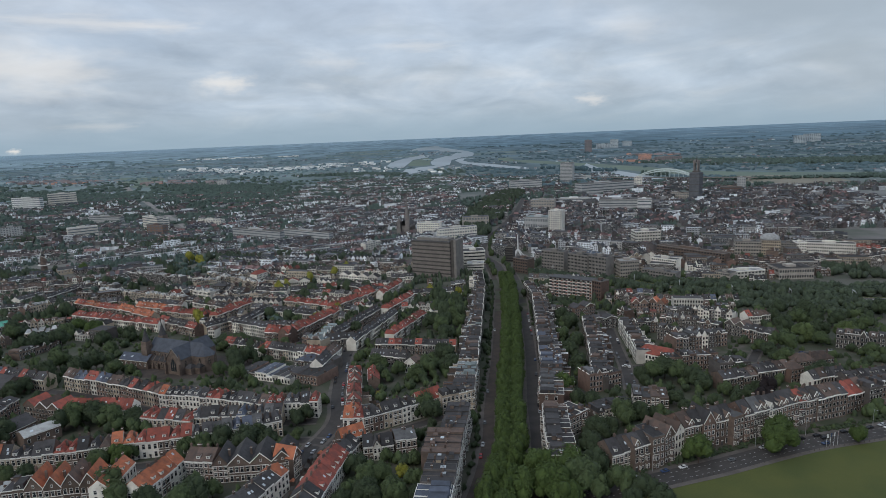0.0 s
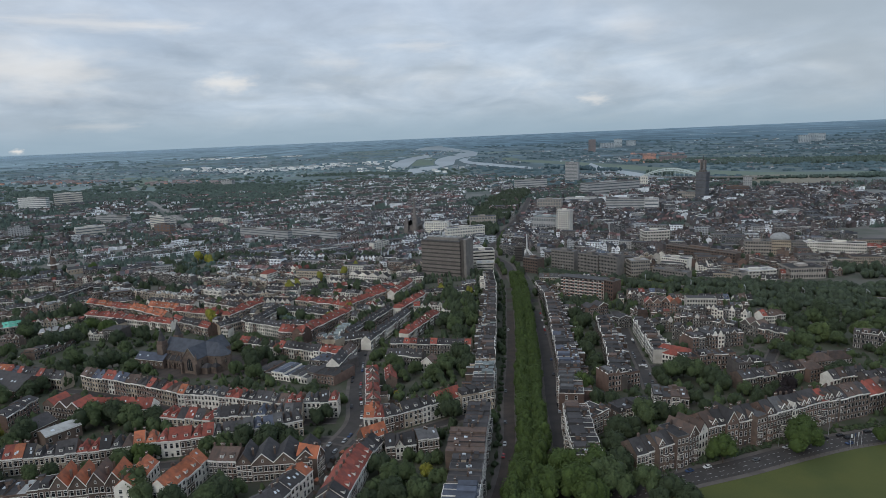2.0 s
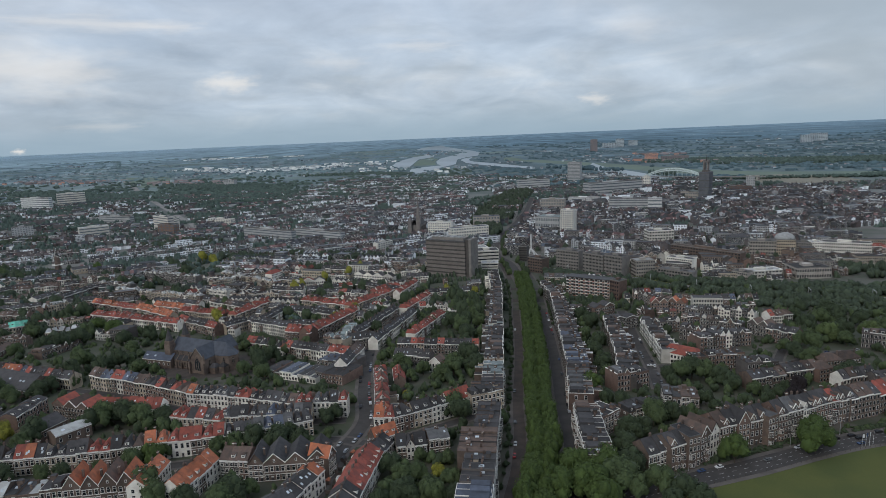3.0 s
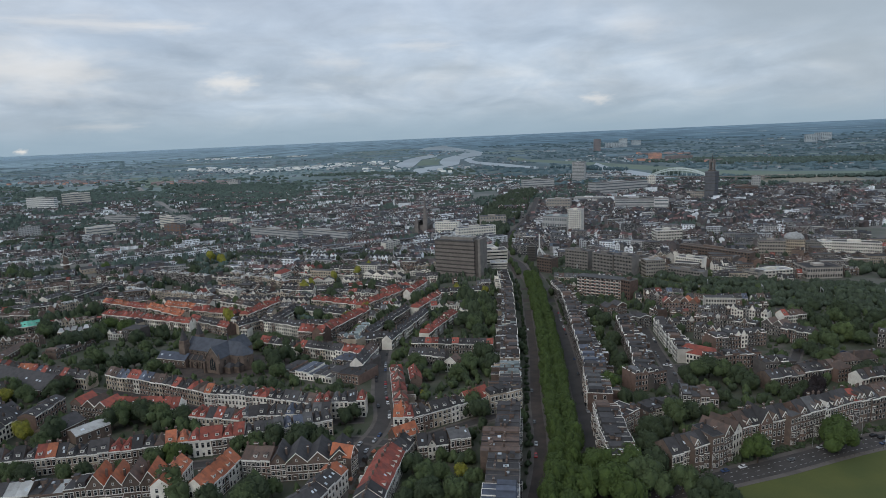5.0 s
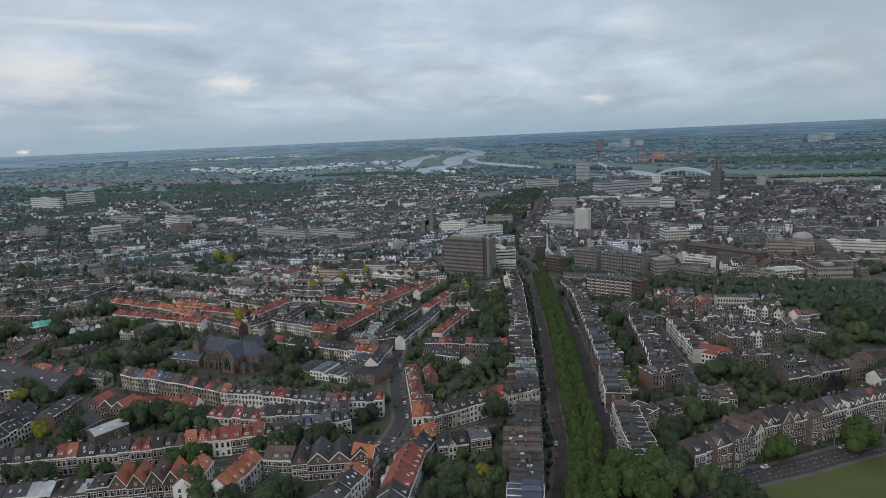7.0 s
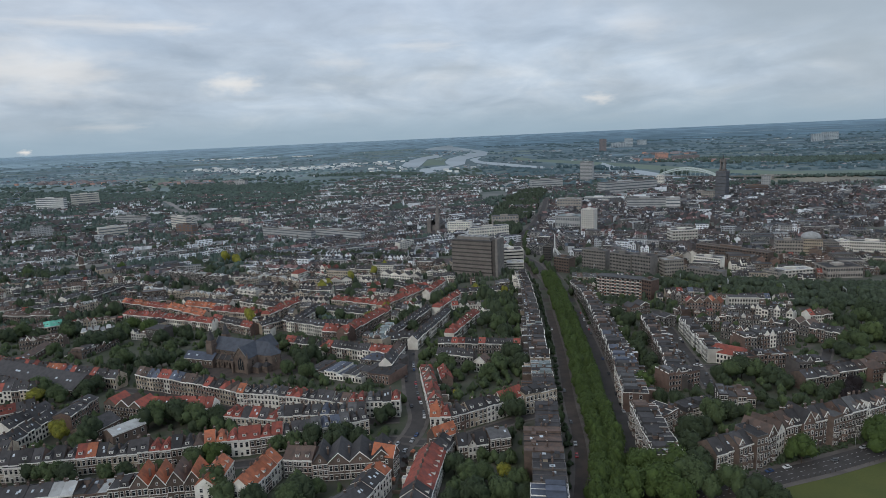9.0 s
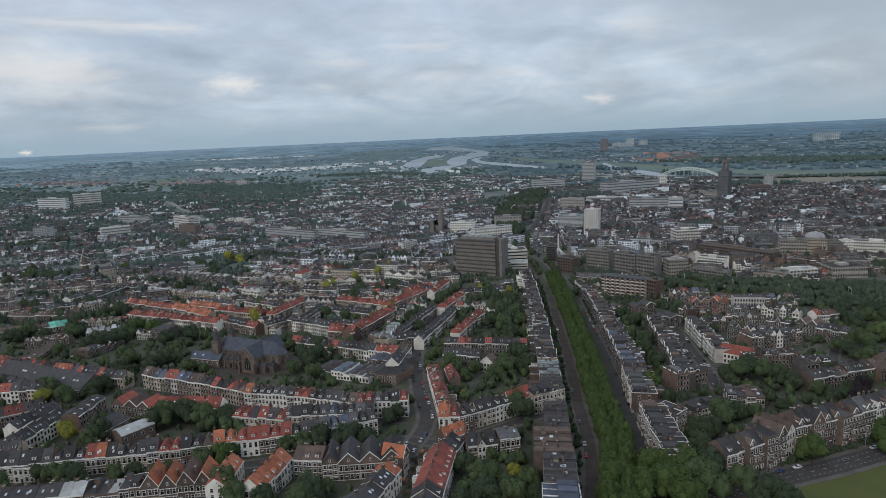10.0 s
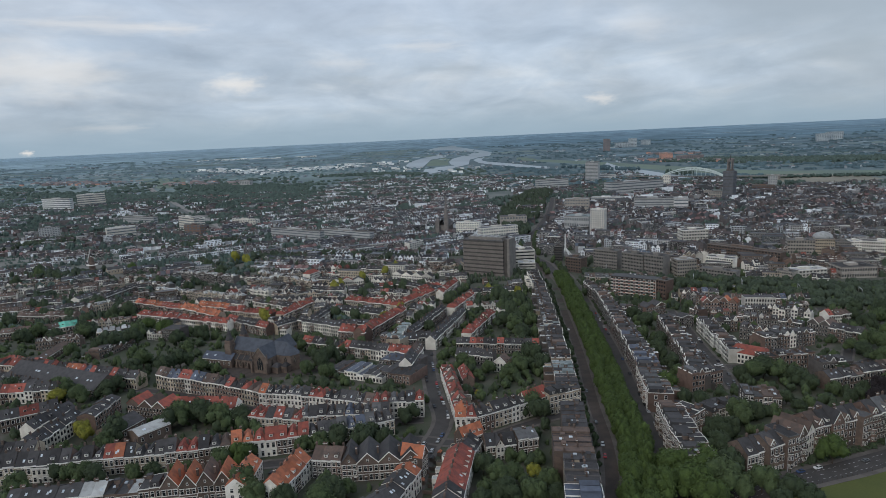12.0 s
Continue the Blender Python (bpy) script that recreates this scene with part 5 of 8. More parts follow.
def spired_church(x, y, angle, w, d, h):
    b = thing("church", x, y, angle, "weathered brick church with one slender spire and a low tower", "church")
    s = Shape()
    s.box(-11, 11, 6, 52, -3, 17, "old_stone")
    part("nave", s, b)
    s = Shape()
    roof_skin(s, 22, 46, 17, 11, "gable", "roof_d")
    part("roof", s, b, m=Matrix.Translation((0, 6, 0)))
    for px, shaft, tip in ((-8.5, 26, 34), (9.5, 36, 78)):
        s = Shape()
        s.box(px - 4, px + 4, 0, 8, -3, shaft, "old_stone")
        s.drum(px, 4, 4.2, 0.3, shaft, tip, "old_stone", 8)
        part("spire", s, b)
    for py in (14, 24, 34, 44):
        for px in (-1, 1):
            s = Shape()
            s.box(px * 12 - 1.2, px * 12 + 1.2, py - 0.8, py + 0.8, -3, 13, "old_stone")
            part("buttress", s, b)
    FOOT.append((x - 18, y, angle, 36, 52))


def windmill(x, y, angle, w, d, h):
    b = thing("windmill", x, y, angle, "dark brick tower windmill with a white-railed gallery and bare sails", "windmill")
    s = Shape()
    s.drum(0, 0, 5.2, 3.1, -2, 24, "wall_brown", 16)
    part("tower", s, b)
    s = Shape()
    s.drum(0, 0, 8.4, 8.4, 9.0, 9.4, "trim", 20)
    for i in range(20):
        a = 2 * math.pi * i / 20
        s.beam((8.2 * math.cos(a), 8.2 * math.sin(a), 9.4), (8.2 * math.cos(a), 8.2 * math.sin(a), 10.5), 0.2, "trim")
        c = 2 * math.pi * (i + 1) / 20
        s.beam((8.2 * math.cos(a), 8.2 * math.sin(a), 10.5), (8.2 * math.cos(c), 8.2 * math.sin(c), 10.5), 0.22, "trim")
    part("gallery", s, b, "white railed gallery")
    s = Shape()
    s.drum(0, 0, 3.6, 0.8, 24, 28, "roof_d", 14)
    part("cap", s, b)
    s = Shape()
    for k in range(4):
        a = 0.35 + k * math.pi / 2
        dx, dz = math.sin(a), math.cos(a)
        s.beam((0, -4.2, 25.5), (dx * 12.5, -4.2, 25.5 + dz * 12.5), 0.4, "trim")
        for i in range(3, 12):
            q = (dx * i * 1.05, -4.2, 25.5 + dz * i * 1.05)
            s.beam(q, (q[0] + dz * 1.7, -4.2, q[2] - dx * 1.7), 0.14, "trim")
    part("sails", s, b, "pale lattice sails")


def big_church(x, y, angle):
    """The cruciform brick church: long nave, transept, choir with buttresses, two turrets and traceried windows."""
    b = thing("church", x, y, angle, "large brown brick cruciform church with slate roofs and buttresses", "church")
    b.matrix_basis = b.matrix_basis @ Matrix.Scale(0.88, 4)

    def hall(name, cx, cy, w, d, e, rise, turn, tint="church_slate"):
        s = Shape()
        body = gable_body(w, d, e, rise, "y", "church_brick")
        part(name, body, b, m=pose(cx, cy, 0, 0, 0, turn))
        s = Shape()
        roof_skin(s, w, d, e, rise, "gable", tint, t=0.3)
        part("roof", s, b, m=pose(cx, cy, 0, 0, 0, turn))
        s = Shape()
        for side in (-1, 1):
            s.beam((side * (w / 2 + 0.2), -0.4, e + 0.1), (0, -0.4, e + rise + 0.5), 0.45, "concrete")
        part("coping", s, b, m=pose(cx, cy, 0, 0, 0, turn))

    # x runs along the nave, y away from the street
    hall("nave", -34, 0, 17, 58, 15.5, 9.5, -90)
    hall("aisle", -30, -9.6, 8, 36, 8.5, 3.0, -90, "roof_d")
    hall("aisle", -30, 9.6, 8, 36, 8.5, 3.0, -90, "roof_d")
    hall("transept", 9, -21, 17, 42, 15.5, 9.5, 0)
    # choir apse
    s = Shape()
    ring = [(24, -8.5), (31, -6.5), (35.5, 0), (31, 6.5), (24, 8.5)]
    s.solid([(px, py, -1.5) for px, py in ring], [(px, py, 15.5) for px, py in ring], "church_brick")
    part("apse", s, b)
    s = Shape()
    s.solid([(px * 1.01, py * 1.05, 15.4) for px, py in ring], [(24, -0.3, 25), (24.2, -0.2, 25), (24.3, 0, 25), (24.2, 0.2, 25), (24, 0.3, 25)], "church_slate")
    part("roof", s, b)
    # low chapels round the choir
    for cx, cy, w, d in ((21.5, -13.5, 7, 8), (28.5, -10.5, 6, 6), (21.5, 8.5, 7, 6)):
        s = Shape()
        s.box(cx - w / 2, cx + w / 2, cy - d / 2, cy + d / 2, -1.5, 7.5, "church_brick")
        s.solid([(cx - w / 2 - 0.3, cy - d / 2 - 0.3, 7.5), (cx + w / 2 + 0.3, cy - d / 2 - 0.3, 7.5), (cx + w / 2 + 0.3, cy + d / 2 + 0.3, 7.5), (cx - w / 2 - 0.3, cy + d / 2 + 0.3, 7.5)],
                [(cx - w / 4, cy - d / 8, 10.2), (cx + w / 4, cy - d / 8, 10.2), (cx + w / 4, cy + d / 8, 10.2), (cx - w / 4, cy + d / 8, 10.2)], "roof_d")
        part("chapel", s, b)

    def arch_window(px, py, z, w, h, turn):
        s = Shape()
        pts = [(-w / 2, 0), (w / 2, 0), (w / 2, h * 0.62), (w * 0.3, h * 0.85), (0, h), (-w * 0.3, h * 0.85), (-w / 2, h * 0.62)]
        s.solid([(q, 0.05, z2) for q, z2 in pts], [(q, -0.12, z2) for q, z2 in pts], "wall_brown")
        s.poly([(q * 0.82, -0.14, 0.2 + z2 * 0.88) for q, z2 in pts], "glass")
        for q in (-w * 0.16, w * 0.16):
            s.box(q - 0.09, q + 0.09, -0.2, -0.12, 0.2, h * 0.75, "wall_tan")
        part("window", s, b, m=pose(px, py, z, 0, 0, turn))

    for px in (9,):
        arch_window(px, -21, 4.5, 7.5, 13, 0)
    for px in (-27, -20.5, -14, -7.5, -1):
        arch_window(px, -8.5, 11.6, 2.4, 3.6, 0)
        arch_window(px, -13.6, 2.2, 2.2, 5.2, 0)
    for px, py, turn in ((26.5, -8.0, 16), (33.2, -3.4, 55), (33.2, 3.4, 125)):
        arch_window(px + 0.1, py, 8.5, 2.2, 6, turn)
    for py in (-15, 14):
        arch_window(17.5, py, 7.0, 2.4, 7, 90)
    # buttresses along the aisle and round the choir
    for px in (-30.5, -23.8, -17.3, -10.8, -4.3):
        s = Shape()
        s.box(px - 0.6, px + 0.6, -15.3, -13.5, -1.5, 6.5, "church_brick")
        s.beam((px, -14.4, 8), (px, -8.4, 13), 0.7, "church_brick")
        part("buttress", s, b)
    for px in (0.8, 17.2):
        s = Shape()
        s.box(px - 0.8, px + 0.8, -23.2, -21, -1.5, 12, "church_brick")
        s.drum(px, -21.5, 1.4, 0.1, 15, 21, "church_brick", 6)
        part("buttress", s, b)
    # the two west turrets with spires
    for py in (-9.5, 9.5):
        s = Shape()
        s.box(-38.5, -31.5, py - 3.5, py + 3.5, -1.5, 21, "church_brick")
        s.drum(-35, py, 3.4, 0.1, 24.5, 36, "roof_d", 8)
        s.box(-38, -32, py - 3, py + 3, 21, 24.5, "wall_brown")
        part("turret", s, b, "brick turret with a dark spire")
    s = Shape()
    s.drum(9, 0, 0.9, 0.05, 25.2, 33, "roof_d", 6)
    part("fleche", s, b)


def monument(x, y):
    b = thing("monument", x, y, 0.2, "tall white sculptural mast on spread struts", "monument")
    s = Shape()
    s.drum(0, 0, 1.5, 1.0, 6, 34, "roof_w", 8)
    part("mast", s, b)
    for i in range(5):
        a = 2 * math.pi * i / 5
        s = Shape()
        s.beam((0, 0, 12), (11 * math.cos(a), 11 * math.sin(a), -1), 1.6, "roof_w")
        part("strut", s, b)
    s = Shape()
    s.drum(0, 0, 15, 15, -1, 0.6, "concrete", 24)
    part("plinth", s, b)


def arch_bridge(x0, y0, x1, y1):
    a, b2 = Vector((x0, y0, 0)), Vector((x1, y1, 0))
    L = (b2 - a).length
    b = thing("arch_bridge", x0, y0, math.atan2(y1 - y0, x1 - x0), "pale green steel arch road bridge over the river", "bridge")
    s = Shape()
    s.box(-L * 0.6, L * 1.9, -9, 9, 10, 12.5, "concrete")
    part("deck", s, b)
    for py in (-8, 8):
        s = Shape()
        n = 14
        q = [(L * i / n, py, 12.5 + 30 * (1 - (2 * i / n - 1) ** 2)) for i in range(n + 1)]
        r = [(p[0], py, 9.0 + 26 * (1 - (2 * i / n - 1) ** 2)) for i, p in enumerate(q)]
        for i in range(n):
            s.beam(q[i], q[i + 1], 3.4, "bridge_green")
            s.beam(r[i], r[i + 1], 2.6, "bridge_green")
            s.beam(q[i], r[i + 1], 0.9, "bridge_green")
            s.beam(q[i], (q[i][0], py, 12), 0.6, "bridge_green")
        part("arch", s, b, "pale green lattice arch")
    for px in (-L * 0.5, -2, L + 2, L * 1.4, L * 1.8):
        s = Shape()
        s.box(px - 3, px + 3, -9, 9, -8, 10, "concrete")
        part("pier", s, b)


palette("church_slate", (0.078, 0.088, 0.108), second=(0.060, 0.066, 0.080), scale=4, vary=0.1, bump=0.2)
palette("church_brick", (0.180, 0.138, 0.112), second=(0.10, 0.075, 0.062), scale=5, vary=0.06, bump=0.3)
palette("band_brown", (0.20, 0.178, 0.158), second=(0.17, 0.15, 0.135), scale=9, vary=0.08)
palette("bridge_green", (0.62, 0.70, 0.68), scale=5, vary=0.05)

# ---- terraces near and middling far ----
# bottom left
row(-237.5, 256.9, -193.3, 261.1, 9, 13, 3, "ridge", "dddl", "brown")
row(-193.3, 261.1, -168.2, 264.5, 9, 13, 3, "flat", "dld", "brown")
row(-168.2, 264.5, -135.6, 268.4, 9, 15, 6, "gable", "oobo", "brown")
row(-126.7, 261.7, -126.1, 285.7, 10, 10, 4, "ridge", "oo", "white")
row(-265.8, 288.4, -233.7, 292.1, 10, 11, 5, "ridge", "dd", "tan")
row(-233.7, 292.1, -212.2, 295.1, 10, 11, 5, "street", "dddd", "brown")
row(-212.2, 295.1, -181.5, 298.6, 10, 11, 5, "street", "rodod", "tan")
row(-181.5, 298.6, -154.0, 303.8, 10, 11, 5, "street", "drrdd", "brick")
row(-154.0, 303.8, -137.5, 308.2, 10, 11, 5, "street", "boo", "white")
row(-137.5, 308.2, -108.2, 313.0, 10, 11, 5, "street", "rrrr", "white")
row(-108.2, 313.0, -62.4, 329.2, 10, 11, 4, "street", "ddgsgd", "tan")
# lower left halls and facades
row(-247.3, 349.2, -247.3, 379.3, 11, 11, 2, "ridge", "dd", "brick")
row(-262.9, 315.2, -258.7, 356.6, 9, 10, 4, "ridge", "dd", "white")
row(-308.7, 353.0, -282.6, 370.6, 9, 10, 4, "ridge", "drd", "brown")
row(-237.8, 369.1, -208.3, 358.8, 10, 13, 4, "gable", "rbr", "brown")
row(-208.8, 365.3, -165.5, 360.8, 8, 11, 5, "ridge", "rrrr", "white")
row(-152.8, 346.6, -119.4, 338.4, 8, 12, 4, "street", "rrdrdr", "tan")
row(-120.7, 342.6, -66.6, 343.8, 8, 12, 4, "street", "grdgsdgd", "tan")
# long cornice row
row(-244.8, 423.6, -193.4, 400.7, 11, 11, 4, "ridge", "bsrsb", "tan")
row(-193.4, 400.7, -156.0, 379.2, 11, 11, 4, "street", "rdb", "brick")
row(-156.0, 379.2, -105.2, 362.9, 11, 11, 4, "street", "oddgdrd", "white")
row(-105.2, 362.9, -78.3, 352.6, 11, 11, 4, "street", "dddb", "white")
row(-78.3, 352.6, -46.2, 352.8, 11, 11, 5, "street", "rgdd", "white")
row(-354.6, 460.8, -259.6, 423.6, 9, 10, 4, "ridge", "rdosdrd", "tan")
row(-446.3, 489.4, -354.6, 460.8, 9, 10, 4, "street", "rdrd", "tan")
# bottom middle
row(-108.6, 257.5, -101.2, 285.9, 10, 12, 5, "ridge", "oo", "white")
row(-100.6, 284.0, -85.3, 281.1, 11, 13, 4, "ridge", "db", "grey")
row(-84.8, 279.0, -77.1, 279.4, 10, 16, 5, "gable", "d", "brown")
row(-77.1, 279.4, -45.0, 281.3, 10, 18, 5, "gable", "ddd", "brown")
row(-44.7, 279.4, -42.1, 286.1, 11, 12, 5, "gable", "o", "brown")
row(-53.9, 248.1, -45.0, 270.4, 10, 12, 3, "ridge", "ddo", "white")
row(-62.0, 238.1, -53.9, 248.1, 10, 12, 3, "ridge", "dd", "white")
row(-24.7, 252.1, -18.4, 289.1, 9, 14, 5, "ridge", "rrr", "white")
row(-27.1, 233.3, -24.7, 252.1, 9, 14, 5, "ridge", "d", "white")
row(-21.9, 281.4, -13.8, 301.9, 8, 12, 4, "ridge", "dd", "white")
row(-23.4, 300.8, -11.5, 309.0, 9, 9, 5, "ridge", "o", "brown")
row(-11.9, 295.4, -6.6, 296.2, 8, 12, 4, "ridge", "d", "brown")
row(-6.6, 294.9, -2.4, 295.8, 8, 8, 3.5, "gable", "d", "white")
row(-2.4, 296.4, 4.2, 297.8, 8, 12, 4, "ridge", "d", "brown")
row(5.1, 297.5, 16.3, 300.4, 10, 12, 2, "ridge", "gg", "brown")
# across the street
row(-27.4, 328.9, -15.0, 327.7, 10, 11, 5, "street", "or", "white")
row(-15.0, 327.7, 6.5, 339.3, 10, 11, 4, "street", "dddd", "tan")
row(6.5, 339.3, 31.3, 355.2, 10, 11, 5, "street", "ddrrr", "white")
row(30.7, 348.5, 51.3, 357.4, 12, 12, 3, "flat", "dd", "tan")
row(-36.4, 420.9, -26.3, 331.8, 9, 9, 5, "street", "rbrrbro", "white")
row(-23.5, 425.6, -20.6, 400.7, 6, 8, 3, "ridge", "r", "white")
row(-25.0, 454.6, 3.5, 443.3, 8, 9, 4, "ridge", "dddd", "grey")
row(3.3, 432.0, 20.5, 423.0, 8, 10, 4, "gable", "bd", "white")
row(-23.8, 483.3, 42.9, 469.9, 9, 9, 3, "ridge", "drdrdd", "grey")
row(-57.6, 430.2, -50.3, 475.4, 9, 10, 5, "ridge", "db", "white")
row(-81.8, 470.2, -60.3, 457.8, 9, 10, 4, "ridge", "rr", "white")
row(-112.2, 484.5, -79.9, 466.8, 9, 10, 4, "ridge", "dddd", "white")
row(-158.3, 510.7, -113.2, 484.7, 8, 10, 4, "street", "rddr", "white")
row(-122.7, 437.3, -78.5, 415.2, 5, 22, 0, "flat", "dsd", "white")
row(-79.6, 422.4, -58.3, 409.9, 6, 24, 0, "flat", "dd", "grey")
row(-84.5, 452.6, -56.3, 436.1, 7, 20, 0, "flat", "sd", "grey")
# red quarter
row(-130.5, 537.8, -105.1, 523.6, 10, 12, 5, "street", "rr", "brick")
row(-105.1, 523.6, -73.2, 614.1, 10, 11, 5, "street", "rrrr", "brick")
row(-89.1, 505.8, -70.9, 493.9, 11, 12, 0, "flat", "tt", "tan")
row(-70.9, 493.9, -63.4, 541.7, 11, 12, 0, "flat", "t", "tan")
row(-72.0, 504.8, -44.4, 507.9, 8, 10, 4, "ridge", "dddd", "grey")
row(-41.0, 494.7, -11.8, 599.5, 9, 9, 4, "ridge", "dddddd", "white")
row(-61.3, 520.3, -31.6, 618.7, 9, 9, 4, "ridge", "dddd", "brown")
row(-178.1, 581.4, -127.0, 545.9, 11, 11, 3, "ridge", "ddd", "white")
row(-195.2, 569.4, -180.7, 589.9, 9, 9, 3, "ridge", "dd", "tan")
row(-160.0, 575.9, -150.7, 634.6, 11, 10, 4, "ridge", "dd", "white")
row(-150.4, 632.3, -96.3, 602.0, 9, 10, 4, "ridge", "ddd", "white")
row(-200.4, 613.7, -181.7, 675.5, 10, 10, 5, "street", "rrrr", "tan")
row(-276.5, 652.1, -217.1, 623.3, 9, 10, 5, "street", "rrrr", "tan")
row(-257.9, 605.5, -205.0, 564.4, 9, 10, 4, "ridge", "rddr", "brown")
row(-148.3, 682.4, -83.2, 639.1, 9, 10, 4, "street", "rrrrr", "tan")
row(-83.2, 639.1, -44.2, 714.8, 9, 10, 4, "street", "rrrr", "tan")
row(-257.9, 693.6, -197.5, 648.9, 9, 10, 4, "ridge", "dbd", "white")
row(-278.8, 748.4, -248.5, 727.2, 12, 14, 0, "flat", "l", "white")
row(-292.4, 797.9, -227.1, 855.6, 10, 12, 0, "flat", "lll", "tan")
row(-303.9, 867.0, -206.4, 786.9, 9, 11, 0, "flat", "lll", "tan")
row(-217.7, 818.7, -208.3, 838.5, 13, 12, 4, "hip", "r", "white")
row(-248.5, 730.9, -183.0, 718.9, 9, 12, 2, "flat", "ldd", "tan")
row(-372.3, 650.3, -251.8, 590.2, 9, 10, 4, "street", "rrrrrrrr", "white")
row(-330.8, 668.4, -271.9, 618.6, 10, 10, 5, "ridge", "ooo", "tan")
row(-316.7, 679.9, -275.8, 658.7, 10, 10, 4, "ridge", "ooo", "white")
row(-406.8, 714.2, -322.0, 662.8, 9, 10, 4, "ridge", "roro", "brown")
row(-412.7, 780.6, -278.1, 716.7, 10, 10, 0, "flat", "llll", "tan")
row(-473.2, 837.8, -408.4, 810.0, 8, 10, 0, "flat", "ll", "grey")
row(-431.0, 885.2, -326.5, 829.0, 12, 11, 0, "flat", "lll", "grey")
row(-151.8, 735.0, -97.5, 750.6, 9, 10, 3, "ridge", "drdr", "grey")
row(-94.6, 756.6, -38.9, 717.0, 9, 9, 3, "ridge", "dddd", "grey")
row(-104.8, 814.5, -49.3, 787.1, 10, 9, 4, "gable", "dddd", "white")
row(-183.1, 782.7, -139.8, 791.3, 9, 10, 4, "gable", "drd", "white")
row(-65.6, 709.4, -36.3, 739.1, 9, 9, 4, "street", "rr", "white")
row(-34.7, 697.3, -15.4, 761.6, 9, 9, 4, "street", "rrr", "white")
row(-22.6, 617.1, 1.8, 684.2, 9, 9, 4, "street", "rr", "white")
row(-9.9, 512.1, 17.9, 591.5, 9, 9, 4, "street", "rrr", "white")
# school and flats on the far left
row(-415.9, 546.2, -379.1, 554.4, 9, 10, 2, "flat", "bb", "brown")
row(-427.4, 600.8, -413.8, 610.1, 9, 12, 4, "ridge", "c", "tan")
row(-478.9, 586.7, -427.4, 600.8, 9, 12, 3, "ridge", "bb", "brown")
row(-379.5, 582.1, -344.8, 598.8, 6, 18, 1, "flat", "ll", "grey")
row(-334.9, 508.1, -325.2, 552.9, 6, 14, 1, "flat", "dd", "brown")
row(-495.0, 748.1, -488.6, 783.1, 8, 12, 3, "ridge", "dd", "white")
row(-446.1, 684.5, -431.5, 710.3, 11, 12, 0, "flat", "ll", "tan")
row(-466.7, 758.1, -454.9, 818.0, 8, 9, 3, "ridge", "ddd", "grey")
row(-593.5, 794.4, -559.5, 835.9, 8, 9, 3, "ridge", "dddd", "grey")
# along the avenue
row(32.3, 227.0, 34.3, 241.4, 17, 16, 0, "rimmed", "s", "grey")
row(34.3, 241.4, 37.9, 267.1, 17, 15, 0, "deck", "dd", "grey")
row(38.1, 268.9, 41.4, 295.0, 16, 19, 0, "deck", "b", "brown")
row(41.7, 297.1, 46.7, 330.8, 15, 13, 0, "deck", "dd", "grey")
row(50.5, 356.9, 56.7, 409.6, 13, 14, 0, "flat", "ddt", "brown")
row(56.7, 409.6, 64.7, 485.3, 13, 14, 0, "flat", "ddd", "grey")
row(64.7, 485.3, 87.2, 712.8, 13, 13, 0, "flat", "dtdgdd", "grey")
row(86.5, 717.7, 89.9, 793.4, 12, 13, 0, "flat", "dd", "white")
row(131.9, 639.8, 117.5, 532.9, 13, 14, 0, "flat", "bdd", "grey")
row(117.5, 532.9, 100.1, 403.9, 13, 16, 0, "flat", "ddds", "brown")
row(100.1, 403.9, 89.5, 346.9, 13, 15, 1, "flat", "gd", "brick")
row(88.1, 328.9, 83.5, 296.0, 14, 14, 0, "rimmed", "bd", "brown")
row(83.5, 296.0, 80.9, 266.9, 14, 14, 0, "rimmed", "dddd", "brown")
row(132.6, 708.4, 132.9, 644.4, 12, 13, 0, "flat", "dg", "grey")
# behind the right terrace
row(162.4, 542.0, 141.1, 427.9, 10, 14, 0, "flat", "ddgd", "brown")
row(127.3, 374.1, 150.7, 382.3, 12, 14, 0, "flat", "gd", "brick")
row(141.1, 427.9, 129.1, 379.4, 10, 12, 0, "flat", "g", "grey")
row(100.0, 310.6, 112.7, 320.6, 12, 14, 0, "flat", "dd", "brick")
row(121.4, 331.1, 145.6, 342.0, 6, 12, 0, "flat", "dd", "brown")
row(145.8, 342.8, 165.6, 338.0, 10, 16, 0, "deck", "gb", "brown")
row(190.6, 521.7, 176.4, 429.7, 11, 13, 3, "rimmed", "dddd", "white")
row(176.9, 433.7, 199.4, 413.9, 8, 13, 5, "hip", "r", "white")
row(191.4, 408.2, 229.6, 412.3, 11, 11, 1, "flat", "ddddd", "brick")
row(218.1, 385.4, 240.7, 388.5, 12, 13, 2, "flat", "ddd", "grey")
row(194.1, 514.6, 223.5, 513.7, 10, 12, 0, "flat", "dd", "grey")
row(214.0, 491.2, 240.7, 468.4, 10, 12, 0, "flat", "dgdg", "grey")
row(216.3, 455.1, 261.6, 465.1, 10, 14, 0, "flat", "dgdg", "grey")
row(203.8, 570.4, 207.2, 557.4, 10, 10, 0, "flat", "d", "brick")
row(169.0, 529.6, 194.3, 536.3, 10, 10, 2, "gable", "dd", "grey")
row(224.1, 588.1, 239.8, 585.0, 11, 10, 4, "gable", "rb", "brick")
row(241.8, 590.0, 254.3, 579.5, 11, 10, 4, "gable", "oo", "brick")
row(245.1, 558.1, 266.6, 546.7, 11, 11, 0, "flat", "ggg", "grey")
row(273.8, 561.6, 301.0, 537.2, 9, 11, 2, "flat", "dddd", "white")
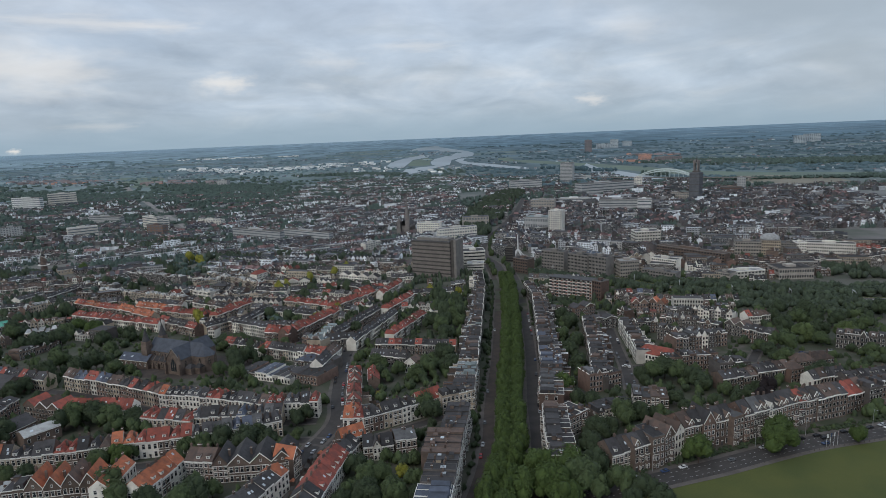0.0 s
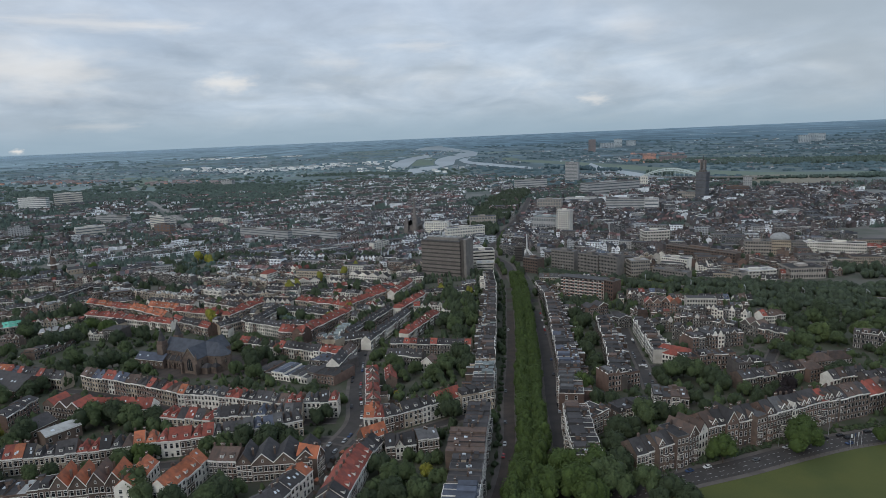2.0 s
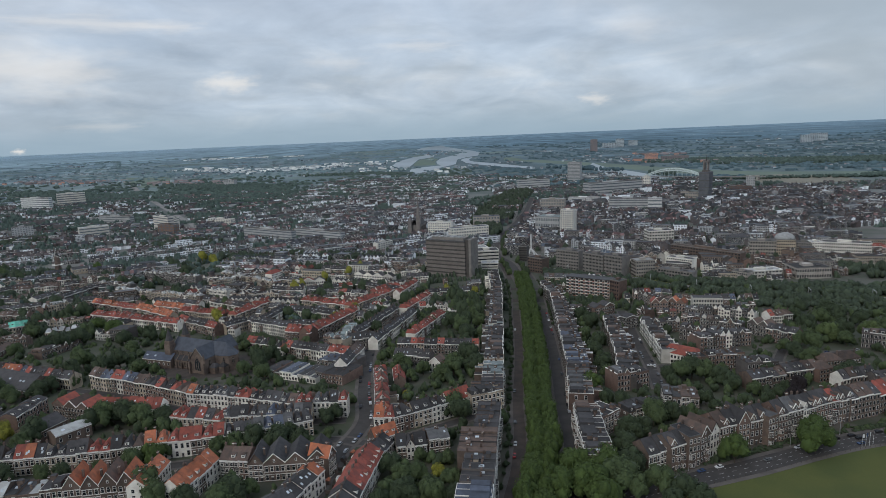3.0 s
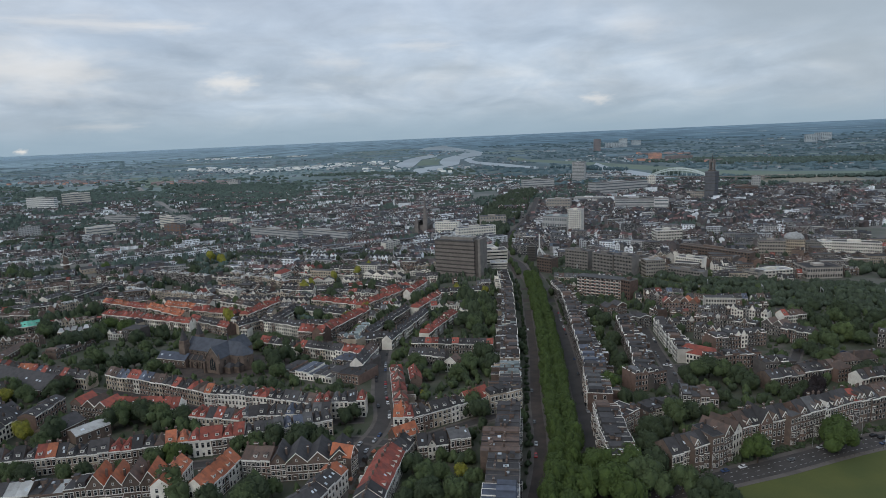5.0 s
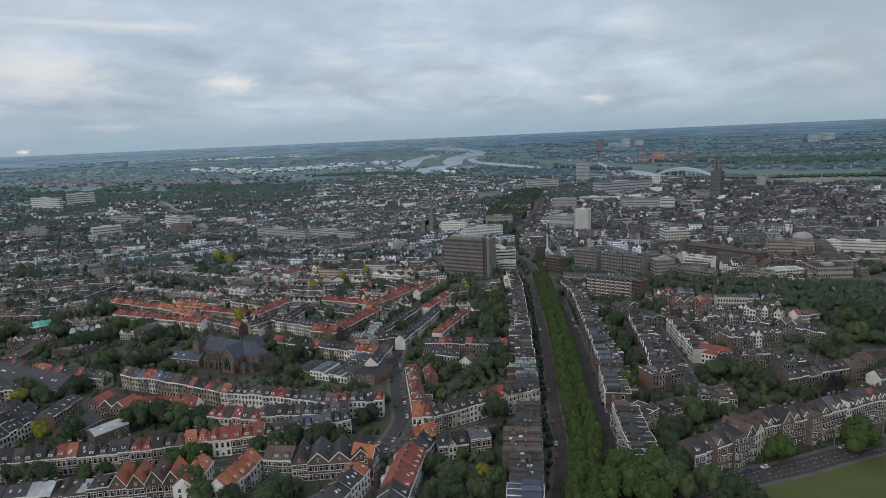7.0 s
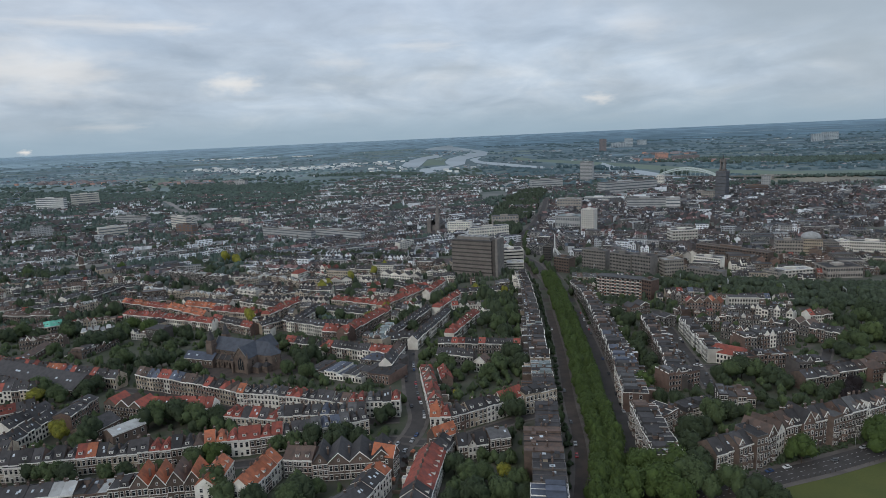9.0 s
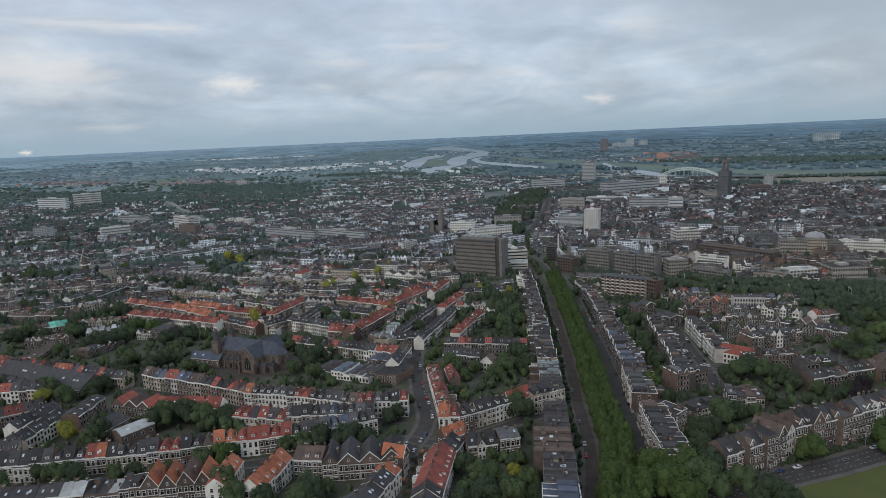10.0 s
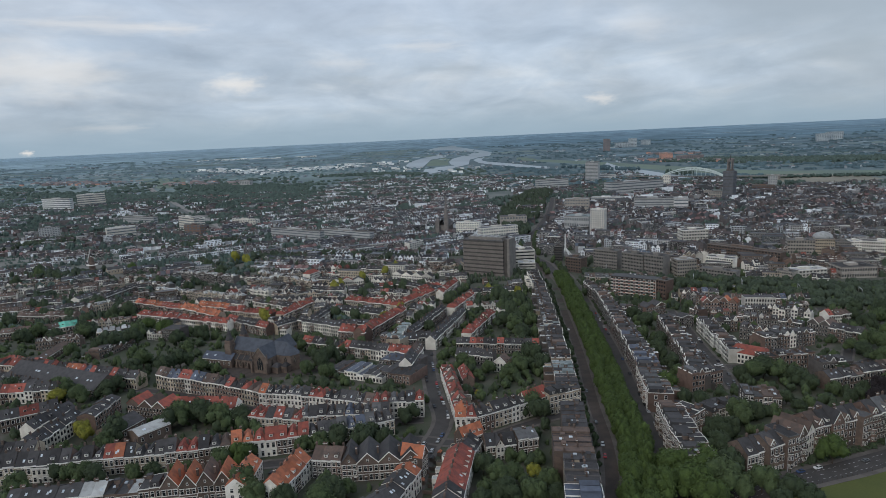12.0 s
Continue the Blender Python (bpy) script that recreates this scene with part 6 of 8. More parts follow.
row(220.8, 636.2, 248.8, 607.2, 10, 12, 0, "flat", "bdb", "brick")
row(232.1, 533.7, 260.4, 517.7, 9, 11, 0, "flat", "dgd", "grey")
row(255.6, 508.0, 268.8, 495.7, 9, 11, 0, "flat", "dg", "grey")
row(276.1, 500.5, 285.5, 483.1, 10, 11, 4, "gable", "bb", "grey")
row(279.3, 476.5, 292.4, 456.5, 11, 11, 3, "ridge", "dd", "brick")
row(304.7, 516.5, 328.7, 523.2, 10, 10, 4, "street", "rb", "white")
row(164.7, 577.8, 186.9, 586.5, 10, 12, 3, "gable", "dd", "brick")
row(141.8, 586.5, 165.9, 582.0, 9, 12, 2, "flat", "dd", "grey")
# terrace by the park
row(112.5, 271.7, 125.4, 276.3, 10, 14, 5, "ridge", "d", "brown")
row(123.6, 272.4, 134.9, 277.8, 13, 13, 4, "ridge", "d", "brown")
row(133.3, 274.8, 140.0, 277.2, 17, 14, 0, "deck", "d", "brown")
row(140.9, 278.9, 147.5, 283.1, 14, 15, 5, "gable", "b", "brown")
row(148.1, 284.3, 154.7, 288.8, 14, 15, 5, "gable", "b", "white")
row(154.7, 288.8, 161.0, 291.5, 14, 15, 5, "ridge", "b", "brick")
row(161.0, 291.5, 167.1, 293.6, 14, 14, 5, "ridge", "d", "brown")
row(165.9, 291.6, 172.9, 293.6, 15, 14, 6, "gable", "d", "brick")
row(173.7, 295.0, 185.2, 298.0, 14, 14, 5, "ridge", "dd", "brown")
row(182.7, 293.9, 189.8, 297.4, 16, 14, 2, "deck", "g", "brown")
row(190.7, 298.8, 203.4, 303.2, 15, 14, 5, "ridge", "dg", "brick")
row(203.4, 303.2, 211.8, 306.8, 15, 14, 5, "ridge", "d", "brown")
row(212.3, 307.6, 229.2, 314.3, 14, 14, 5, "ridge", "dd", "brick")
row(229.7, 315.0, 245.1, 319.8, 14, 14, 4, "ridge", "rd", "brown")
row(211.8, 366.9, 236.8, 372.4, 9, 12, 3, "ridge", "ddb", "brown")
row(239.3, 376.5, 265.4, 382.4, 9, 12, 3, "ridge", "ddb", "brown")
row(261.9, 377.1, 272.3, 380.3, 9, 10, 4, "hip", "b", "brick")
row(280.4, 401.5, 309.7, 406.6, 6, 11, 4, "hip", "bb", "brown")
row(242.3, 318.2, 263.1, 324.3, 14, 14, 4, "ridge", "dbd", "brown")
row(264.2, 325.6, 281.5, 332.4, 12, 16, 5, "ridge", "rb", "brown")
row(278.6, 327.7, 323.8, 342.8, 14, 14, 0, "deck", "ddd", "grey")
row(338.0, 447.6, 362.0, 427.6, 12, 12, 2, "rimmed", "ddd", "grey")
row(267.3, 361.9, 294.0, 369.2, 8, 10, 4, "ridge", "bdd", "brown")
row(287.4, 359.4, 330.7, 368.9, 8, 10, 3, "ridge", "ddd", "grey")
row(-295.3, 301.7, -255.7, 306.0, 10, 11, 4, "ridge", "dd", "tan")
row(-263.0, 290.4, -236.8, 290.6, 9, 12, 3, "ridge", "dd", "white")
row(-516.2, 665.5, -448.2, 659.2, 9, 12, 3, "ridge", "bb", "brown")
row(-277.1, 337.9, -271.9, 371.3, 9, 10, 4, "ridge", "dd", "white")
row(-367.4, 401.7, -306.6, 405.8, 9, 10, 4, "ridge", "drd", "tan")
row(-403.3, 483.8, -326.9, 451.7, 9, 10, 4, "street", "rdrd", "tan")
row(-393.8, 446.6, -323.9, 407.8, 9, 12, 4, "ridge", "dd", "tan")

# ---- halls, school and parish buildings ----
hall(-374.4, 451.2, -282.8, 409.5, 7, 24, 7, "ridge", "d", "brown", "large dark-roofed brick hall behind the terraces")
hall(-225.3, 331.4, -217.9, 351.1, 7, 16, 4, "ridge", "d", "brown", "dark-roofed workshop hall with a stepped gable")
hall(-210.3, 327.1, -198.2, 342.6, 7, 12, 2, "ridge", "l", "brown", "brick hall with a pale sheet roof")
hall(-231.6, 475.8, -204.5, 466.0, 7, 12, 4, "ridge", "s", "brown", "parish hall with a slate roof beside the church")
hall(-378.2, 492.7, -381.9, 541.6, 5, 10, 3, "ridge", "b", "brown", "low school wing with a brown roof")
hall(-561.1, 936.0, -526.7, 963.4, 8, 12, 3, "ridge", "g", "tan", "pale school building among trees")

# paved yard round the church
s = Shape()
for i in range(28):
    t0, t1 = 2 * math.pi * i / 28, 2 * math.pi * (i + 1) / 28
    s.poly([(-169, 469, terrain(-169, 469) + 0.9), (-169 + 47 * math.cos(t0), 469 + 30 * math.sin(t0), terrain(0, 469 + 30 * math.sin(t0)) + 0.12), (-169 + 47 * math.cos(t1), 469 + 30 * math.sin(t1), terrain(0, 469 + 30 * math.sin(t1)) + 0.12)], "brick_paving")
tagged(new("churchyard", s.mesh("churchyard")), "brown paved yard round a large church", "churchyard", kind="structure")

# ---- landmark buildings ----
big_church(-176, 470, -0.42)
office_block(21.6, 828.3, -0.532, 60.9, 24, 48.5)
balcony_flats(181.4, 674.0, -0.603, 51.0, 14, 22.0)
block(205.9, 654.5, -0.971, 12.2, 14, 21.9, "wall_brick", "roof_g", 5, 3, "red-brown brick end block of a balcony apartment house", "apartment block")
block(191.8, 834.3, -0.731, 35.3, 16, 26.4, "concrete", "roof_g", 6, 9, "beige office block with a grid of deep windows", "office block")
block(218.6, 798.8, -0.876, 32.2, 16, 27.2, "concrete", "roof_g", 6, 9, "beige office block with a grid of deep windows", "office block")
block(239.1, 776.0, -0.867, 26.9, 18, 28.2, "concrete", "roof_d", 6, 8, "grey concrete office block with bands of glass", "office block")
block(144.7, 823.1, -0.797, 24.6, 16, 20.2, "wall_brown", "roof_d", 5, 4, "brown brick corner block with small windows", "apartment block")
block(86.1, 892.2, 0.056, 32.4, 26, 20.0, "wall_white", "roof_g", 4, 5, "white parking deck with open storeys", "parking deck", ribbon_windows=True)
block(250.2, 1112.7, -0.515, 24.6, 20, 47.8, "wall_white", "roof_l", 12, 4, "slim white residential tower", "tower block")
block(220.8, 1150.8, -0.540, 48.6, 40, 31.5, "pale_concrete", "roof_t", 3, 9, "grey theatre with white pillars along its front", "theatre")
block(291.8, 1478.8, -0.330, 57.4, 30, 29.3, "stone", "roof_l", 4, 6, "ochre office block with white lower storeys", "office block")
block(394.9, 1592.2, -0.361, 79.8, 30, 18.0, "roof_w", "roof_l", 3, 8, "low white office block with long window bands", "office block", ribbon_windows=True)
block(534.7, 2334.2, -0.517, 48.3, 24, 75.0, "pale_concrete", "roof_g", 14, 6, "tall pale grey apartment tower", "tower block", ribbon_windows=True)
block(460.0, 1421.2, -0.330, 87.3, 45, 29.5, "pale_concrete", "roof_g", 5, 10, "long dark glazed town office", "office block", ribbon_windows=True)
block(508.9, 1382.8, -0.326, 30.3, 40, 31.3, "roof_w", "roof_l", 4, 4, "stepped white building with terraces", "office block", ribbon_windows=True)
block(376.8, 978.5, 0.022, 41.0, 24, 25.0, "wall_white", "roof_g", 5, 6, "white gridded office block with a set back top", "office block")
block(490.3, 878.4, -0.332, 35.5, 18, 20.3, "stone", "roof_g", 4, 7, "ochre stone-fronted building with tall windows", "building")
dome_block(520.6, 871.9, -0.389, 24.5, 26, 21.8)
block(544.1, 866.8, -0.427, 19.8, 20, 17.6, "concrete", "roof_g", 5, 6, "grey glazed office block", "office block")
block(559.5, 861.3, -0.214, 13.2, 18, 18.7, "wall_white", "roof_l", 5, 3, "white modern office block with dark window bands", "office block")
block(594.7, 849.6, -0.492, 59.7, 18, 18.5, "wall_white", "roof_d", 4, 15, "long white stucco row with many windows", "town building")
block(470.2, 721.5, -0.041, 41.7, 30, 13.5, "stone", "roof_d", 2, 9, "pale stone building with tall columns and a dark flat roof", "museum")
block(334.5, 797.9, -0.819, 35.6, 14, 17.3, "wall_white", "roof_g", 4, 8, "white office wing with even windows", "office block")
block(279.1, 766.5, 0.084, 25.0, 18, 22.4, "stone", "roof_l", 5, 5, "beige curved-front office block", "office block")
block(307.9, 744.0, -0.826, 45.0, 14, 12.6, "concrete", "roof_g", 3, 8, "low grey office wing", "office block")
block(393.4, 856.2, -0.945, 106.6, 14, 17.0, "wall_brown", "roof_b", 4, 16, "long brown brick block with rows of windows", "apartment block")
block(376.0, 716.9, -0.951, 19.3, 14, 13.5, "stone", "roof_g", 3, 5, "sand-coloured low block with square windows", "building")
block(410.6, 723.4, 0.097, 45.5, 16, 12.3, "wall_white", "roof_l", 3, 7, "pale low block with a stepped front", "building")
block(14.6, 1197.9, -0.258, 46.3, 18, 22.6, "wall_white", "roof_l", 5, 7, "white gridded apartment block", "apartment block")
block(71.7, 1122.3, 0.285, 74.0, 18, 22.3, "wall_white", "roof_s", 4, 10, "curved row of white-fronted apartments with slate roofs", "apartment block")
block(113.4, 1254.8, 0.017, 54.2, 20, 23.7, "stone", "roof_s", 3, 6, "sandstone villa-like museum with a slate roof", "museum")
block(-1358.1, 2083.9, -0.194, 110.4, 16, 40.3, "roof_w", "roof_g", 6, 8, "white slab of flats with window bands", "apartment block", ribbon_windows=True)
block(-1284.3, 2169.9, 0.539, 87.1, 18, 45.1, "wall_white", "roof_g", 6, 8, "pale slab of flats with balconies", "apartment block", ribbon_windows=True)
block(-748.5, 1342.2, 0.637, 58.2, 18, 24.1, "wall_white", "roof_l", 4, 7, "pale stepped apartment block", "apartment block", ribbon_windows=True)
block(-841.5, 1604.6, -0.460, 120.4, 14, 18.2, "pale_concrete", "roof_g", 3, 9, "grey row of low flats", "apartment block", ribbon_windows=True)
block(-627.2, 1400.2, -0.726, 74.0, 14, 34.4, "wall_white", "roof_g", 6, 4, "white flats beside a red wall", "apartment block", ribbon_windows=True)
block(-586.4, 1331.8, -0.536, 54.2, 14, 23.9, "wall_brick", "roof_g", 4, 3, "small red brick block beside flats", "building")
block(-592.5, 1399.1, 0.827, 18.8, 14, 30.4, "wall_white", "roof_g", 6, 3, "white flats beside a red wall", "apartment block", ribbon_windows=True)
block(-333.2, 1217.1, -0.619, 146.1, 12, 20.7, "pale_concrete", "roof_g", 4, 14, "long sand-coloured apartment row", "apartment block", ribbon_windows=True)
block(-224.8, 1176.8, -0.644, 130.8, 12, 20.0, "pale_concrete", "roof_g", 4, 14, "long sand-coloured apartment row", "apartment block", ribbon_windows=True)
block(-958.9, 1419.5, 0.616, 42.3, 14, 21.5, "pale_concrete", "roof_g", 5, 5, "sand-coloured flats among trees", "apartment block")
block(-517.2, 1469.3, -0.519, 78.3, 14, 15.3, "wall_white", "roof_g", 4, 6, "pale low block of flats among trees", "apartment block")
block(-79.8, 1040.8, 0.874, 35.4, 12, 14.7, "wall_white", "roof_g", 4, 4, "white corner building with dark bands", "building")
block(-968.7, 2891.4, -0.476, 65.0, 20, 30.0, "pale_concrete", "roof_g", 5, 4, "sand-coloured block of suburban flats", "apartment block")
block(350.2, 2125.5, 0.147, 112.3, 25, 31.1, "pale_concrete", "roof_g", 4, 8, "long sand-coloured building near the river", "building", ribbon_windows=True)
block(559.3, 1856.2, 0.301, 183.3, 40, 34.2, "pale_concrete", "roof_g", 4, 12, "large grey civic building complex", "building", ribbon_windows=True)
block(708.2, 2027.7, -0.475, 23.4, 16, 34.5, "wall_white", "roof_g", 7, 3, "white tower block by the river", "tower block")
block(966.2, 1851.5, -0.465, 24.5, 16, 35.0, "pale_concrete", "roof_g", 7, 3, "tan tower block by the river", "tower block")
block(879.2, 1736.5, -0.433, 57.7, 20, 18.0, "wall_brick", "roof_g", 3, 8, "long red brick block of flats", "building")
block(588.8, 2395.6, -0.013, 110.5, 14, 20.4, "roof_w", "roof_g", 3, 8, "white flats below a tower", "apartment block", ribbon_windows=True)
block(689.5, 1658.8, -0.622, 66.1, 14, 14.9, "stone", "roof_b", 2, 9, "pale stone church nave with rows of windows", "church nave")
cathedral_tower(714.9, 1602.0, -0.763, 37.8, 20, 103.6)
spired_church(-36.9, 1211.4, -0.259, 36.7, 40, 38.9)
windmill(-610.8, 982.0, -0.189, 29.8, 10, 35.2)
monument(158, 943)
block(139.0, 902.0, -0.35, 12, 16, 22, "dark_panel", "roof_d", 6, 5, "narrow dark glazed corner building", "office block")
block(84.0, 845.0, -0.1, 24, 18, 11, "wall_white", "roof_l", 3, 6, "low white office wing with a stepped roof", "office block", ribbon_windows=True)
block(68.0, 935.0, 0.2, 44, 22, 17, "wall_white", "roof_l", 4, 9, "white shopping block with a flat pale roof", "shops", ribbon_windows=True)
for q in smooth(BOULEVARD, 13)[1:-14]:
    for side in (-11.5, 11.5):
        if q.y < 1200 and rng.random() < 0.5 and not in_house(q.x + side, q.y, 2) and math.hypot(q.x + side - 158, q.y - 943) > 20:
            tree(q.x + side, q.y, rng.uniform(3.2, 5.2), rng.uniform(9, 13), rng.choice(("dark", "green", "dark")), "boulevard trees")
arch_bridge(791, 2307, 977, 2196)

# ---- trees ----
tree(-196.5, 354.6, 9.0, 18.1, "green")
tree(-184.9, 356.0, 9.0, 18.1, "dark")
tree(-171.2, 348.7, 9.0, 18.1, "green")
tree(-158.2, 350.8, 6.9, 14.1, "dark")
tree(-200.7, 349.2, 7.6, 15.4, "dark")
tree(-151.7, 297.5, 6.1, 12.5, "green")
tree(-143.5, 303.0, 6.8, 13.9, "lime")
tree(-140.4, 310.4, 5.6, 11.7, "green")
tree(-183.9, 288.5, 5.3, 11.2, "dark")
tree(-193.2, 287.0, 5.3, 11.1, "green")
tree(-213.0, 286.3, 5.9, 12.2, "dark")
tree(-173.3, 287.6, 4.7, 10.0, "green")
tree(-167.3, 292.9, 4.2, 9.0, "green")
tree(-227.2, 290.2, 5.4, 11.2, "green")
tree(-58.1, 343.3, 5.4, 11.3, "dark")
tree(-53.7, 348.8, 5.5, 11.4, "dark")
tree(-53.1, 323.4, 3.9, 8.4, "green")
tree(-92.2, 316.3, 7.6, 15.5, "dark")
tree(-102.2, 312.4, 6.3, 13.0, "green")
tree(-111.2, 311.2, 5.7, 11.7, "green")
tree(-78.9, 313.0, 7.6, 15.4, "dark")
tree(-66.6, 314.0, 6.3, 13.0, "dark")
tree(-74.8, 323.9, 5.8, 12.1, "dark")
tree(-111.2, 301.5, 3.7, 8.0, "green")
tree(-130.6, 268.6, 8.5, 17.1, "green")
tree(-121.5, 259.3, 7.2, 14.6, "green")
tree(-109.3, 258.4, 6.6, 13.5, "dark")
tree(-87.6, 260.6, 7.7, 15.7, "dark")
tree(-91.2, 254.9, 7.1, 14.4, "green")
tree(-81.0, 265.9, 5.0, 10.6, "green")
tree(17.3, 352.8, 8.3, 16.8, "green")
tree(23.6, 343.5, 6.8, 13.9, "dark")
tree(11.8, 347.2, 5.5, 11.4, "dark")
tree(-14.6, 281.7, 6.4, 13.2, "dark")
tree(-8.3, 270.4, 6.2, 12.8, "green")
tree(-0.0, 272.4, 5.7, 11.8, "green")
tree(9.7, 274.2, 4.6, 9.7, "yellow")
tree(16.0, 266.0, 5.6, 11.6, "green")
tree(-5.6, 255.5, 7.1, 14.5, "dark")
tree(7.3, 254.6, 6.5, 13.4, "green")
tree(17.6, 253.8, 4.9, 10.3, "dark")
tree(-14.9, 260.9, 5.0, 10.5, "green")
tree(25.1, 275.7, 4.0, 8.6, "dark")
tree(0.4, 292.0, 4.2, 9.0, "green")
tree(14.8, 287.9, 3.6, 7.8, "green")
tree(-17.2, 251.8, 5.4, 11.2, "dark")
tree(-139.2, 443.2, 5.9, 12.1, "green")
tree(-131.9, 456.3, 8.6, 17.3, "dark")
tree(-127.2, 473.9, 8.0, 16.2, "dark")
tree(-120.8, 430.2, 6.5, 13.4, "green")
tree(-264.2, 559.7, 8.3, 16.7, "dark")
tree(-248.6, 337.9, 6.7, 13.7, "yellow")
tree(-227.5, 333.7, 8.6, 17.4, "dark")
tree(-228.7, 325.0, 5.8, 12.1, "green")
tree(-307.2, 413.8, 7.9, 16.0, "green")
tree(-301.4, 396.8, 6.9, 14.0, "yellow")
tree(-274.5, 410.0, 7.1, 14.4, "dark")
tree(-288.3, 400.6, 6.9, 14.2, "green")
tree(-273.3, 421.5, 6.4, 13.2, "dark")
tree(-261.4, 429.8, 5.7, 11.9, "green")
tree(-280.6, 476.4, 9.0, 18.1, "green")
tree(-277.3, 454.1, 7.7, 15.6, "dark")
tree(-336.1, 535.1, 9.0, 18.1, "dark")
tree(-328.1, 553.3, 9.0, 18.1, "dark")
tree(-344.1, 527.1, 9.0, 18.1, "dark")
tree(-335.3, 597.2, 9.0, 18.1, "lime")
tree(-310.5, 582.0, 9.0, 18.1, "lime")
tree(-337.3, 579.8, 9.0, 18.1, "green")
tree(-282.0, 546.2, 8.1, 16.3, "dark")
tree(-224.3, 454.2, 6.9, 14.0, "green")
tree(-248.4, 472.0, 8.9, 17.8, "dark")
tree(-255.1, 458.3, 8.6, 17.4, "dark")
tree(-259.2, 514.6, 6.7, 13.7, "green")
tree(-399.7, 596.3, 9.0, 18.1, "dark")
tree(-419.0, 634.6, 9.0, 18.1, "dark")
tree(-454.4, 665.7, 8.5, 17.1, "dark")
tree(-486.8, 671.1, 9.0, 18.1, "dark")
tree(-443.8, 592.3, 9.0, 18.1, "green")
tree(-368.5, 521.6, 6.8, 13.9, "green")
tree(-451.4, 719.7, 9.0, 18.1, "dark")
tree(-409.8, 671.3, 9.0, 18.1, "dark")
tree(-400.3, 683.2, 9.0, 18.1, "dark")
tree(-518.2, 716.9, 9.0, 18.1, "dark")
tree(33.2, 611.9, 9.0, 18.1, "dark")
tree(33.5, 691.7, 9.0, 18.1, "dark")
tree(31.9, 547.5, 9.0, 18.1, "green")
tree(23.0, 560.1, 9.0, 18.1, "dark")
tree(34.9, 516.2, 7.7, 15.6, "dark")
tree(19.3, 719.4, 7.2, 14.6, "yellow")
tree(54.6, 706.4, 6.4, 13.2, "yellow")
tree(53.0, 603.1, 7.7, 15.7, "dark")
tree(34.2, 448.4, 9.0, 18.1, "dark")
tree(21.6, 422.4, 8.8, 17.8, "green")
tree(12.9, 410.9, 7.1, 14.4, "green")
tree(4.6, 502.0, 4.7, 9.9, "dark")
tree(38.6, 426.7, 7.3, 14.9, "dark")
tree(3.1, 563.5, 6.2, 12.8, "green")
tree(32.8, 488.8, 6.4, 13.1, "dark")
tree(-55.7, 585.3, 8.6, 17.3, "dark")
tree(-47.5, 550.0, 7.1, 14.5, "dark")
tree(-81.8, 640.8, 6.4, 13.2, "yellow")
tree(-94.3, 599.2, 6.6, 13.5, "yellow")
tree(-244.6, 739.9, 6.7, 13.7, "yellow")
tree(-176.6, 768.4, 8.3, 16.8, "yellow")
tree(-169.2, 786.4, 7.1, 14.5, "yellow")
tree(-145.0, 822.0, 7.4, 15.0, "yellow")
tree(-117.6, 852.9, 6.9, 14.1, "yellow")
tree(-105.3, 889.5, 7.2, 14.6, "yellow")
tree(-147.4, 525.5, 6.8, 14.0, "green")
tree(-128.9, 500.7, 7.5, 15.2, "dark")
tree(-116.6, 488.6, 5.5, 11.4, "green")
tree(-157.8, 508.6, 5.7, 11.8, "green")
tree(-224.6, 626.7, 8.0, 16.2, "yellow")
tree(-102.6, 732.8, 9.0, 18.1, "dark")
tree(-124.2, 736.7, 9.0, 18.1, "dark")
tree(-83.5, 751.5, 9.0, 18.1, "dark")
tree(-132.4, 722.7, 7.8, 15.9, "dark")
tree(-27.4, 673.1, 8.6, 17.3, "dark")
tree(-233.2, 681.8, 8.7, 17.5, "green")
tree(-148.7, 623.7, 8.0, 16.2, "dark")
tree(-125.1, 609.5, 7.8, 15.8, "dark")
tree(-113.8, 595.3, 6.5, 13.4, "green")
tree(-386.1, 1014.2, 9.0, 18.1, "yellow")
tree(-353.2, 974.0, 9.0, 18.1, "yellow")
tree(-529.9, 951.8, 8.5, 17.2, "lime")
tree(-668.0, 936.7, 9.0, 18.1, "green")
tree(-623.3, 908.9, 9.0, 18.1, "dark")
tree(-407.5, 949.2, 9.0, 18.1, "dark")
tree(-370.8, 900.8, 9.0, 18.1, "dark")
tree(-434.5, 839.3, 9.0, 18.1, "dark")
tree(-321.9, 756.5, 9.0, 18.1, "dark")
tree(-375.8, 796.7, 9.0, 18.1, "dark")
tree(-20.3, 441.4, 6.7, 13.7, "green")
tree(-15.5, 420.7, 5.6, 11.7, "dark")
tree(-25.8, 472.2, 4.4, 9.4, "green")
tree(-10.9, 379.9, 2.9, 6.6, "yellow")
tree(-1.1, 425.3, 5.7, 11.8, "green")
tree(-9.3, 413.6, 4.7, 10.0, "green")
tree(-13.8, 440.5, 5.0, 10.5, "green")
tree(77.2, 267.9, 9.0, 18.1, "lime")
tree(89.7, 269.0, 9.0, 18.1, "lime")
tree(93.9, 257.6, 8.8, 17.7, "green")
tree(79.4, 253.0, 9.0, 18.1, "lime")
tree(67.0, 254.9, 8.2, 16.5, "lime")
tree(84.3, 244.6, 7.9, 16.1, "lime")
tree(75.6, 277.1, 6.9, 14.1, "lime")
tree(110.0, 371.3, 8.7, 17.5, "lime")
tree(101.6, 367.2, 5.7, 11.9, "green")
tree(185.0, 395.4, 9.0, 18.1, "dark")
tree(175.2, 390.7, 8.3, 16.7, "green")
tree(191.5, 388.7, 8.2, 16.7, "green")
tree(167.9, 391.6, 6.0, 12.5, "dark")
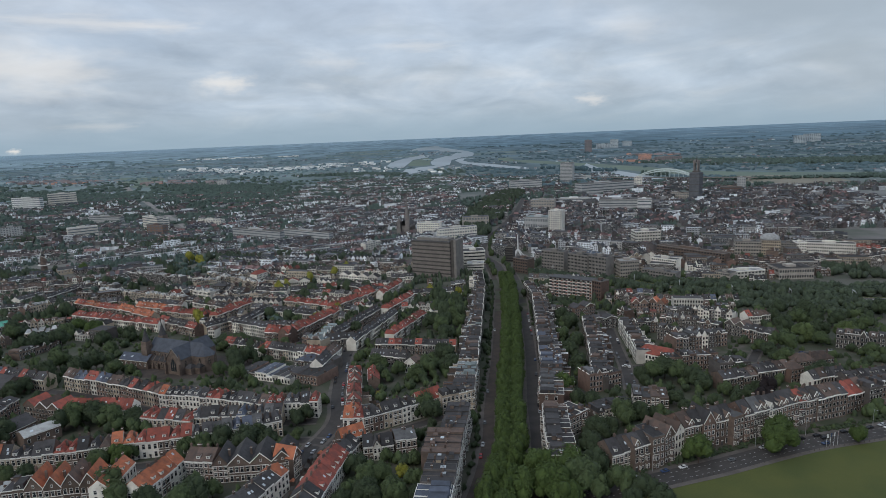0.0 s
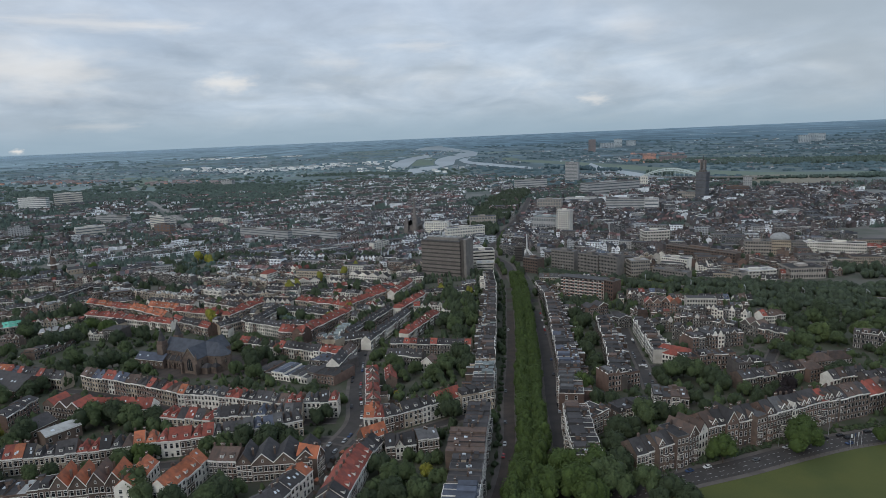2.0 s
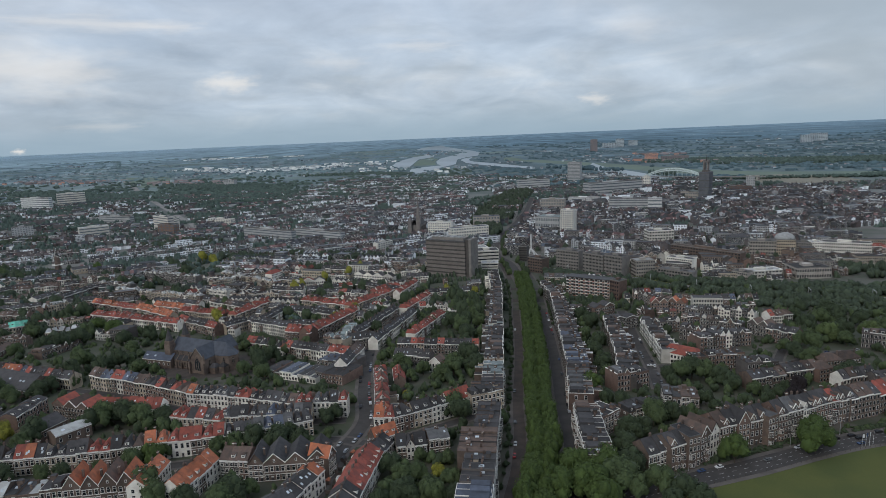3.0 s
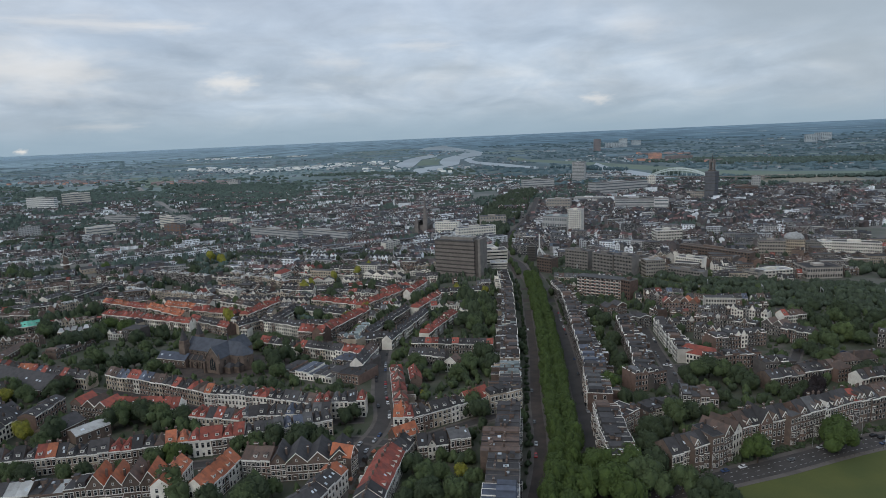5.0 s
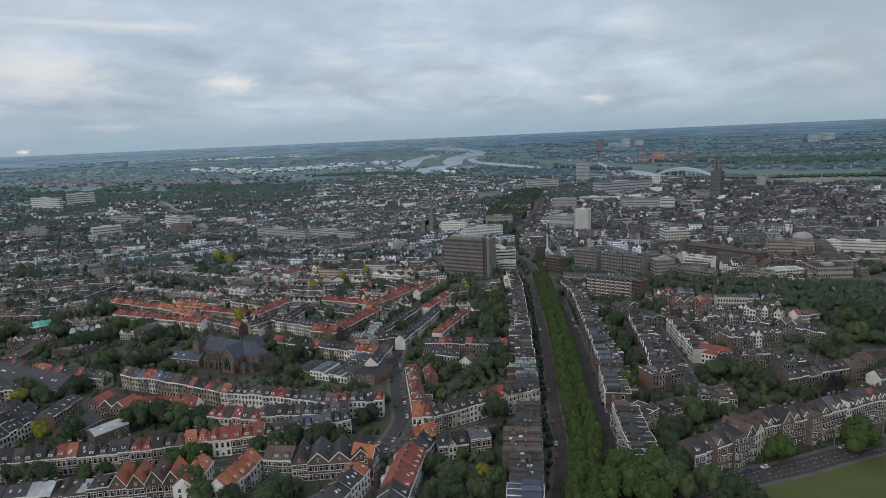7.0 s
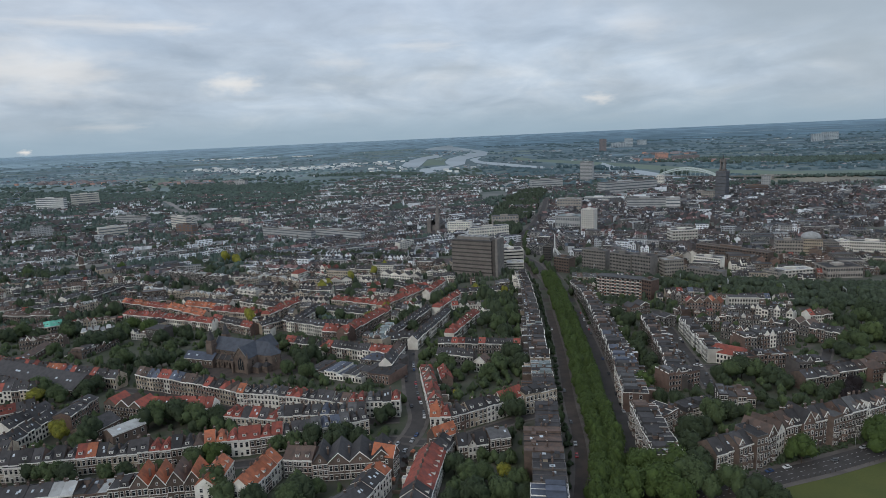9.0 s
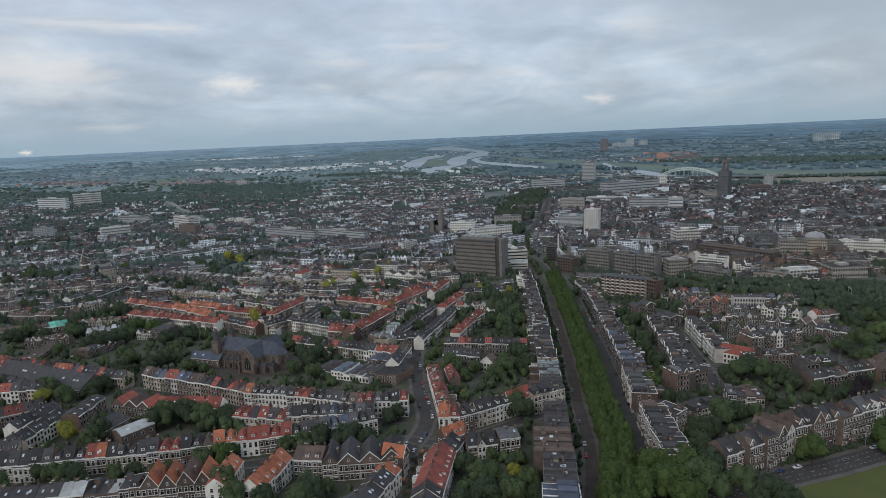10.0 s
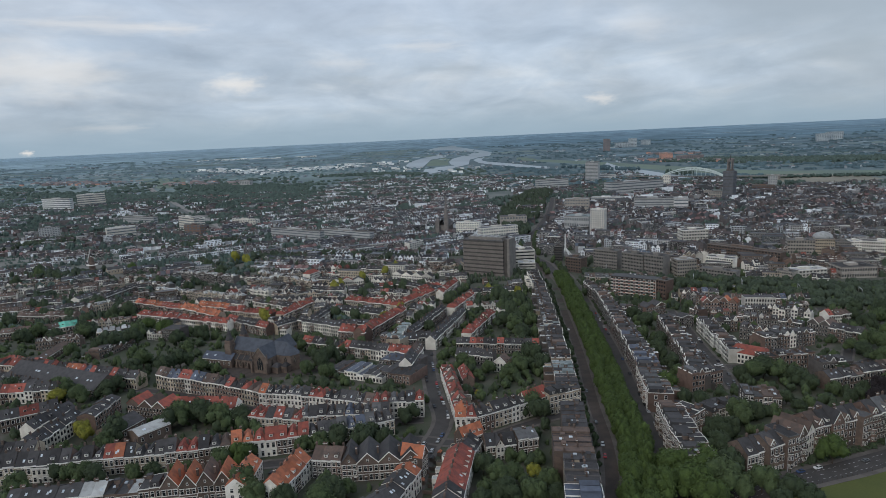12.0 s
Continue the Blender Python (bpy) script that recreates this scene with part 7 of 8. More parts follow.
tree(197.9, 382.3, 7.4, 15.1, "dark")
tree(201.4, 371.1, 6.5, 13.3, "dark")
tree(133.5, 324.4, 8.4, 17.0, "green")
tree(123.3, 310.5, 6.3, 12.9, "dark")
tree(146.0, 331.0, 5.9, 12.3, "dark")
tree(114.6, 307.8, 7.5, 15.2, "dark")
tree(106.4, 289.1, 7.7, 15.7, "dark")
tree(104.5, 272.1, 7.4, 15.1, "dark")
tree(174.7, 349.6, 4.8, 10.1, "dark")
tree(175.0, 336.4, 4.7, 9.9, "dark")
tree(114.4, 356.2, 5.6, 11.6, "dark")
tree(123.1, 350.6, 5.5, 11.5, "dark")
tree(158.1, 278.8, 8.1, 16.4, "lime")
tree(202.9, 285.6, 9.0, 18.1, "lime")
tree(111.7, 256.3, 7.6, 15.5, "green")
tree(120.6, 247.3, 6.9, 14.2, "dark")
tree(126.4, 243.7, 5.8, 12.0, "dark")
tree(99.8, 252.4, 6.5, 13.3, "green")
tree(113.4, 242.5, 5.3, 11.0, "dark")
tree(93.9, 257.6, 6.6, 13.5, "green")
tree(236.4, 356.9, 7.0, 14.3, "copper")
tree(225.9, 344.1, 6.1, 12.6, "copper")
tree(230.8, 383.9, 6.7, 13.7, "dark")
tree(209.9, 360.0, 4.9, 10.4, "green")
tree(222.2, 353.7, 4.9, 10.2, "dark")
tree(210.5, 345.7, 4.8, 10.1, "dark")
tree(275.9, 372.9, 7.2, 14.8, "dark")
tree(288.6, 388.2, 6.0, 12.4, "dark")
tree(231.0, 362.5, 4.2, 9.1, "dark")
tree(323.9, 466.5, 9.0, 18.1, "willow")
tree(300.8, 448.4, 7.6, 15.5, "green")
tree(295.5, 457.3, 6.9, 14.1, "green")
tree(325.6, 497.9, 8.4, 16.9, "dark")
tree(332.2, 528.4, 7.8, 15.9, "dark")
tree(348.6, 514.6, 9.0, 18.1, "green")
tree(341.9, 476.2, 8.9, 18.0, "dark")
tree(275.8, 429.2, 6.5, 13.4, "dark")
tree(279.1, 414.7, 7.1, 14.5, "green")
tree(276.4, 444.1, 5.9, 12.2, "green")
tree(329.7, 452.1, 6.8, 14.0, "green")
tree(373.2, 544.0, 9.0, 18.1, "dark")
tree(356.5, 559.4, 8.2, 16.7, "dark")
tree(368.6, 521.9, 8.7, 17.6, "dark")
tree(379.6, 509.1, 7.6, 15.4, "dark")
tree(23.9, 327.3, 3.9, 8.4, "dark")
tree(117.2, 484.7, 5.4, 11.3, "green")
tree(150.9, 538.2, 8.0, 16.1, "dark")
tree(135.5, 500.1, 6.5, 13.4, "green")
tree(130.7, 449.8, 7.6, 15.5, "dark")
tree(130.8, 421.2, 6.4, 13.2, "dark")
tree(149.6, 573.0, 7.4, 15.0, "dark")
tree(144.2, 480.5, 6.3, 13.0, "dark")
tree(129.0, 402.4, 5.4, 11.3, "green")
tree(161.3, 596.1, 7.7, 15.5, "dark")
tree(136.0, 540.7, 5.0, 10.5, "dark")
tree(113.8, 618.3, 4.5, 9.6, "dark")
tree(130.2, 688.6, 5.0, 10.5, "dark")
tree(104.1, 581.2, 4.3, 9.1, "dark")
tree(169.1, 514.1, 5.7, 11.9, "green")
tree(206.8, 293.0, 9.0, 18.1, "lime")
tree(248.1, 292.3, 4.8, 10.1, "lime")
tree(357.9, 466.7, 8.8, 17.7, "willow")
tree(345.7, 420.7, 6.4, 13.2, "green")
tree(292.1, 377.3, 6.6, 13.5, "dark")
tree(369.6, 447.8, 7.6, 15.5, "dark")
tree(390.1, 489.5, 7.3, 14.9, "green")
tree(438.1, 535.1, 9.0, 18.1, "dark")
tree(-246.2, 278.1, 6.9, 14.2, "green")
tree(-236.3, 293.7, 6.0, 12.4, "dark")
tree(-219.1, 289.5, 6.0, 12.3, "green")
tree(-261.8, 314.2, 5.1, 10.6, "dark")
tree(-348.1, 418.5, 8.0, 16.2, "dark")
tree(-312.5, 414.4, 7.9, 16.0, "green")
tree(-445.8, 572.0, 9.0, 18.1, "dark")
tree(-516.5, 651.7, 9.0, 18.1, "dark")
tree(-408.9, 566.3, 9.0, 18.1, "dark")
tree(-686.5, 964.2, 9.0, 18.1, "dark")
tree(-667.0, 882.7, 9.0, 18.1, "dark")
tree(-392.4, 584.8, 8.6, 17.3, "green")
tree(-534.6, 721.1, 9.0, 18.1, "dark")
tree(-400.8, 492.9, 7.4, 15.0, "green")
tree(-313.5, 364.4, 6.4, 13.2, "dark")
for x, y in ((26, 690), (37, 668), (31, 643), (44, 629), (51, 657), (37, 607), (52, 606), (44, 585), (36, 566), (50, 560), (27, 618)):
    tree(x, y, rng.uniform(6.5, 8.5), rng.uniform(15, 19), rng.choice(("dark", "dark", "green")))
for i, q in enumerate(ave):
    # the avenue: two lines of limes with touching crowns
    if 200 < q.y < 790:
        for side in (-4.0, 4.0):
            tree(q.x + side + rng.uniform(-0.8, 0.8), q.y + rng.uniform(-1.5, 1.5), rng.uniform(5.0, 6.4), rng.uniform(12.5, 16), "lime", "limes of the avenue")
for kind, places in FAR_TREES.items():
    clumps("town_trees", places, "leaf_" + kind, 60, f"{TREE_WORD[kind]} trees in squares and courts of the town", "trees")
KEEP += [(x, y, 8) for x, y in AVENUE]
KEEP += [(-611, 982, 26), (715, 1612, 34), (-37, 1235, 34), (540, 880, 30), (-169, 469, 33), (158, 943, 25), (90, 900, 40)]

KEEP += [(q.x, q.y, 13) for q in RAIL]

fronts = []
for q in smooth(AVENUE, 9):
    if 215 < q.y < 780:
        fronts += [(q.x - 19.2, q.y + rng.uniform(-3, 3), rng.uniform(1.2, 2.6), rng.uniform(2, 5.5)), (q.x + 21.6, q.y + rng.uniform(-3, 3), rng.uniform(1.2, 2.4), rng.uniform(2, 5))]
for q in smooth(PARK_ROAD, 2.6):
    for off in (9.4, 10.6, 12.4):
        if rng.random() < 0.75:
            fronts.append((q.x - off * 0.27 + rng.uniform(-1, 1), q.y + off * 0.96 + rng.uniform(-0.5, 0.5), rng.uniform(0.8, 1.7), rng.uniform(0.8, 2.4)))
fronts = [q for q in fronts if not in_house(q[0], q[1], 0.6)]
clumps("front_garden_shrubs", fronts, "leaf_dark", 40, "dark hedges and small trees in front gardens", "shrubs")

# low wings, sheds and garden walls behind the near terraces
s = Shape()
g = random.Random(19)
for x0, y0, a, L, d, n, wall, e in YARDS:
    w = L / n
    for i in range(n):
        deep, low = g.uniform(3.0, 6.5), g.uniform(2.8, 6.0)
        wide = w * g.uniform(0.4, 0.7)
        u, v = (i + 0.5) * w, d + 0.05
        px, py = x0 + u * math.cos(a) - v * math.sin(a), y0 + u * math.sin(a) + v * math.cos(a)
        tx, ty = px - (deep + 1) * math.sin(a), py + (deep + 1) * math.cos(a)
        if in_house(tx, ty, 0.8) or on_road(tx, ty, 1.5):
            continue
        s.at((px, py), a)
        side = g.choice((-w / 2 + 0.05, w / 2 - wide - 0.05))
        paint = g.choice((wall, "wall_white", "wall_brown", "wall_tan")) + "_joined"
        s.loft([rect(side, side + wide, 0, deep, -1), rect(side, side + wide, 0, deep, low), rect(side + 0.2, side + wide - 0.2, 0.2, deep - 0.2, low), rect(side + 0.2, side + wide - 0.2, 0.2, deep - 0.2, low - 0.25)],
               (paint, g.choice(("trim_joined", paint)), paint, g.choice(("roof_g_joined", "roof_d_joined", "roof_l_joined", "roof_b_joined"))))
        s.box(-w / 2 - 0.1, -w / 2 + 0.1, 0, deep + g.uniform(1, 5), -0.6, 1.9, "wall_brown_joined")
        if g.random() < 0.4:
            sx, sy = g.uniform(-0.2, 0.2) * w, deep + g.uniform(3, 5)
            s.loft([rect(sx - 1.3, sx + 1.3, sy, sy + 2.2, -0.5), rect(sx - 1.3, sx + 1.3, sy, sy + 2.2, 2.1), rect(sx - 1.4, sx + 1.4, sy + 1.0, sy + 1.2, 2.8)], ("wall_brown_joined", g.choice(("roof_o_joined", "roof_d_joined", "roof_g_joined"))))
tagged(new("yard_buildings", s.mesh("yard_buildings")), "low rear wings, sheds and brick garden walls behind terraces", "outbuildings", kind="stuff")

# trees and shrubs that fill the gardens between the near houses
g = random.Random(11)
small, broad = [], []
for i in range(9500):
    x, y = g.uniform(-560, 440), g.uniform(215, 760)
    if abs(x) < 0.8 * y + 40 and not in_house(x, y, 1.2) and not on_road(x, y, 0.6) and not kept_free(x, y, -2) and not (x > 90 and y < 266 + (x - 110) * 0.27):
        if i % 3:
            r = g.uniform(1.2, 2.8)
            small.append((x, y, r, r * g.uniform(1.0, 1.9)))
        elif not in_house(x, y, 3.0) and not on_road(x, y, 2.0) and not (x < -170 and g.random() < 0.5):
            r = g.uniform(2.6, 5.0)
            broad.append((x, y, r, r * g.uniform(1.5, 2.3)))
half = len(small) // 2
clumps("garden_shrubs", small[:half], "leaf_green", 10, "mixed green garden shrubs between the houses", "shrubs")
clumps("garden_shrubs", small[half:], "leaf_dark", 10, "dark green garden shrubs and hedges", "shrubs")
half = len(broad) // 2
clumps("garden_trees", broad[:half], "leaf_green", 42, "mid-green garden trees behind the terraces", "trees")
clumps("garden_trees", broad[half:], "leaf_dark", 42, "dark green garden trees behind the terraces", "trees")

# woods: along the railway, in the parks, in the suburbs
wood([(165, 800, 12), (240, 765, 22), (300, 725, 26), (370, 680, 24), (450, 645, 24), (560, 620, 30), (700, 600, 40)], 620, (4.0, 8.0), (7, 12), label="dense belt of trees along the railway", seed=5)
wood([(232, 755, 4), (268, 702, 5), (318, 660, 6), (362, 620, 6), (405, 602, 6), (450, 585, 7)], 150, (4, 6.5), (9, 13), label="tall trees on the near side of the railway", seed=8)
wood([(528, 742, 22), (590, 705, 26), (640, 700, 20)], 60, (4, 7.5), (8, 13), label="trees round a museum square", seed=9)
wood([(330, 600, 10), (380, 590, 22), (430, 570, 25), (480, 560, 25)], 110, (3.5, 7), (6, 10), label="green railway bank with trees and scrub", seed=6)
PARK_LINE = [(118, 1115, 16), (112, 1290, 26), (150, 1420, 42), (185, 1600, 46), (235, 1800, 42), (290, 1980, 34)]
wood(PARK_LINE, 620, (5, 9), (13, 20), label="old park with tall dark trees", seed=7)
KEEP += PARK_LINE

# quarters of the town
RED = ("r", "r", "b", "d", "d", "d", "g", "g")
GREY = ("d", "d", "d", "b", "g", "g", "g", "s", "d", "r")
PALE = ("white", "tan", "white", "brown", "brick", "brown")
WARM = ("d", "b", "b", "r", "d", "g", "b", "d")
BRIGHT = ("white", "white", "white", "tan", "brick")
DUSK = ("brown", "brick", "grey", "brown", "grey", "grey", "white", "brick", "brown")
MIX = ("white", "white", "tan", "brown", "brick", "brown")
town(-700, 600, -330, 960, 0.35, MIX, WARM, ("ridge", "ridge", "flat"), 38, 0.72, green=0.8, seed=21)
town(-30, 590, 95, 820, 0.1, PALE, GREY, ("gable", "ridge", "flat"), 34, 0.6, green=1.0, seed=40)
town(-45, 825, 95, 1010, 0.25, BRIGHT, GREY, ("gable", "ridge", "flat"), 28, 0.85, green=0.8, seed=43)
town(110, 560, 340, 780, -0.2, MIX, GREY, ("flat", "ridge"), 30, 0.7, green=0.6, seed=41)
town(340, 700, 520, 780, -0.3, PALE, GREY, ("flat", "ridge"), 30, 0.8, green=0.4, seed=42)
town(-330, 560, -30, 1000, -0.30, BRIGHT, RED, ("ridge", "gable", "flat"), 30, 0.9, green=0.5, seed=22)
KEEP += [(-571 + (-2020 + 571) * t / 60, 1420 + (3985 - 1420) * t / 60, 17 + 0.3 * t) for t in range(61)]
town(-1000, 900, -560, 1450, 0.30, MIX, WARM, ("ridge", "ridge", "flat"), 40, 0.75, green=0.7, seed=23)
town(-560, 960, -200, 1500, 0.55, BRIGHT, WARM, ("ridge", "flat"), 36, 0.75, green=0.8, seed=24)
town(-230, 1000, 110, 1600, 0.40, BRIGHT, WARM, ("ridge", "gable"), 30, 0.9, green=0.8, seed=25)
town(-500, 1500, 100, 2050, 0.25, BRIGHT, WARM, ("ridge", "gable"), 38, 0.75, green=0.8, seed=26)
town(100, 780, 330, 1120, -0.5, PALE, GREY, ("ridge", "flat", "gable"), 27, 0.9, green=0.4, seed=27, big=0.08, e=(8, 13), dense=True)
town(330, 760, 700, 1100, -0.25, DUSK, WARM, ("ridge", "flat"), 27, 0.9, green=0.5, seed=28, big=0.08, e=(8, 13), dense=True)
town(150, 1120, 560, 1650, 0.15, DUSK, WARM, ("ridge", "gable", "flat"), 27, 0.9, green=0.55, seed=29, big=0.08, e=(8, 13), dense=True)
town(560, 1050, 1100, 1700, 0.2, DUSK, WARM, ("ridge", "gable", "flat"), 28, 0.88, green=0.7, seed=30, big=0.06, e=(8, 12), dense=True)
town(200, 1650, 740, 2150, 0.3, DUSK, WARM, ("ridge", "flat"), 34, 0.75, green=1.0, seed=31, big=0.08, dense=True)
town(800, 1650, 1500, 1860, 0.1, DUSK, WARM, ("ridge", "flat"), 36, 0.72, green=0.9, seed=32, big=0.06, dense=True)
town(620, 1860, 1000, 2240, 0.3, DUSK, WARM, ("ridge", "flat"), 36, 0.7, green=1.0, seed=36, big=0.06, dense=True)
town(-1600, 1450, -500, 2400, 0.4, MIX, WARM, ("ridge", "flat"), 58, 0.55, green=0.8, seed=33, warp=True)
town(-500, 2050, 300, 2900, 0.2, BRIGHT, WARM, ("ridge", "flat"), 50, 0.6, green=0.8, seed=34, warp=True)
town(300, 2250, 800, 2700, 0.2, PALE, GREY, ("ridge", "flat"), 60, 0.5, green=1.0, seed=35, warp=True)

# trees that fill the open lots of the western suburbs
g = random.Random(12)
lots = []
for i in range(4600):
    y = g.uniform(600, 2300)
    x = g.uniform(-0.82 * y, -0.2 * y)
    if noise.noise((x / 110, y / 150, 3.0)) > -0.02 and not in_house(x, y, 4) and not on_road(x, y, 3) and not kept_free(x, y, 2):
        r = g.uniform(3.5, 7.0) * (1 if y < 1200 else 1.4)
        lots.append((x, y, r, r * g.uniform(1.0, 1.5)))
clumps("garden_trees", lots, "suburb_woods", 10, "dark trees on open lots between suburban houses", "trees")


# ---- parked and standing cars ----
for key, tone in (("white", (0.72, 0.72, 0.71)), ("silver", (0.42, 0.43, 0.44)), ("black", (0.025, 0.025, 0.028)), ("blue", (0.05, 0.08, 0.16)), ("red", (0.30, 0.03, 0.03)), ("grey", (0.14, 0.145, 0.15))):
    material("car_" + key, tone, rough=0.25, scale=2, vary=0.08, fine=0.02)
material("tyre", (0.02, 0.02, 0.02), vary=0.1)
CAR_MESH = {}


def car_parts(colour):
    s = Shape()
    prof = [(-2.1, 0.35), (2.1, 0.35), (2.15, 0.75), (1.95, 0.92), (0.95, 1.02), (0.85, 1.05), (-1.75, 1.08), (-2.1, 0.95)]
    s.loft([[(x, -0.86, z) for x, z in prof], [(x * 0.99, -0.9, z) for x, z in prof], [(x * 0.99, 0.9, z) for x, z in prof], [(x, 0.86, z) for x, z in prof]], "car_" + colour, True, True)
    body = s.mesh("body")
    s = Shape()
    s.loft([rect(-1.8, 0.95, -0.82, 0.82, 1.03), rect(-1.45, 0.35, -0.68, 0.68, 1.46), rect(-1.35, 0.25, -0.62, 0.62, 1.5)], ("glass", "car_" + colour), True)
    cabin = s.mesh("cabin")
    s = Shape()
    a = [2 * math.pi * i / 12 for i in range(12)]
    s.solid([(0.32 * math.cos(t), -0.1, 0.32 * math.sin(t)) for t in a], [(0.32 * math.cos(t), 0.1, 0.32 * math.sin(t)) for t in a], "tyre", True, True)
    return body, cabin, s.mesh("wheel")


def car(x, y, angle, colour):
    if colour not in CAR_MESH:
        CAR_MESH[colour] = car_parts(colour)
    body, cabin, wheel = CAR_MESH[colour]
    c = thing("car", x, y, angle, f"{colour} family car standing at the kerb", "car", "cars in the streets", z=0.06)
    part("body", body, c)
    part("cabin", cabin, c)
    for px in (-1.3, 1.35):
        for py in (-0.8, 0.8):
            part("wheel", wheel, c, m=Matrix.Translation((px, py, 0.32)))


def parked(points, offset, spacing, share, seed, low=0.0, high=1.0):
    """Cars along a kerb, with gaps."""
    g = random.Random(seed)
    line = smooth(points, 1.0)
    n = len(line)
    i = int(low * n)
    while i < int(high * n) - 2:
        a, b = line[i], line[i + 1]
        if g.random() < share:
            d = (b - a).normalized()
            car(a.x - d.y * offset, a.y + d.x * offset, math.atan2(d.y, d.x) + (math.pi if g.random() < 0.5 else 0), g.choice(("white", "silver", "black", "blue", "grey", "grey", "red", "black", "silver")))
        i += max(1, int(spacing * g.uniform(0.9, 1.4)))


parked(STREET, 3.3, 7, 0.45, 1, 0.25, 0.95)
parked(STREET, -3.3, 7, 0.4, 2, 0.25, 0.95)
parked([(x + 15, y) for x, y in AVENUE], -3.1, 8, 0.4, 3, 0.2, 0.65)
parked([(x - 13, y) for x, y in AVENUE], 2.4, 12, 0.3, 4, 0.2, 0.6)
parked(HILL_STREET, 2.6, 9, 0.4, 5)
parked(HILL_STREET, -2.6, 11, 0.3, 6)
parked(RAIL_STREET, 2.8, 12, 0.4, 7)
parked(PARK_ROAD, 4.9, 8, 0.5, 8, 0.2, 0.95)
parked(PARK_ROAD, 1.7, 30, 0.6, 9, 0.2, 0.95)
parked(PARK_ROAD, -3.5, 36, 0.6, 10, 0.2, 0.95)
parked(BOULEVARD, 4, 26, 0.5, 11, 0.02, 0.35)

# ---- street lamps, fence and flags by the park ----
for i, q in enumerate(smooth(PARK_ROAD, 26)[1:-1]):
    d = 0.28
    p = thing("street_lamp", q.x - 7.5 * math.sin(d), q.y + 7.5 * math.cos(d), d, "slim grey street lamp beside the park road", "street lamp", "street lamps")
    s = Shape()
    s.drum(0, 0, 0.12, 0.07, 0, 9, "steel", 8)
    part("pole", s, p)
    s = Shape()
    s.beam((0, 0, 8.9), (0, -1.6, 9.3), 0.1, "steel")
    part("arm", s, p)
    s = Shape()
    s.loft([rect(-0.18, 0.18, -2.2, -1.5, 9.22), rect(-0.2, 0.2, -2.25, -1.45, 9.3), rect(-0.1, 0.1, -2.1, -1.6, 9.42)], "steel", True, True)
    part("lantern", s, p)
fence = thing("fence", *LAWN_EDGE[0], 0, "low dark post-and-rail fence round the lawn", "fence")
s = Shape()
s.drum(0, 0, 0.11, 0.09, -0.2, 1.0, "bark", 6)
post = s.mesh("post")
line = smooth([(x, y + 0.8) for x, y in LAWN_EDGE], 3.0)
base = fence.matrix_basis.inverted()
for q in line:
    part("post", post, fence, m=base @ Matrix.Translation((q.x, q.y, terrain(q.x, q.y))))
for i, (fx, tint) in enumerate(((0, "roof_w"), (2.6, "car_blue"), (5.2, "roof_w"), (7.8, "car_red"))):
    x, y = FLAGS[0] + fx * 0.95, FLAGS[1] + fx * 0.3
    p = thing("flagpole", x, y, 0.3 + 0.2 * i, "white flagpole with a small hanging flag by the park", "flagpole", "flagpoles by the park")
    s = Shape()
    s.drum(0, 0, 0.09, 0.05, -0.2, 7.5, "roof_w", 8)
    part("pole", s, p)
    s = Shape()
    s.loft([[(0.05, -0.02, 5.2), (0.05, 0.02, 5.2), (0.05, 0.02, 7.3), (0.05, -0.02, 7.3)], [(0.7, 0.1, 5.0), (0.7, 0.14, 5.0), (0.7, 0.14, 7.1), (0.7, 0.1, 7.1)], [(1.3, -0.06, 5.1), (1.3, -0.02, 5.1), (1.3, -0.02, 7.0), (1.3, -0.06, 7.0)]], tint, True, True)
    part("flag", s, p)


# ---- the far country: river, flood plains, woods, sheds and villages ----
RIVER_UPPER = [(241.8, 15855.4), (88.1, 13249.4), (-217.8, 11661.0), (-312.1, 9637.9), (-185.5, 9860.5), (62.2, 9665.3), (282.9, 8914.2), (395.5, 8135.7), (364.0, 7497.4), (174.0, 6212.9), (44.3, 5407.7), (12.5, 4804.5), (19.4, 4354.8), (43.5, 4132.8), (-53.7, 4018.2), (-143.0, 3844.6), (-147.8, 3566.7), (-101.3, 3290.9), (-47.3, 3451.9), (19.6, 3768.8), (60.7, 3920.9), (145.3, 4237.1), (185.0, 5058.7), (287.2, 5560.1), (413.3, 5883.5), (504.0, 6856.5), (486.0, 7831.9), (343.5, 9760.7), (197.5, 11800.4)]
RIVER_LOWER = [(6.8, 6605.9), (-104.5, 6596.4), (-220.9, 6082.0), (-309.7, 5136.3), (-302.6, 4380.4), (-245.4, 4035.0), (-169.6, 4024.7), (-155.4, 4655.0), (-142.8, 5427.5), (-14.9, 5942.0)]
RIVER_NEAR = [(953.1, 3699.1), (886.0, 3135.2), (908.7, 2802.5), (912.5, 2431.2), (905.0, 2330.0), (800.0, 2290.0), (762.3, 2492.2), (769.4, 2766.9), (814.7, 3254.9)]
RIVER_ARM = [(339.2, 5494.3), (254.2, 5273.3), (207.1, 4934.4), (224.2, 4364.8), (310.2, 3958.2), (397.8, 3655.3), (474.4, 3489.2), (528.3, 3308.2), (566.9, 3510.6), (506.0, 3720.0), (438.1, 4022.3), (341.7, 4176.1), (293.1, 4515.6), (266.8, 4868.5)]
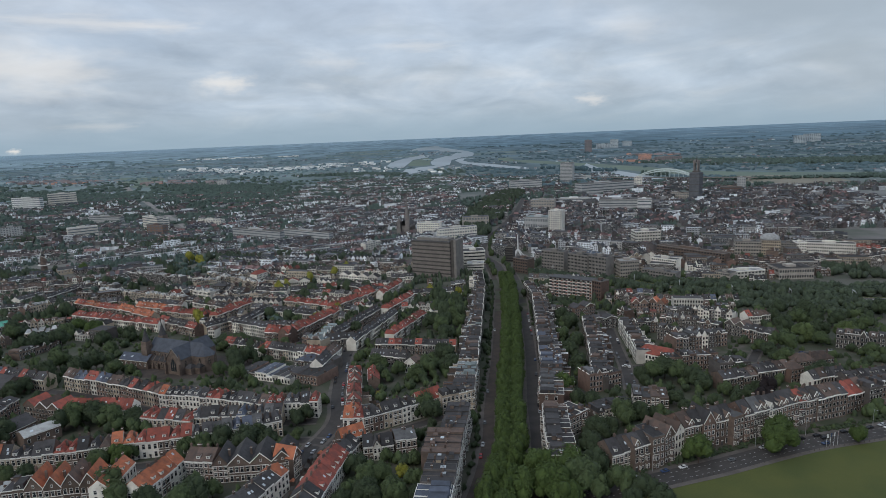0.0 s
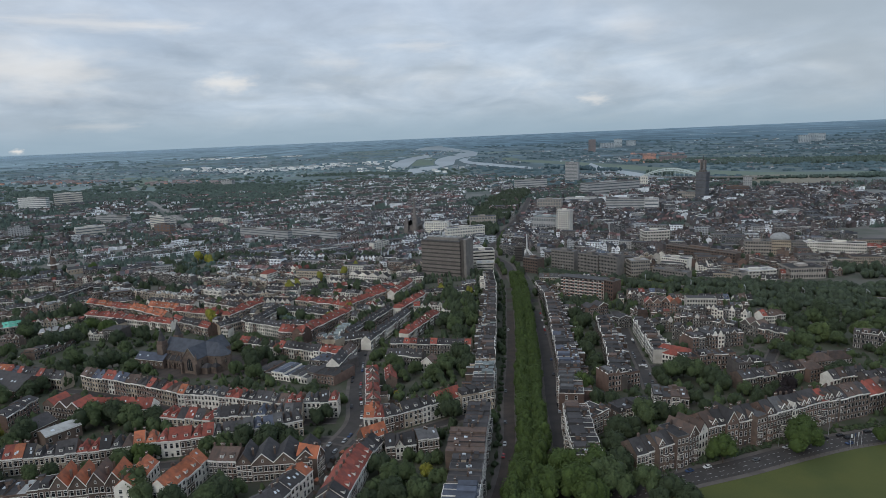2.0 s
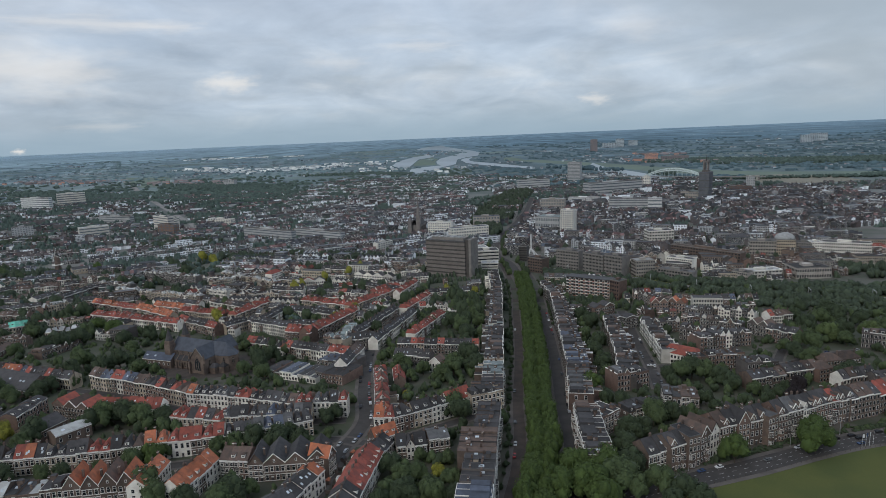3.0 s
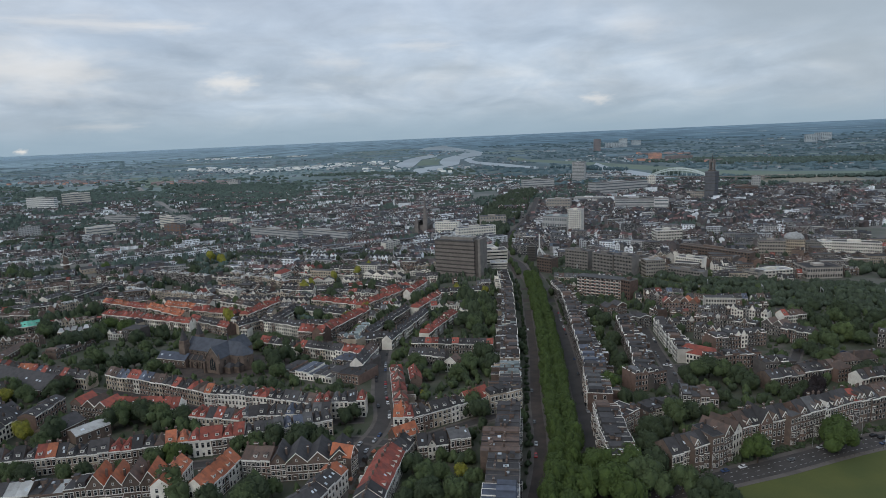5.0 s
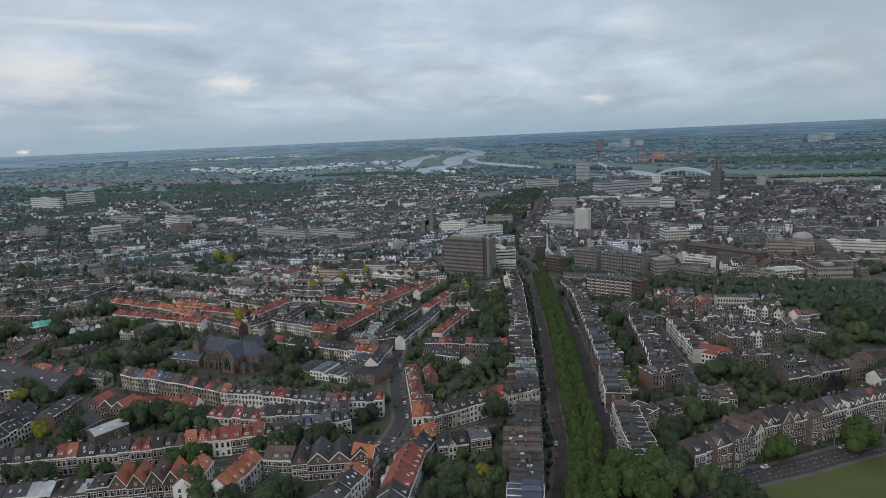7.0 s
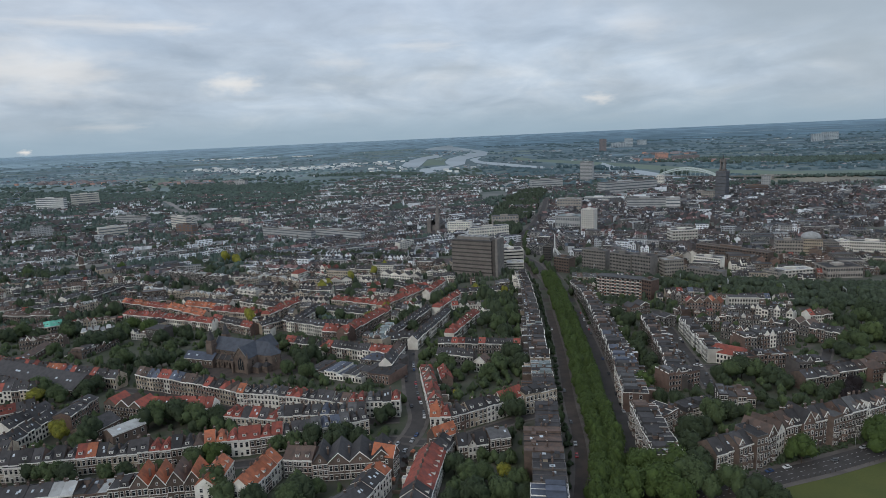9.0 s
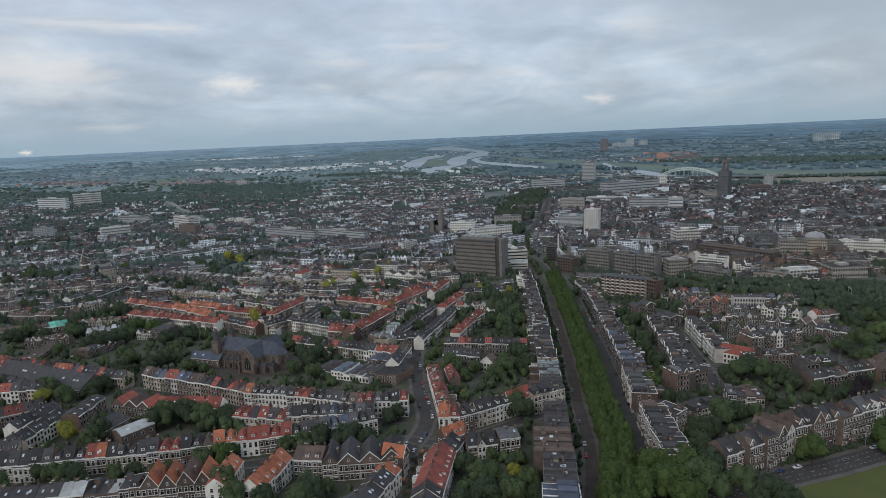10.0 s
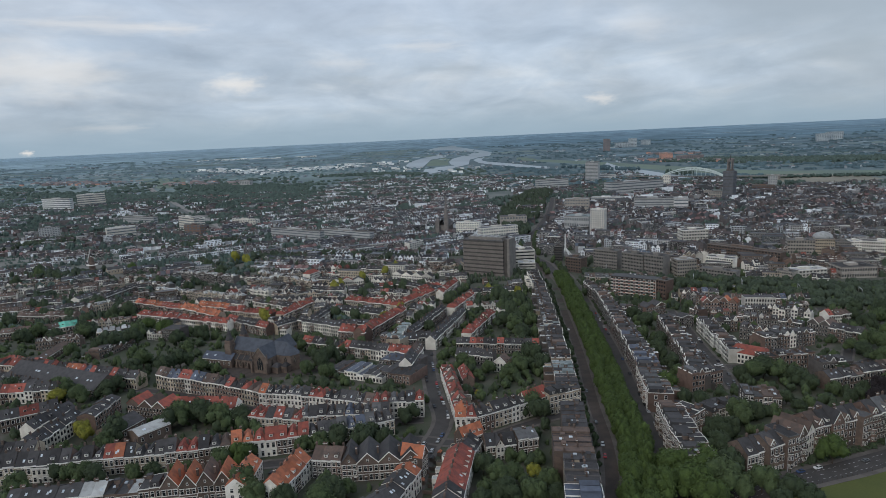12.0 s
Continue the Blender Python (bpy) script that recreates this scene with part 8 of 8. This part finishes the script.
FLOODPLAIN = [(587.6, 5224.6), (737.6, 4403.7), (958.5, 3693.8), (1096.0, 3199.7), (1188.6, 2731.5), (1318.1, 2497.1), (1506.4, 2356.7), (1663.3, 2278.0), (1544.8, 2114.0), (1366.9, 2136.3), (1189.5, 2251.5), (1075.5, 2470.1), (970.2, 2756.6), (913.5, 3232.8), (760.6, 3724.1), (510.5, 4543.5)]
ISLAND = [(-14.7, 5826.4), (-131.1, 5307.3), (-153.2, 4583.5), (-142.3, 4239.2), (-56.0, 4221.6), (10.3, 4291.3), (2.6, 4727.4), (25.5, 5332.2)]
DRY_FIELD = [(1184.0, 2323.1), (1321.7, 2300.6), (1422.9, 2131.2), (1379.6, 1955.6), (1166.0, 1902.9), (1058.4, 2037.3)]
MEADOW = [(-2073.5, 4128.6), (-1787.8, 4065.3), (-1471.1, 3562.5), (-1367.4, 3096.7), (-1445.3, 3031.4), (-1700.1, 3426.9)]


def sheet(name, outline, mat, z, label, category, kind="structure"):
    """A flat piece of far country, cut into strips that follow the lie of the land."""
    bm = bmesh.new()
    face = bm.faces.new([bm.verts.new((x, y, 0)) for x, y in outline])
    bmesh.ops.triangulate(bm, faces=[face])
    for _ in range(3):
        bmesh.ops.subdivide_edges(bm, edges=bm.edges[:], cuts=1, use_grid_fill=True)
    for v in bm.verts:
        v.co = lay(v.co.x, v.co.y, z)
    bmesh.ops.recalc_face_normals(bm, faces=bm.faces[:])
    me = bpy.data.meshes.new(name)
    bm.to_mesh(me)
    me.materials.append(MAT[mat])
    return tagged(new(name, me), label, category, kind=kind)


# most far paints are greyed or blued: distance haze put into their colours
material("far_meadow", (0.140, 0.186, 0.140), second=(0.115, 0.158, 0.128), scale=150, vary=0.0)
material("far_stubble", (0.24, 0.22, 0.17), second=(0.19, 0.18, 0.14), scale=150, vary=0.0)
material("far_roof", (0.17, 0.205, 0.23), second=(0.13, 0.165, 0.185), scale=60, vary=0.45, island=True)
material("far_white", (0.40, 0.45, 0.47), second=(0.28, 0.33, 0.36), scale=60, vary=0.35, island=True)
# brighter than far_red: sunlight on one slab put into the colour
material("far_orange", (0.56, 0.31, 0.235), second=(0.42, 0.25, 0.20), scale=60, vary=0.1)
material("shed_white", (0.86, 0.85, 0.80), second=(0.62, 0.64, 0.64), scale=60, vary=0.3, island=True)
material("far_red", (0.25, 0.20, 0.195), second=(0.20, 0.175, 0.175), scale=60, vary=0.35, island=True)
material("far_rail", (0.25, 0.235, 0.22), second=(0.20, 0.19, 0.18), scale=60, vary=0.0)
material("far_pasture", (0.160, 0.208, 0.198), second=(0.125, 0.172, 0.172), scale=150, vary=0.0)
sheet("water", RIVER_UPPER, "water", 0.96, "pale grey bend of a wide river", "river")
sheet("water", RIVER_LOWER, "water", 0.96, "pale grey side arm of a river", "river")
sheet("water", RIVER_NEAR, "water", 0.64, "pale grey river reach by the bridge", "river")
sheet("water", RIVER_ARM, "water", 0.88, "pale grey narrow river arm along the meadows", "river")
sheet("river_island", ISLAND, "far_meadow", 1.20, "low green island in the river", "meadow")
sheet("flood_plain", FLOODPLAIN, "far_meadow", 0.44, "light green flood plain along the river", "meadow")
s = Shape()
for x, y, w, d in ((-1050, 7600, 260, 500), (-820, 8600, 300, 700), (-560, 7900, 190, 600), (-700, 10200, 330, 900), (-1100, 9600, 300, 800), (520, 6200, 170, 260), (700, 5200, 160, 220), (880, 6800, 240, 380)):
    s.at((x, y), 0.1)
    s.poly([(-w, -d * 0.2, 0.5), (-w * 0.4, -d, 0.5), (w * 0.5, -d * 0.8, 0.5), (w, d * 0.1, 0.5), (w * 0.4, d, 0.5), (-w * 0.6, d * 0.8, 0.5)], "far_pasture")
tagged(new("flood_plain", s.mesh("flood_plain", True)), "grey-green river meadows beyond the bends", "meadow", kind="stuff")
sheet("field", DRY_FIELD, "far_stubble", 0.56, "pale dry field by the river", "field")
sheet("field", MEADOW, "far_meadow", 0.48, "yellow-green meadow beside a railway cutting", "meadow")
sheet("railway_cut", [(-545, 1400), (-533, 1407), (-1210, 2560), (-1990, 3985), (-2030, 3965), (-1226, 2550)], "far_rail", 0.80, "straight brown railway line through the suburbs", "railway")


def inside(x, y, ring):
    """Whether a plan place lies in a ring of corners."""
    hit = False
    for (xa, ya), (xb, yb) in zip(ring, ring[1:] + ring[:1]):
        if (ya > y) != (yb > y) and x < xa + (y - ya) / (yb - ya) * (xb - xa):
            hit = not hit
    return hit


OPEN_LAND = (RIVER_UPPER, RIVER_LOWER, RIVER_NEAR, RIVER_ARM, FLOODPLAIN, DRY_FIELD)


def scatter(n, near, far, seed, spread=0.8):
    """Plan places off the river and its meadows, closer together near by than far away."""
    g = random.Random(seed)
    out = []
    while len(out) < n:
        y = 1 / g.uniform(1 / far, 1 / near)
        x = g.uniform(-spread, spread) * y
        if not any(inside(x + a * 0.012 * y, y * (1 + b), ring) for ring in OPEN_LAND for a, b in ((0, 0), (1, 0.03), (-1, 0.03), (0, -0.04))):
            out.append((x, y, g))
    return out


def lens(s, w, d, z, mat):
    """A long patch of land with ragged ends."""
    s.poly([(-w, -d * 0.2, z), (-w * 0.5, -d * 0.8, z), (w * 0.2, -d, z), (w * 0.9, -d * 0.5, z), (w, d * 0.3, z), (w * 0.4, d * 0.7, z), (-w * 0.3, d, z), (-w * 0.8, d * 0.6, z)], mat)


# long fields between the woods
s = Shape()
for x, y, g in scatter(260, 2500, 7000, 51):
    w, d = g.uniform(50, 220) * y / 3500, g.uniform(14, 50) * (y / 3500) ** 2
    s.at((x, y), g.uniform(-0.2, 0.2))
    lens(s, w, d, 0.4, "far_field")
tagged(new("fields", s.mesh("fields", True)), "far patchwork of pale and green fields", "fields", kind="stuff")
# strip colours turn bluer with distance: haze put into them
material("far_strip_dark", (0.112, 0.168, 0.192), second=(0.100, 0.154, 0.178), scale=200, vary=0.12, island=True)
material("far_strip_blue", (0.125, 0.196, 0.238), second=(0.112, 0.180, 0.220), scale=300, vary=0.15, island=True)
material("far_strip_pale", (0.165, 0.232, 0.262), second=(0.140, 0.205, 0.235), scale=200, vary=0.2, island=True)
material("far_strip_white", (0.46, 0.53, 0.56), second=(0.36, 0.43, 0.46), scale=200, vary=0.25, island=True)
s = Shape()
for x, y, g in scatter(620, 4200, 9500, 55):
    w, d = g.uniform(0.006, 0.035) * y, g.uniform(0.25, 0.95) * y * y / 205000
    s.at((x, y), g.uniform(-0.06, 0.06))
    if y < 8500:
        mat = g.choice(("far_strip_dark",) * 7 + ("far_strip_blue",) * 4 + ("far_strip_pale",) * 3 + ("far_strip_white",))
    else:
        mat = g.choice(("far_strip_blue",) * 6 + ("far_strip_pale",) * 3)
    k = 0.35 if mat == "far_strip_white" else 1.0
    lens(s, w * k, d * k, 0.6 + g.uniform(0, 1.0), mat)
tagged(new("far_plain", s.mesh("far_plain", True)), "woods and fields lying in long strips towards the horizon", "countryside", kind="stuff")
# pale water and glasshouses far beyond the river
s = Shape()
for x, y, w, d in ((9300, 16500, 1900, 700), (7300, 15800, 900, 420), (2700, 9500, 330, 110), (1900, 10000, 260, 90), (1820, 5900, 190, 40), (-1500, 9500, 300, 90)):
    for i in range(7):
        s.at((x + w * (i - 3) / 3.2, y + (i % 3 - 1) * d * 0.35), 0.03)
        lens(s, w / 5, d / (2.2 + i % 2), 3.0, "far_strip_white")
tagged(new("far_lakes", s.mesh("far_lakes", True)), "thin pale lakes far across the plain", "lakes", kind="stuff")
trees_far = []
for x, y, g in scatter(1800, 2200, 11000, 52):
    k = y / 3000
    for i in range(g.choice((1, 2, 3, 4))):
        r = g.uniform(8, 26) * max(1, k * 0.7)
        trees_far.append((x + g.uniform(-60, 60) * k, y + g.uniform(-30, 30) * k, r, g.uniform(7, 13) * max(1, k * 0.4)))
# western woods take the paler copy: thicker haze put into their colour
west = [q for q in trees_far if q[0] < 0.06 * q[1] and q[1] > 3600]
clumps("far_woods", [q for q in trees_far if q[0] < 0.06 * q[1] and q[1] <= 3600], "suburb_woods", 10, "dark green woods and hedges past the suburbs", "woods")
clumps("far_woods", west, "far_woods_hazy", 10, "pale blue-green woods and hedges out to the horizon", "woods")
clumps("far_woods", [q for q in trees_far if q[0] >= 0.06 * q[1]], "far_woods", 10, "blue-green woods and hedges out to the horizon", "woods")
# villages: small loose groups of houses
s = Shape()
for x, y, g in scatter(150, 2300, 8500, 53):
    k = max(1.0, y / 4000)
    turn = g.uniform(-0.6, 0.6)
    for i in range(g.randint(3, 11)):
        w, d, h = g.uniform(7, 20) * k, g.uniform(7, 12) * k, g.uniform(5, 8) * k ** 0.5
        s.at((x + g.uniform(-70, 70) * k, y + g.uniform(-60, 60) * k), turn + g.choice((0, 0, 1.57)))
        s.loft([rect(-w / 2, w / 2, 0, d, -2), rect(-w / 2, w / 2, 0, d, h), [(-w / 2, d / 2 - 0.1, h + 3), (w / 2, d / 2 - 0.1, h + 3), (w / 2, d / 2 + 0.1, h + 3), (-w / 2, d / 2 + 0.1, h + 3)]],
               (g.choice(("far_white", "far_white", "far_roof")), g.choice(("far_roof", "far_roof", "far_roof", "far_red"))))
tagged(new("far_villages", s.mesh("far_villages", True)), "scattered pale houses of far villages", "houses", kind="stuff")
s = Shape()
g = random.Random(54)
between = []
for x0, y0, x1, y1, n, wide in ((-2115, 5300, -1200, 4250, 60, 50), (-1350, 4500, -650, 4480, 70, 45), (-900, 4900, -300, 5000, 40, 45), (-3600, 9000, -1800, 8600, 30, 110), (-500, 3950, 250, 3300, 22, 34)):
    for i in range(n):
        t = g.random()
        x, y = x0 + (x1 - x0) * t + g.uniform(-60, 60), y0 + (y1 - y0) * t + g.uniform(-300, 300)
        w, d, h = g.uniform(0.3, 1.1) * wide, g.uniform(14, 40), g.uniform(7, 13)
        between.append((x + g.uniform(-60, 60), y - g.uniform(30, 70), g.uniform(8, 16), g.uniform(8, 12)))
        if any(inside(x, y, ring) for ring in OPEN_LAND[:4]):
            continue
        s.at((x, y), g.uniform(-0.15, 0.15))
        s.loft([rect(-w / 2, w / 2, 0, d, -2), rect(-w / 2, w / 2, 0, d, h), rect(-w / 2 + 1, w / 2 - 1, 1, d - 1, h + 0.6)], ("shed_white", g.choice(("shed_white", "far_white", "far_roof"))))
tagged(new("industrial_sheds", s.mesh("industrial_sheds", True)), "long white industrial sheds beyond the suburbs", "warehouses", kind="stuff")
clumps("shed_trees", between, "far_woods", 10, "rows of trees between far sheds", "trees")
s = Shape()
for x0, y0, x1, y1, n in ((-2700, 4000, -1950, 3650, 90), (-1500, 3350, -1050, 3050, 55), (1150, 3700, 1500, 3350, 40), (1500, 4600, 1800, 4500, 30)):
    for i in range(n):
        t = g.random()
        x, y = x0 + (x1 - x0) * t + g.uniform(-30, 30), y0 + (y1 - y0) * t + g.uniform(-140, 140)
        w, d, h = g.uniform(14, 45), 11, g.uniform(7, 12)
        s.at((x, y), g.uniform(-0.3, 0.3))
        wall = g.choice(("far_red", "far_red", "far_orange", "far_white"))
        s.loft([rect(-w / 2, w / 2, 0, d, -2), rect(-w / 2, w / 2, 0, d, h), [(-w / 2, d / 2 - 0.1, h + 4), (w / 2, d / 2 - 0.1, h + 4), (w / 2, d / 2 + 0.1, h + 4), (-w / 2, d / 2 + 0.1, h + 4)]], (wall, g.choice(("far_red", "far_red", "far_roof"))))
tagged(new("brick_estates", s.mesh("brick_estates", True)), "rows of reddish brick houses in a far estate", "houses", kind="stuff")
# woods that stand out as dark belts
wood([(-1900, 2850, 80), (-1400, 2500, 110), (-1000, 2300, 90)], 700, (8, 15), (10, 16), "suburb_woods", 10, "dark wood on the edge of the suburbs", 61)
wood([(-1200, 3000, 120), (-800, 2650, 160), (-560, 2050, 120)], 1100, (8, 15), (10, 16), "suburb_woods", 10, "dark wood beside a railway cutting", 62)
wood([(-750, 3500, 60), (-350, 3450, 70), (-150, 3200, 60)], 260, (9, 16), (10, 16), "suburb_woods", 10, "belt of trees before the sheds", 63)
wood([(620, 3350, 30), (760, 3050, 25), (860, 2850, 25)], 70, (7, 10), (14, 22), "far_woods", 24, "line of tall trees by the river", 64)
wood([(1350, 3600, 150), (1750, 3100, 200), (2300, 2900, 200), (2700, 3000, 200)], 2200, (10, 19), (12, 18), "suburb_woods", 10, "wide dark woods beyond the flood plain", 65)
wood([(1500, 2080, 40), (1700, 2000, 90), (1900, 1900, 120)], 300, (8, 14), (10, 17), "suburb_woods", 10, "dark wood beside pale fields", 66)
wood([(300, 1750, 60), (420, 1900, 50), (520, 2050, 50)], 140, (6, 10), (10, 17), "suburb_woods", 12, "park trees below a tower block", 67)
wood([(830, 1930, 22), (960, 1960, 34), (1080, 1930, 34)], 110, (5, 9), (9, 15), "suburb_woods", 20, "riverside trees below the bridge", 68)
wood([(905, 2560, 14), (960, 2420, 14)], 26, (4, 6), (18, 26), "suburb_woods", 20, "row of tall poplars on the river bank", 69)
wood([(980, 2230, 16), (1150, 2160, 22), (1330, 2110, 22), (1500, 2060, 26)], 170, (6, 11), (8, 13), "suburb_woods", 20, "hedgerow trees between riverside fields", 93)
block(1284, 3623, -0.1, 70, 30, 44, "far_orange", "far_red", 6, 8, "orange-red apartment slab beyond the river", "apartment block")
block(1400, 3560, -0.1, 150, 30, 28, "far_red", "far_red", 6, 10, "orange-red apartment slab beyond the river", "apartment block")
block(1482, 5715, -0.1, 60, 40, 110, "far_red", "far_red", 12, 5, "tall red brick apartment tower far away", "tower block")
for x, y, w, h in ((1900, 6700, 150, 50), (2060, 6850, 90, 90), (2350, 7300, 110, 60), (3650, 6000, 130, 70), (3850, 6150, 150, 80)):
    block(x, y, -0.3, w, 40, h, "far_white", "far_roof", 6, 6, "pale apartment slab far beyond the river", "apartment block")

# tree masses among the suburbs
wood([(-595.6, 795.5, 14), (-544.9, 787.4, 14), (-458.7, 730.4, 14), (-405.0, 702.3, 14)], 68, (3.5, 5.9), (8, 13), "woods_joined", 22, "mass of dark leafy trees among houses", 70)
wood([(-455.3, 651.1, 10), (-400.0, 607.4, 10), (-350.9, 568.0, 10), (-336.1, 576.0, 10)], 68, (3.5, 5.5), (8, 13), "woods_joined", 22, "mass of dark leafy trees among houses", 71)
wood([(-710.8, 971.1, 22), (-629.4, 916.7, 22), (-597.2, 950.1, 22)], 68, (3.5, 6.7), (8, 13), "woods_joined", 22, "mass of dark leafy trees among houses", 72)
wood([(-436.1, 1006.1, 14), (-374.5, 908.8, 14)], 27, (3.5, 5.9), (8, 13), "woods_joined", 22, "mass of dark leafy trees among houses", 73)
wood([(-494.0, 874.6, 16), (-439.5, 847.9, 16), (-430.7, 863.5, 16)], 34, (3.5, 6.1), (8, 13), "woods_joined", 22, "mass of dark leafy trees among houses", 74)
wood([(-356.3, 1038.3, 24), (-284.3, 989.3, 24), (-233.2, 1012.2, 24)], 102, (3.5, 6.9), (8, 13), "woods_joined", 22, "mass of dark leafy trees among houses", 75)
wood([(-173.9, 999.7, 22), (-133.3, 976.8, 22), (-84.9, 948.4, 22)], 85, (3.5, 6.7), (8, 13), "woods_joined", 22, "mass of dark leafy trees among houses", 76)
wood([(-194.9, 914.6, 14), (-138.6, 883.9, 14)], 34, (3.5, 5.9), (8, 13), "woods_joined", 22, "mass of dark leafy trees among houses", 77)
wood([(-550.3, 1164.1, 30), (-505.9, 1217.5, 30), (-431.2, 1199.5, 30)], 102, (3.5, 7.5), (8, 13), "woods_joined", 22, "mass of dark leafy trees among houses", 78)
wood([(-915.4, 1247.3, 36), (-885.2, 1308.5, 36), (-824.8, 1330.5, 36)], 102, (3.5, 8.1), (8, 13), "woods_joined", 22, "mass of dark leafy trees among houses", 79)
wood([(-1017.5, 1602.6, 40), (-783.7, 1441.9, 40), (-556.9, 1229.7, 40)], 153, (3.5, 8.5), (8, 13), "suburb_woods", 22, "mass of dark leafy trees among houses", 80)
wood([(-604.9, 1706.2, 40), (-520.3, 1743.2, 40), (-451.0, 1863.2, 40)], 102, (3.5, 8.5), (8, 13), "suburb_woods", 22, "mass of dark leafy trees among houses", 81)
wood([(28.5, 1619.3, 36), (91.5, 1663.8, 36), (172.8, 1867.4, 36)], 85, (3.5, 8.1), (8, 13), "suburb_woods", 22, "mass of dark leafy trees among houses", 82)
wood([(-395.3, 857.3, 10), (-333.0, 782.6, 10), (-309.1, 778.6, 10)], 23, (3.5, 5.5), (8, 13), "woods_joined", 22, "mass of dark leafy trees among houses", 83)
wood([(524.1, 793.3, 22), (557.2, 786.6, 22), (558.8, 749.4, 22)], 57, (3.5, 6.7), (8, 13), "woods_joined", 22, "mass of dark leafy trees among houses", 84)
wood([(406.3, 987.6, 10), (455.8, 934.9, 10), (476.4, 906.3, 10)], 40, (3.5, 5.5), (8, 13), "woods_joined", 22, "mass of dark leafy trees among houses", 85)
wood([(740.6, 1346.1, 20), (743.0, 1284.0, 20)], 23, (3.5, 6.5), (8, 13), "suburb_woods", 22, "mass of dark leafy trees among houses", 86)
wood([(149.2, 900.4, 8), (177.1, 831.5, 8)], 23, (3.5, 5.3), (8, 13), "woods_joined", 22, "mass of dark leafy trees among houses", 87)
wood([(255.0, 854.4, 10), (273.7, 813.0, 10), (298.0, 838.1, 10)], 34, (3.5, 5.5), (8, 13), "woods_joined", 22, "mass of dark leafy trees among houses", 88)
wood([(-106.3, 759.1, 14), (-71.4, 775.0, 14)], 30, (3.5, 5.9), (8, 13), "woods_joined", 22, "mass of dark leafy trees among houses", 89)
wood([(-163.9, 2218.5, 50), (-38.2, 2053.1, 50), (103.0, 2210.7, 50)], 85, (3.5, 9.0), (8, 13), "suburb_woods", 22, "mass of dark leafy trees among houses", 90)
wood([(-2139.3, 2976.6, 60), (-1762.5, 2811.0, 60), (-1521.2, 2845.8, 60)], 204, (3.5, 9.0), (8, 13), "suburb_woods", 22, "mass of dark leafy trees among houses", 91)
wood([(-1269.1, 2594.1, 70), (-879.7, 2108.5, 70), (-751.1, 2254.5, 70)], 238, (3.5, 9.0), (8, 13), "suburb_woods", 22, "mass of dark leafy trees among houses", 92)
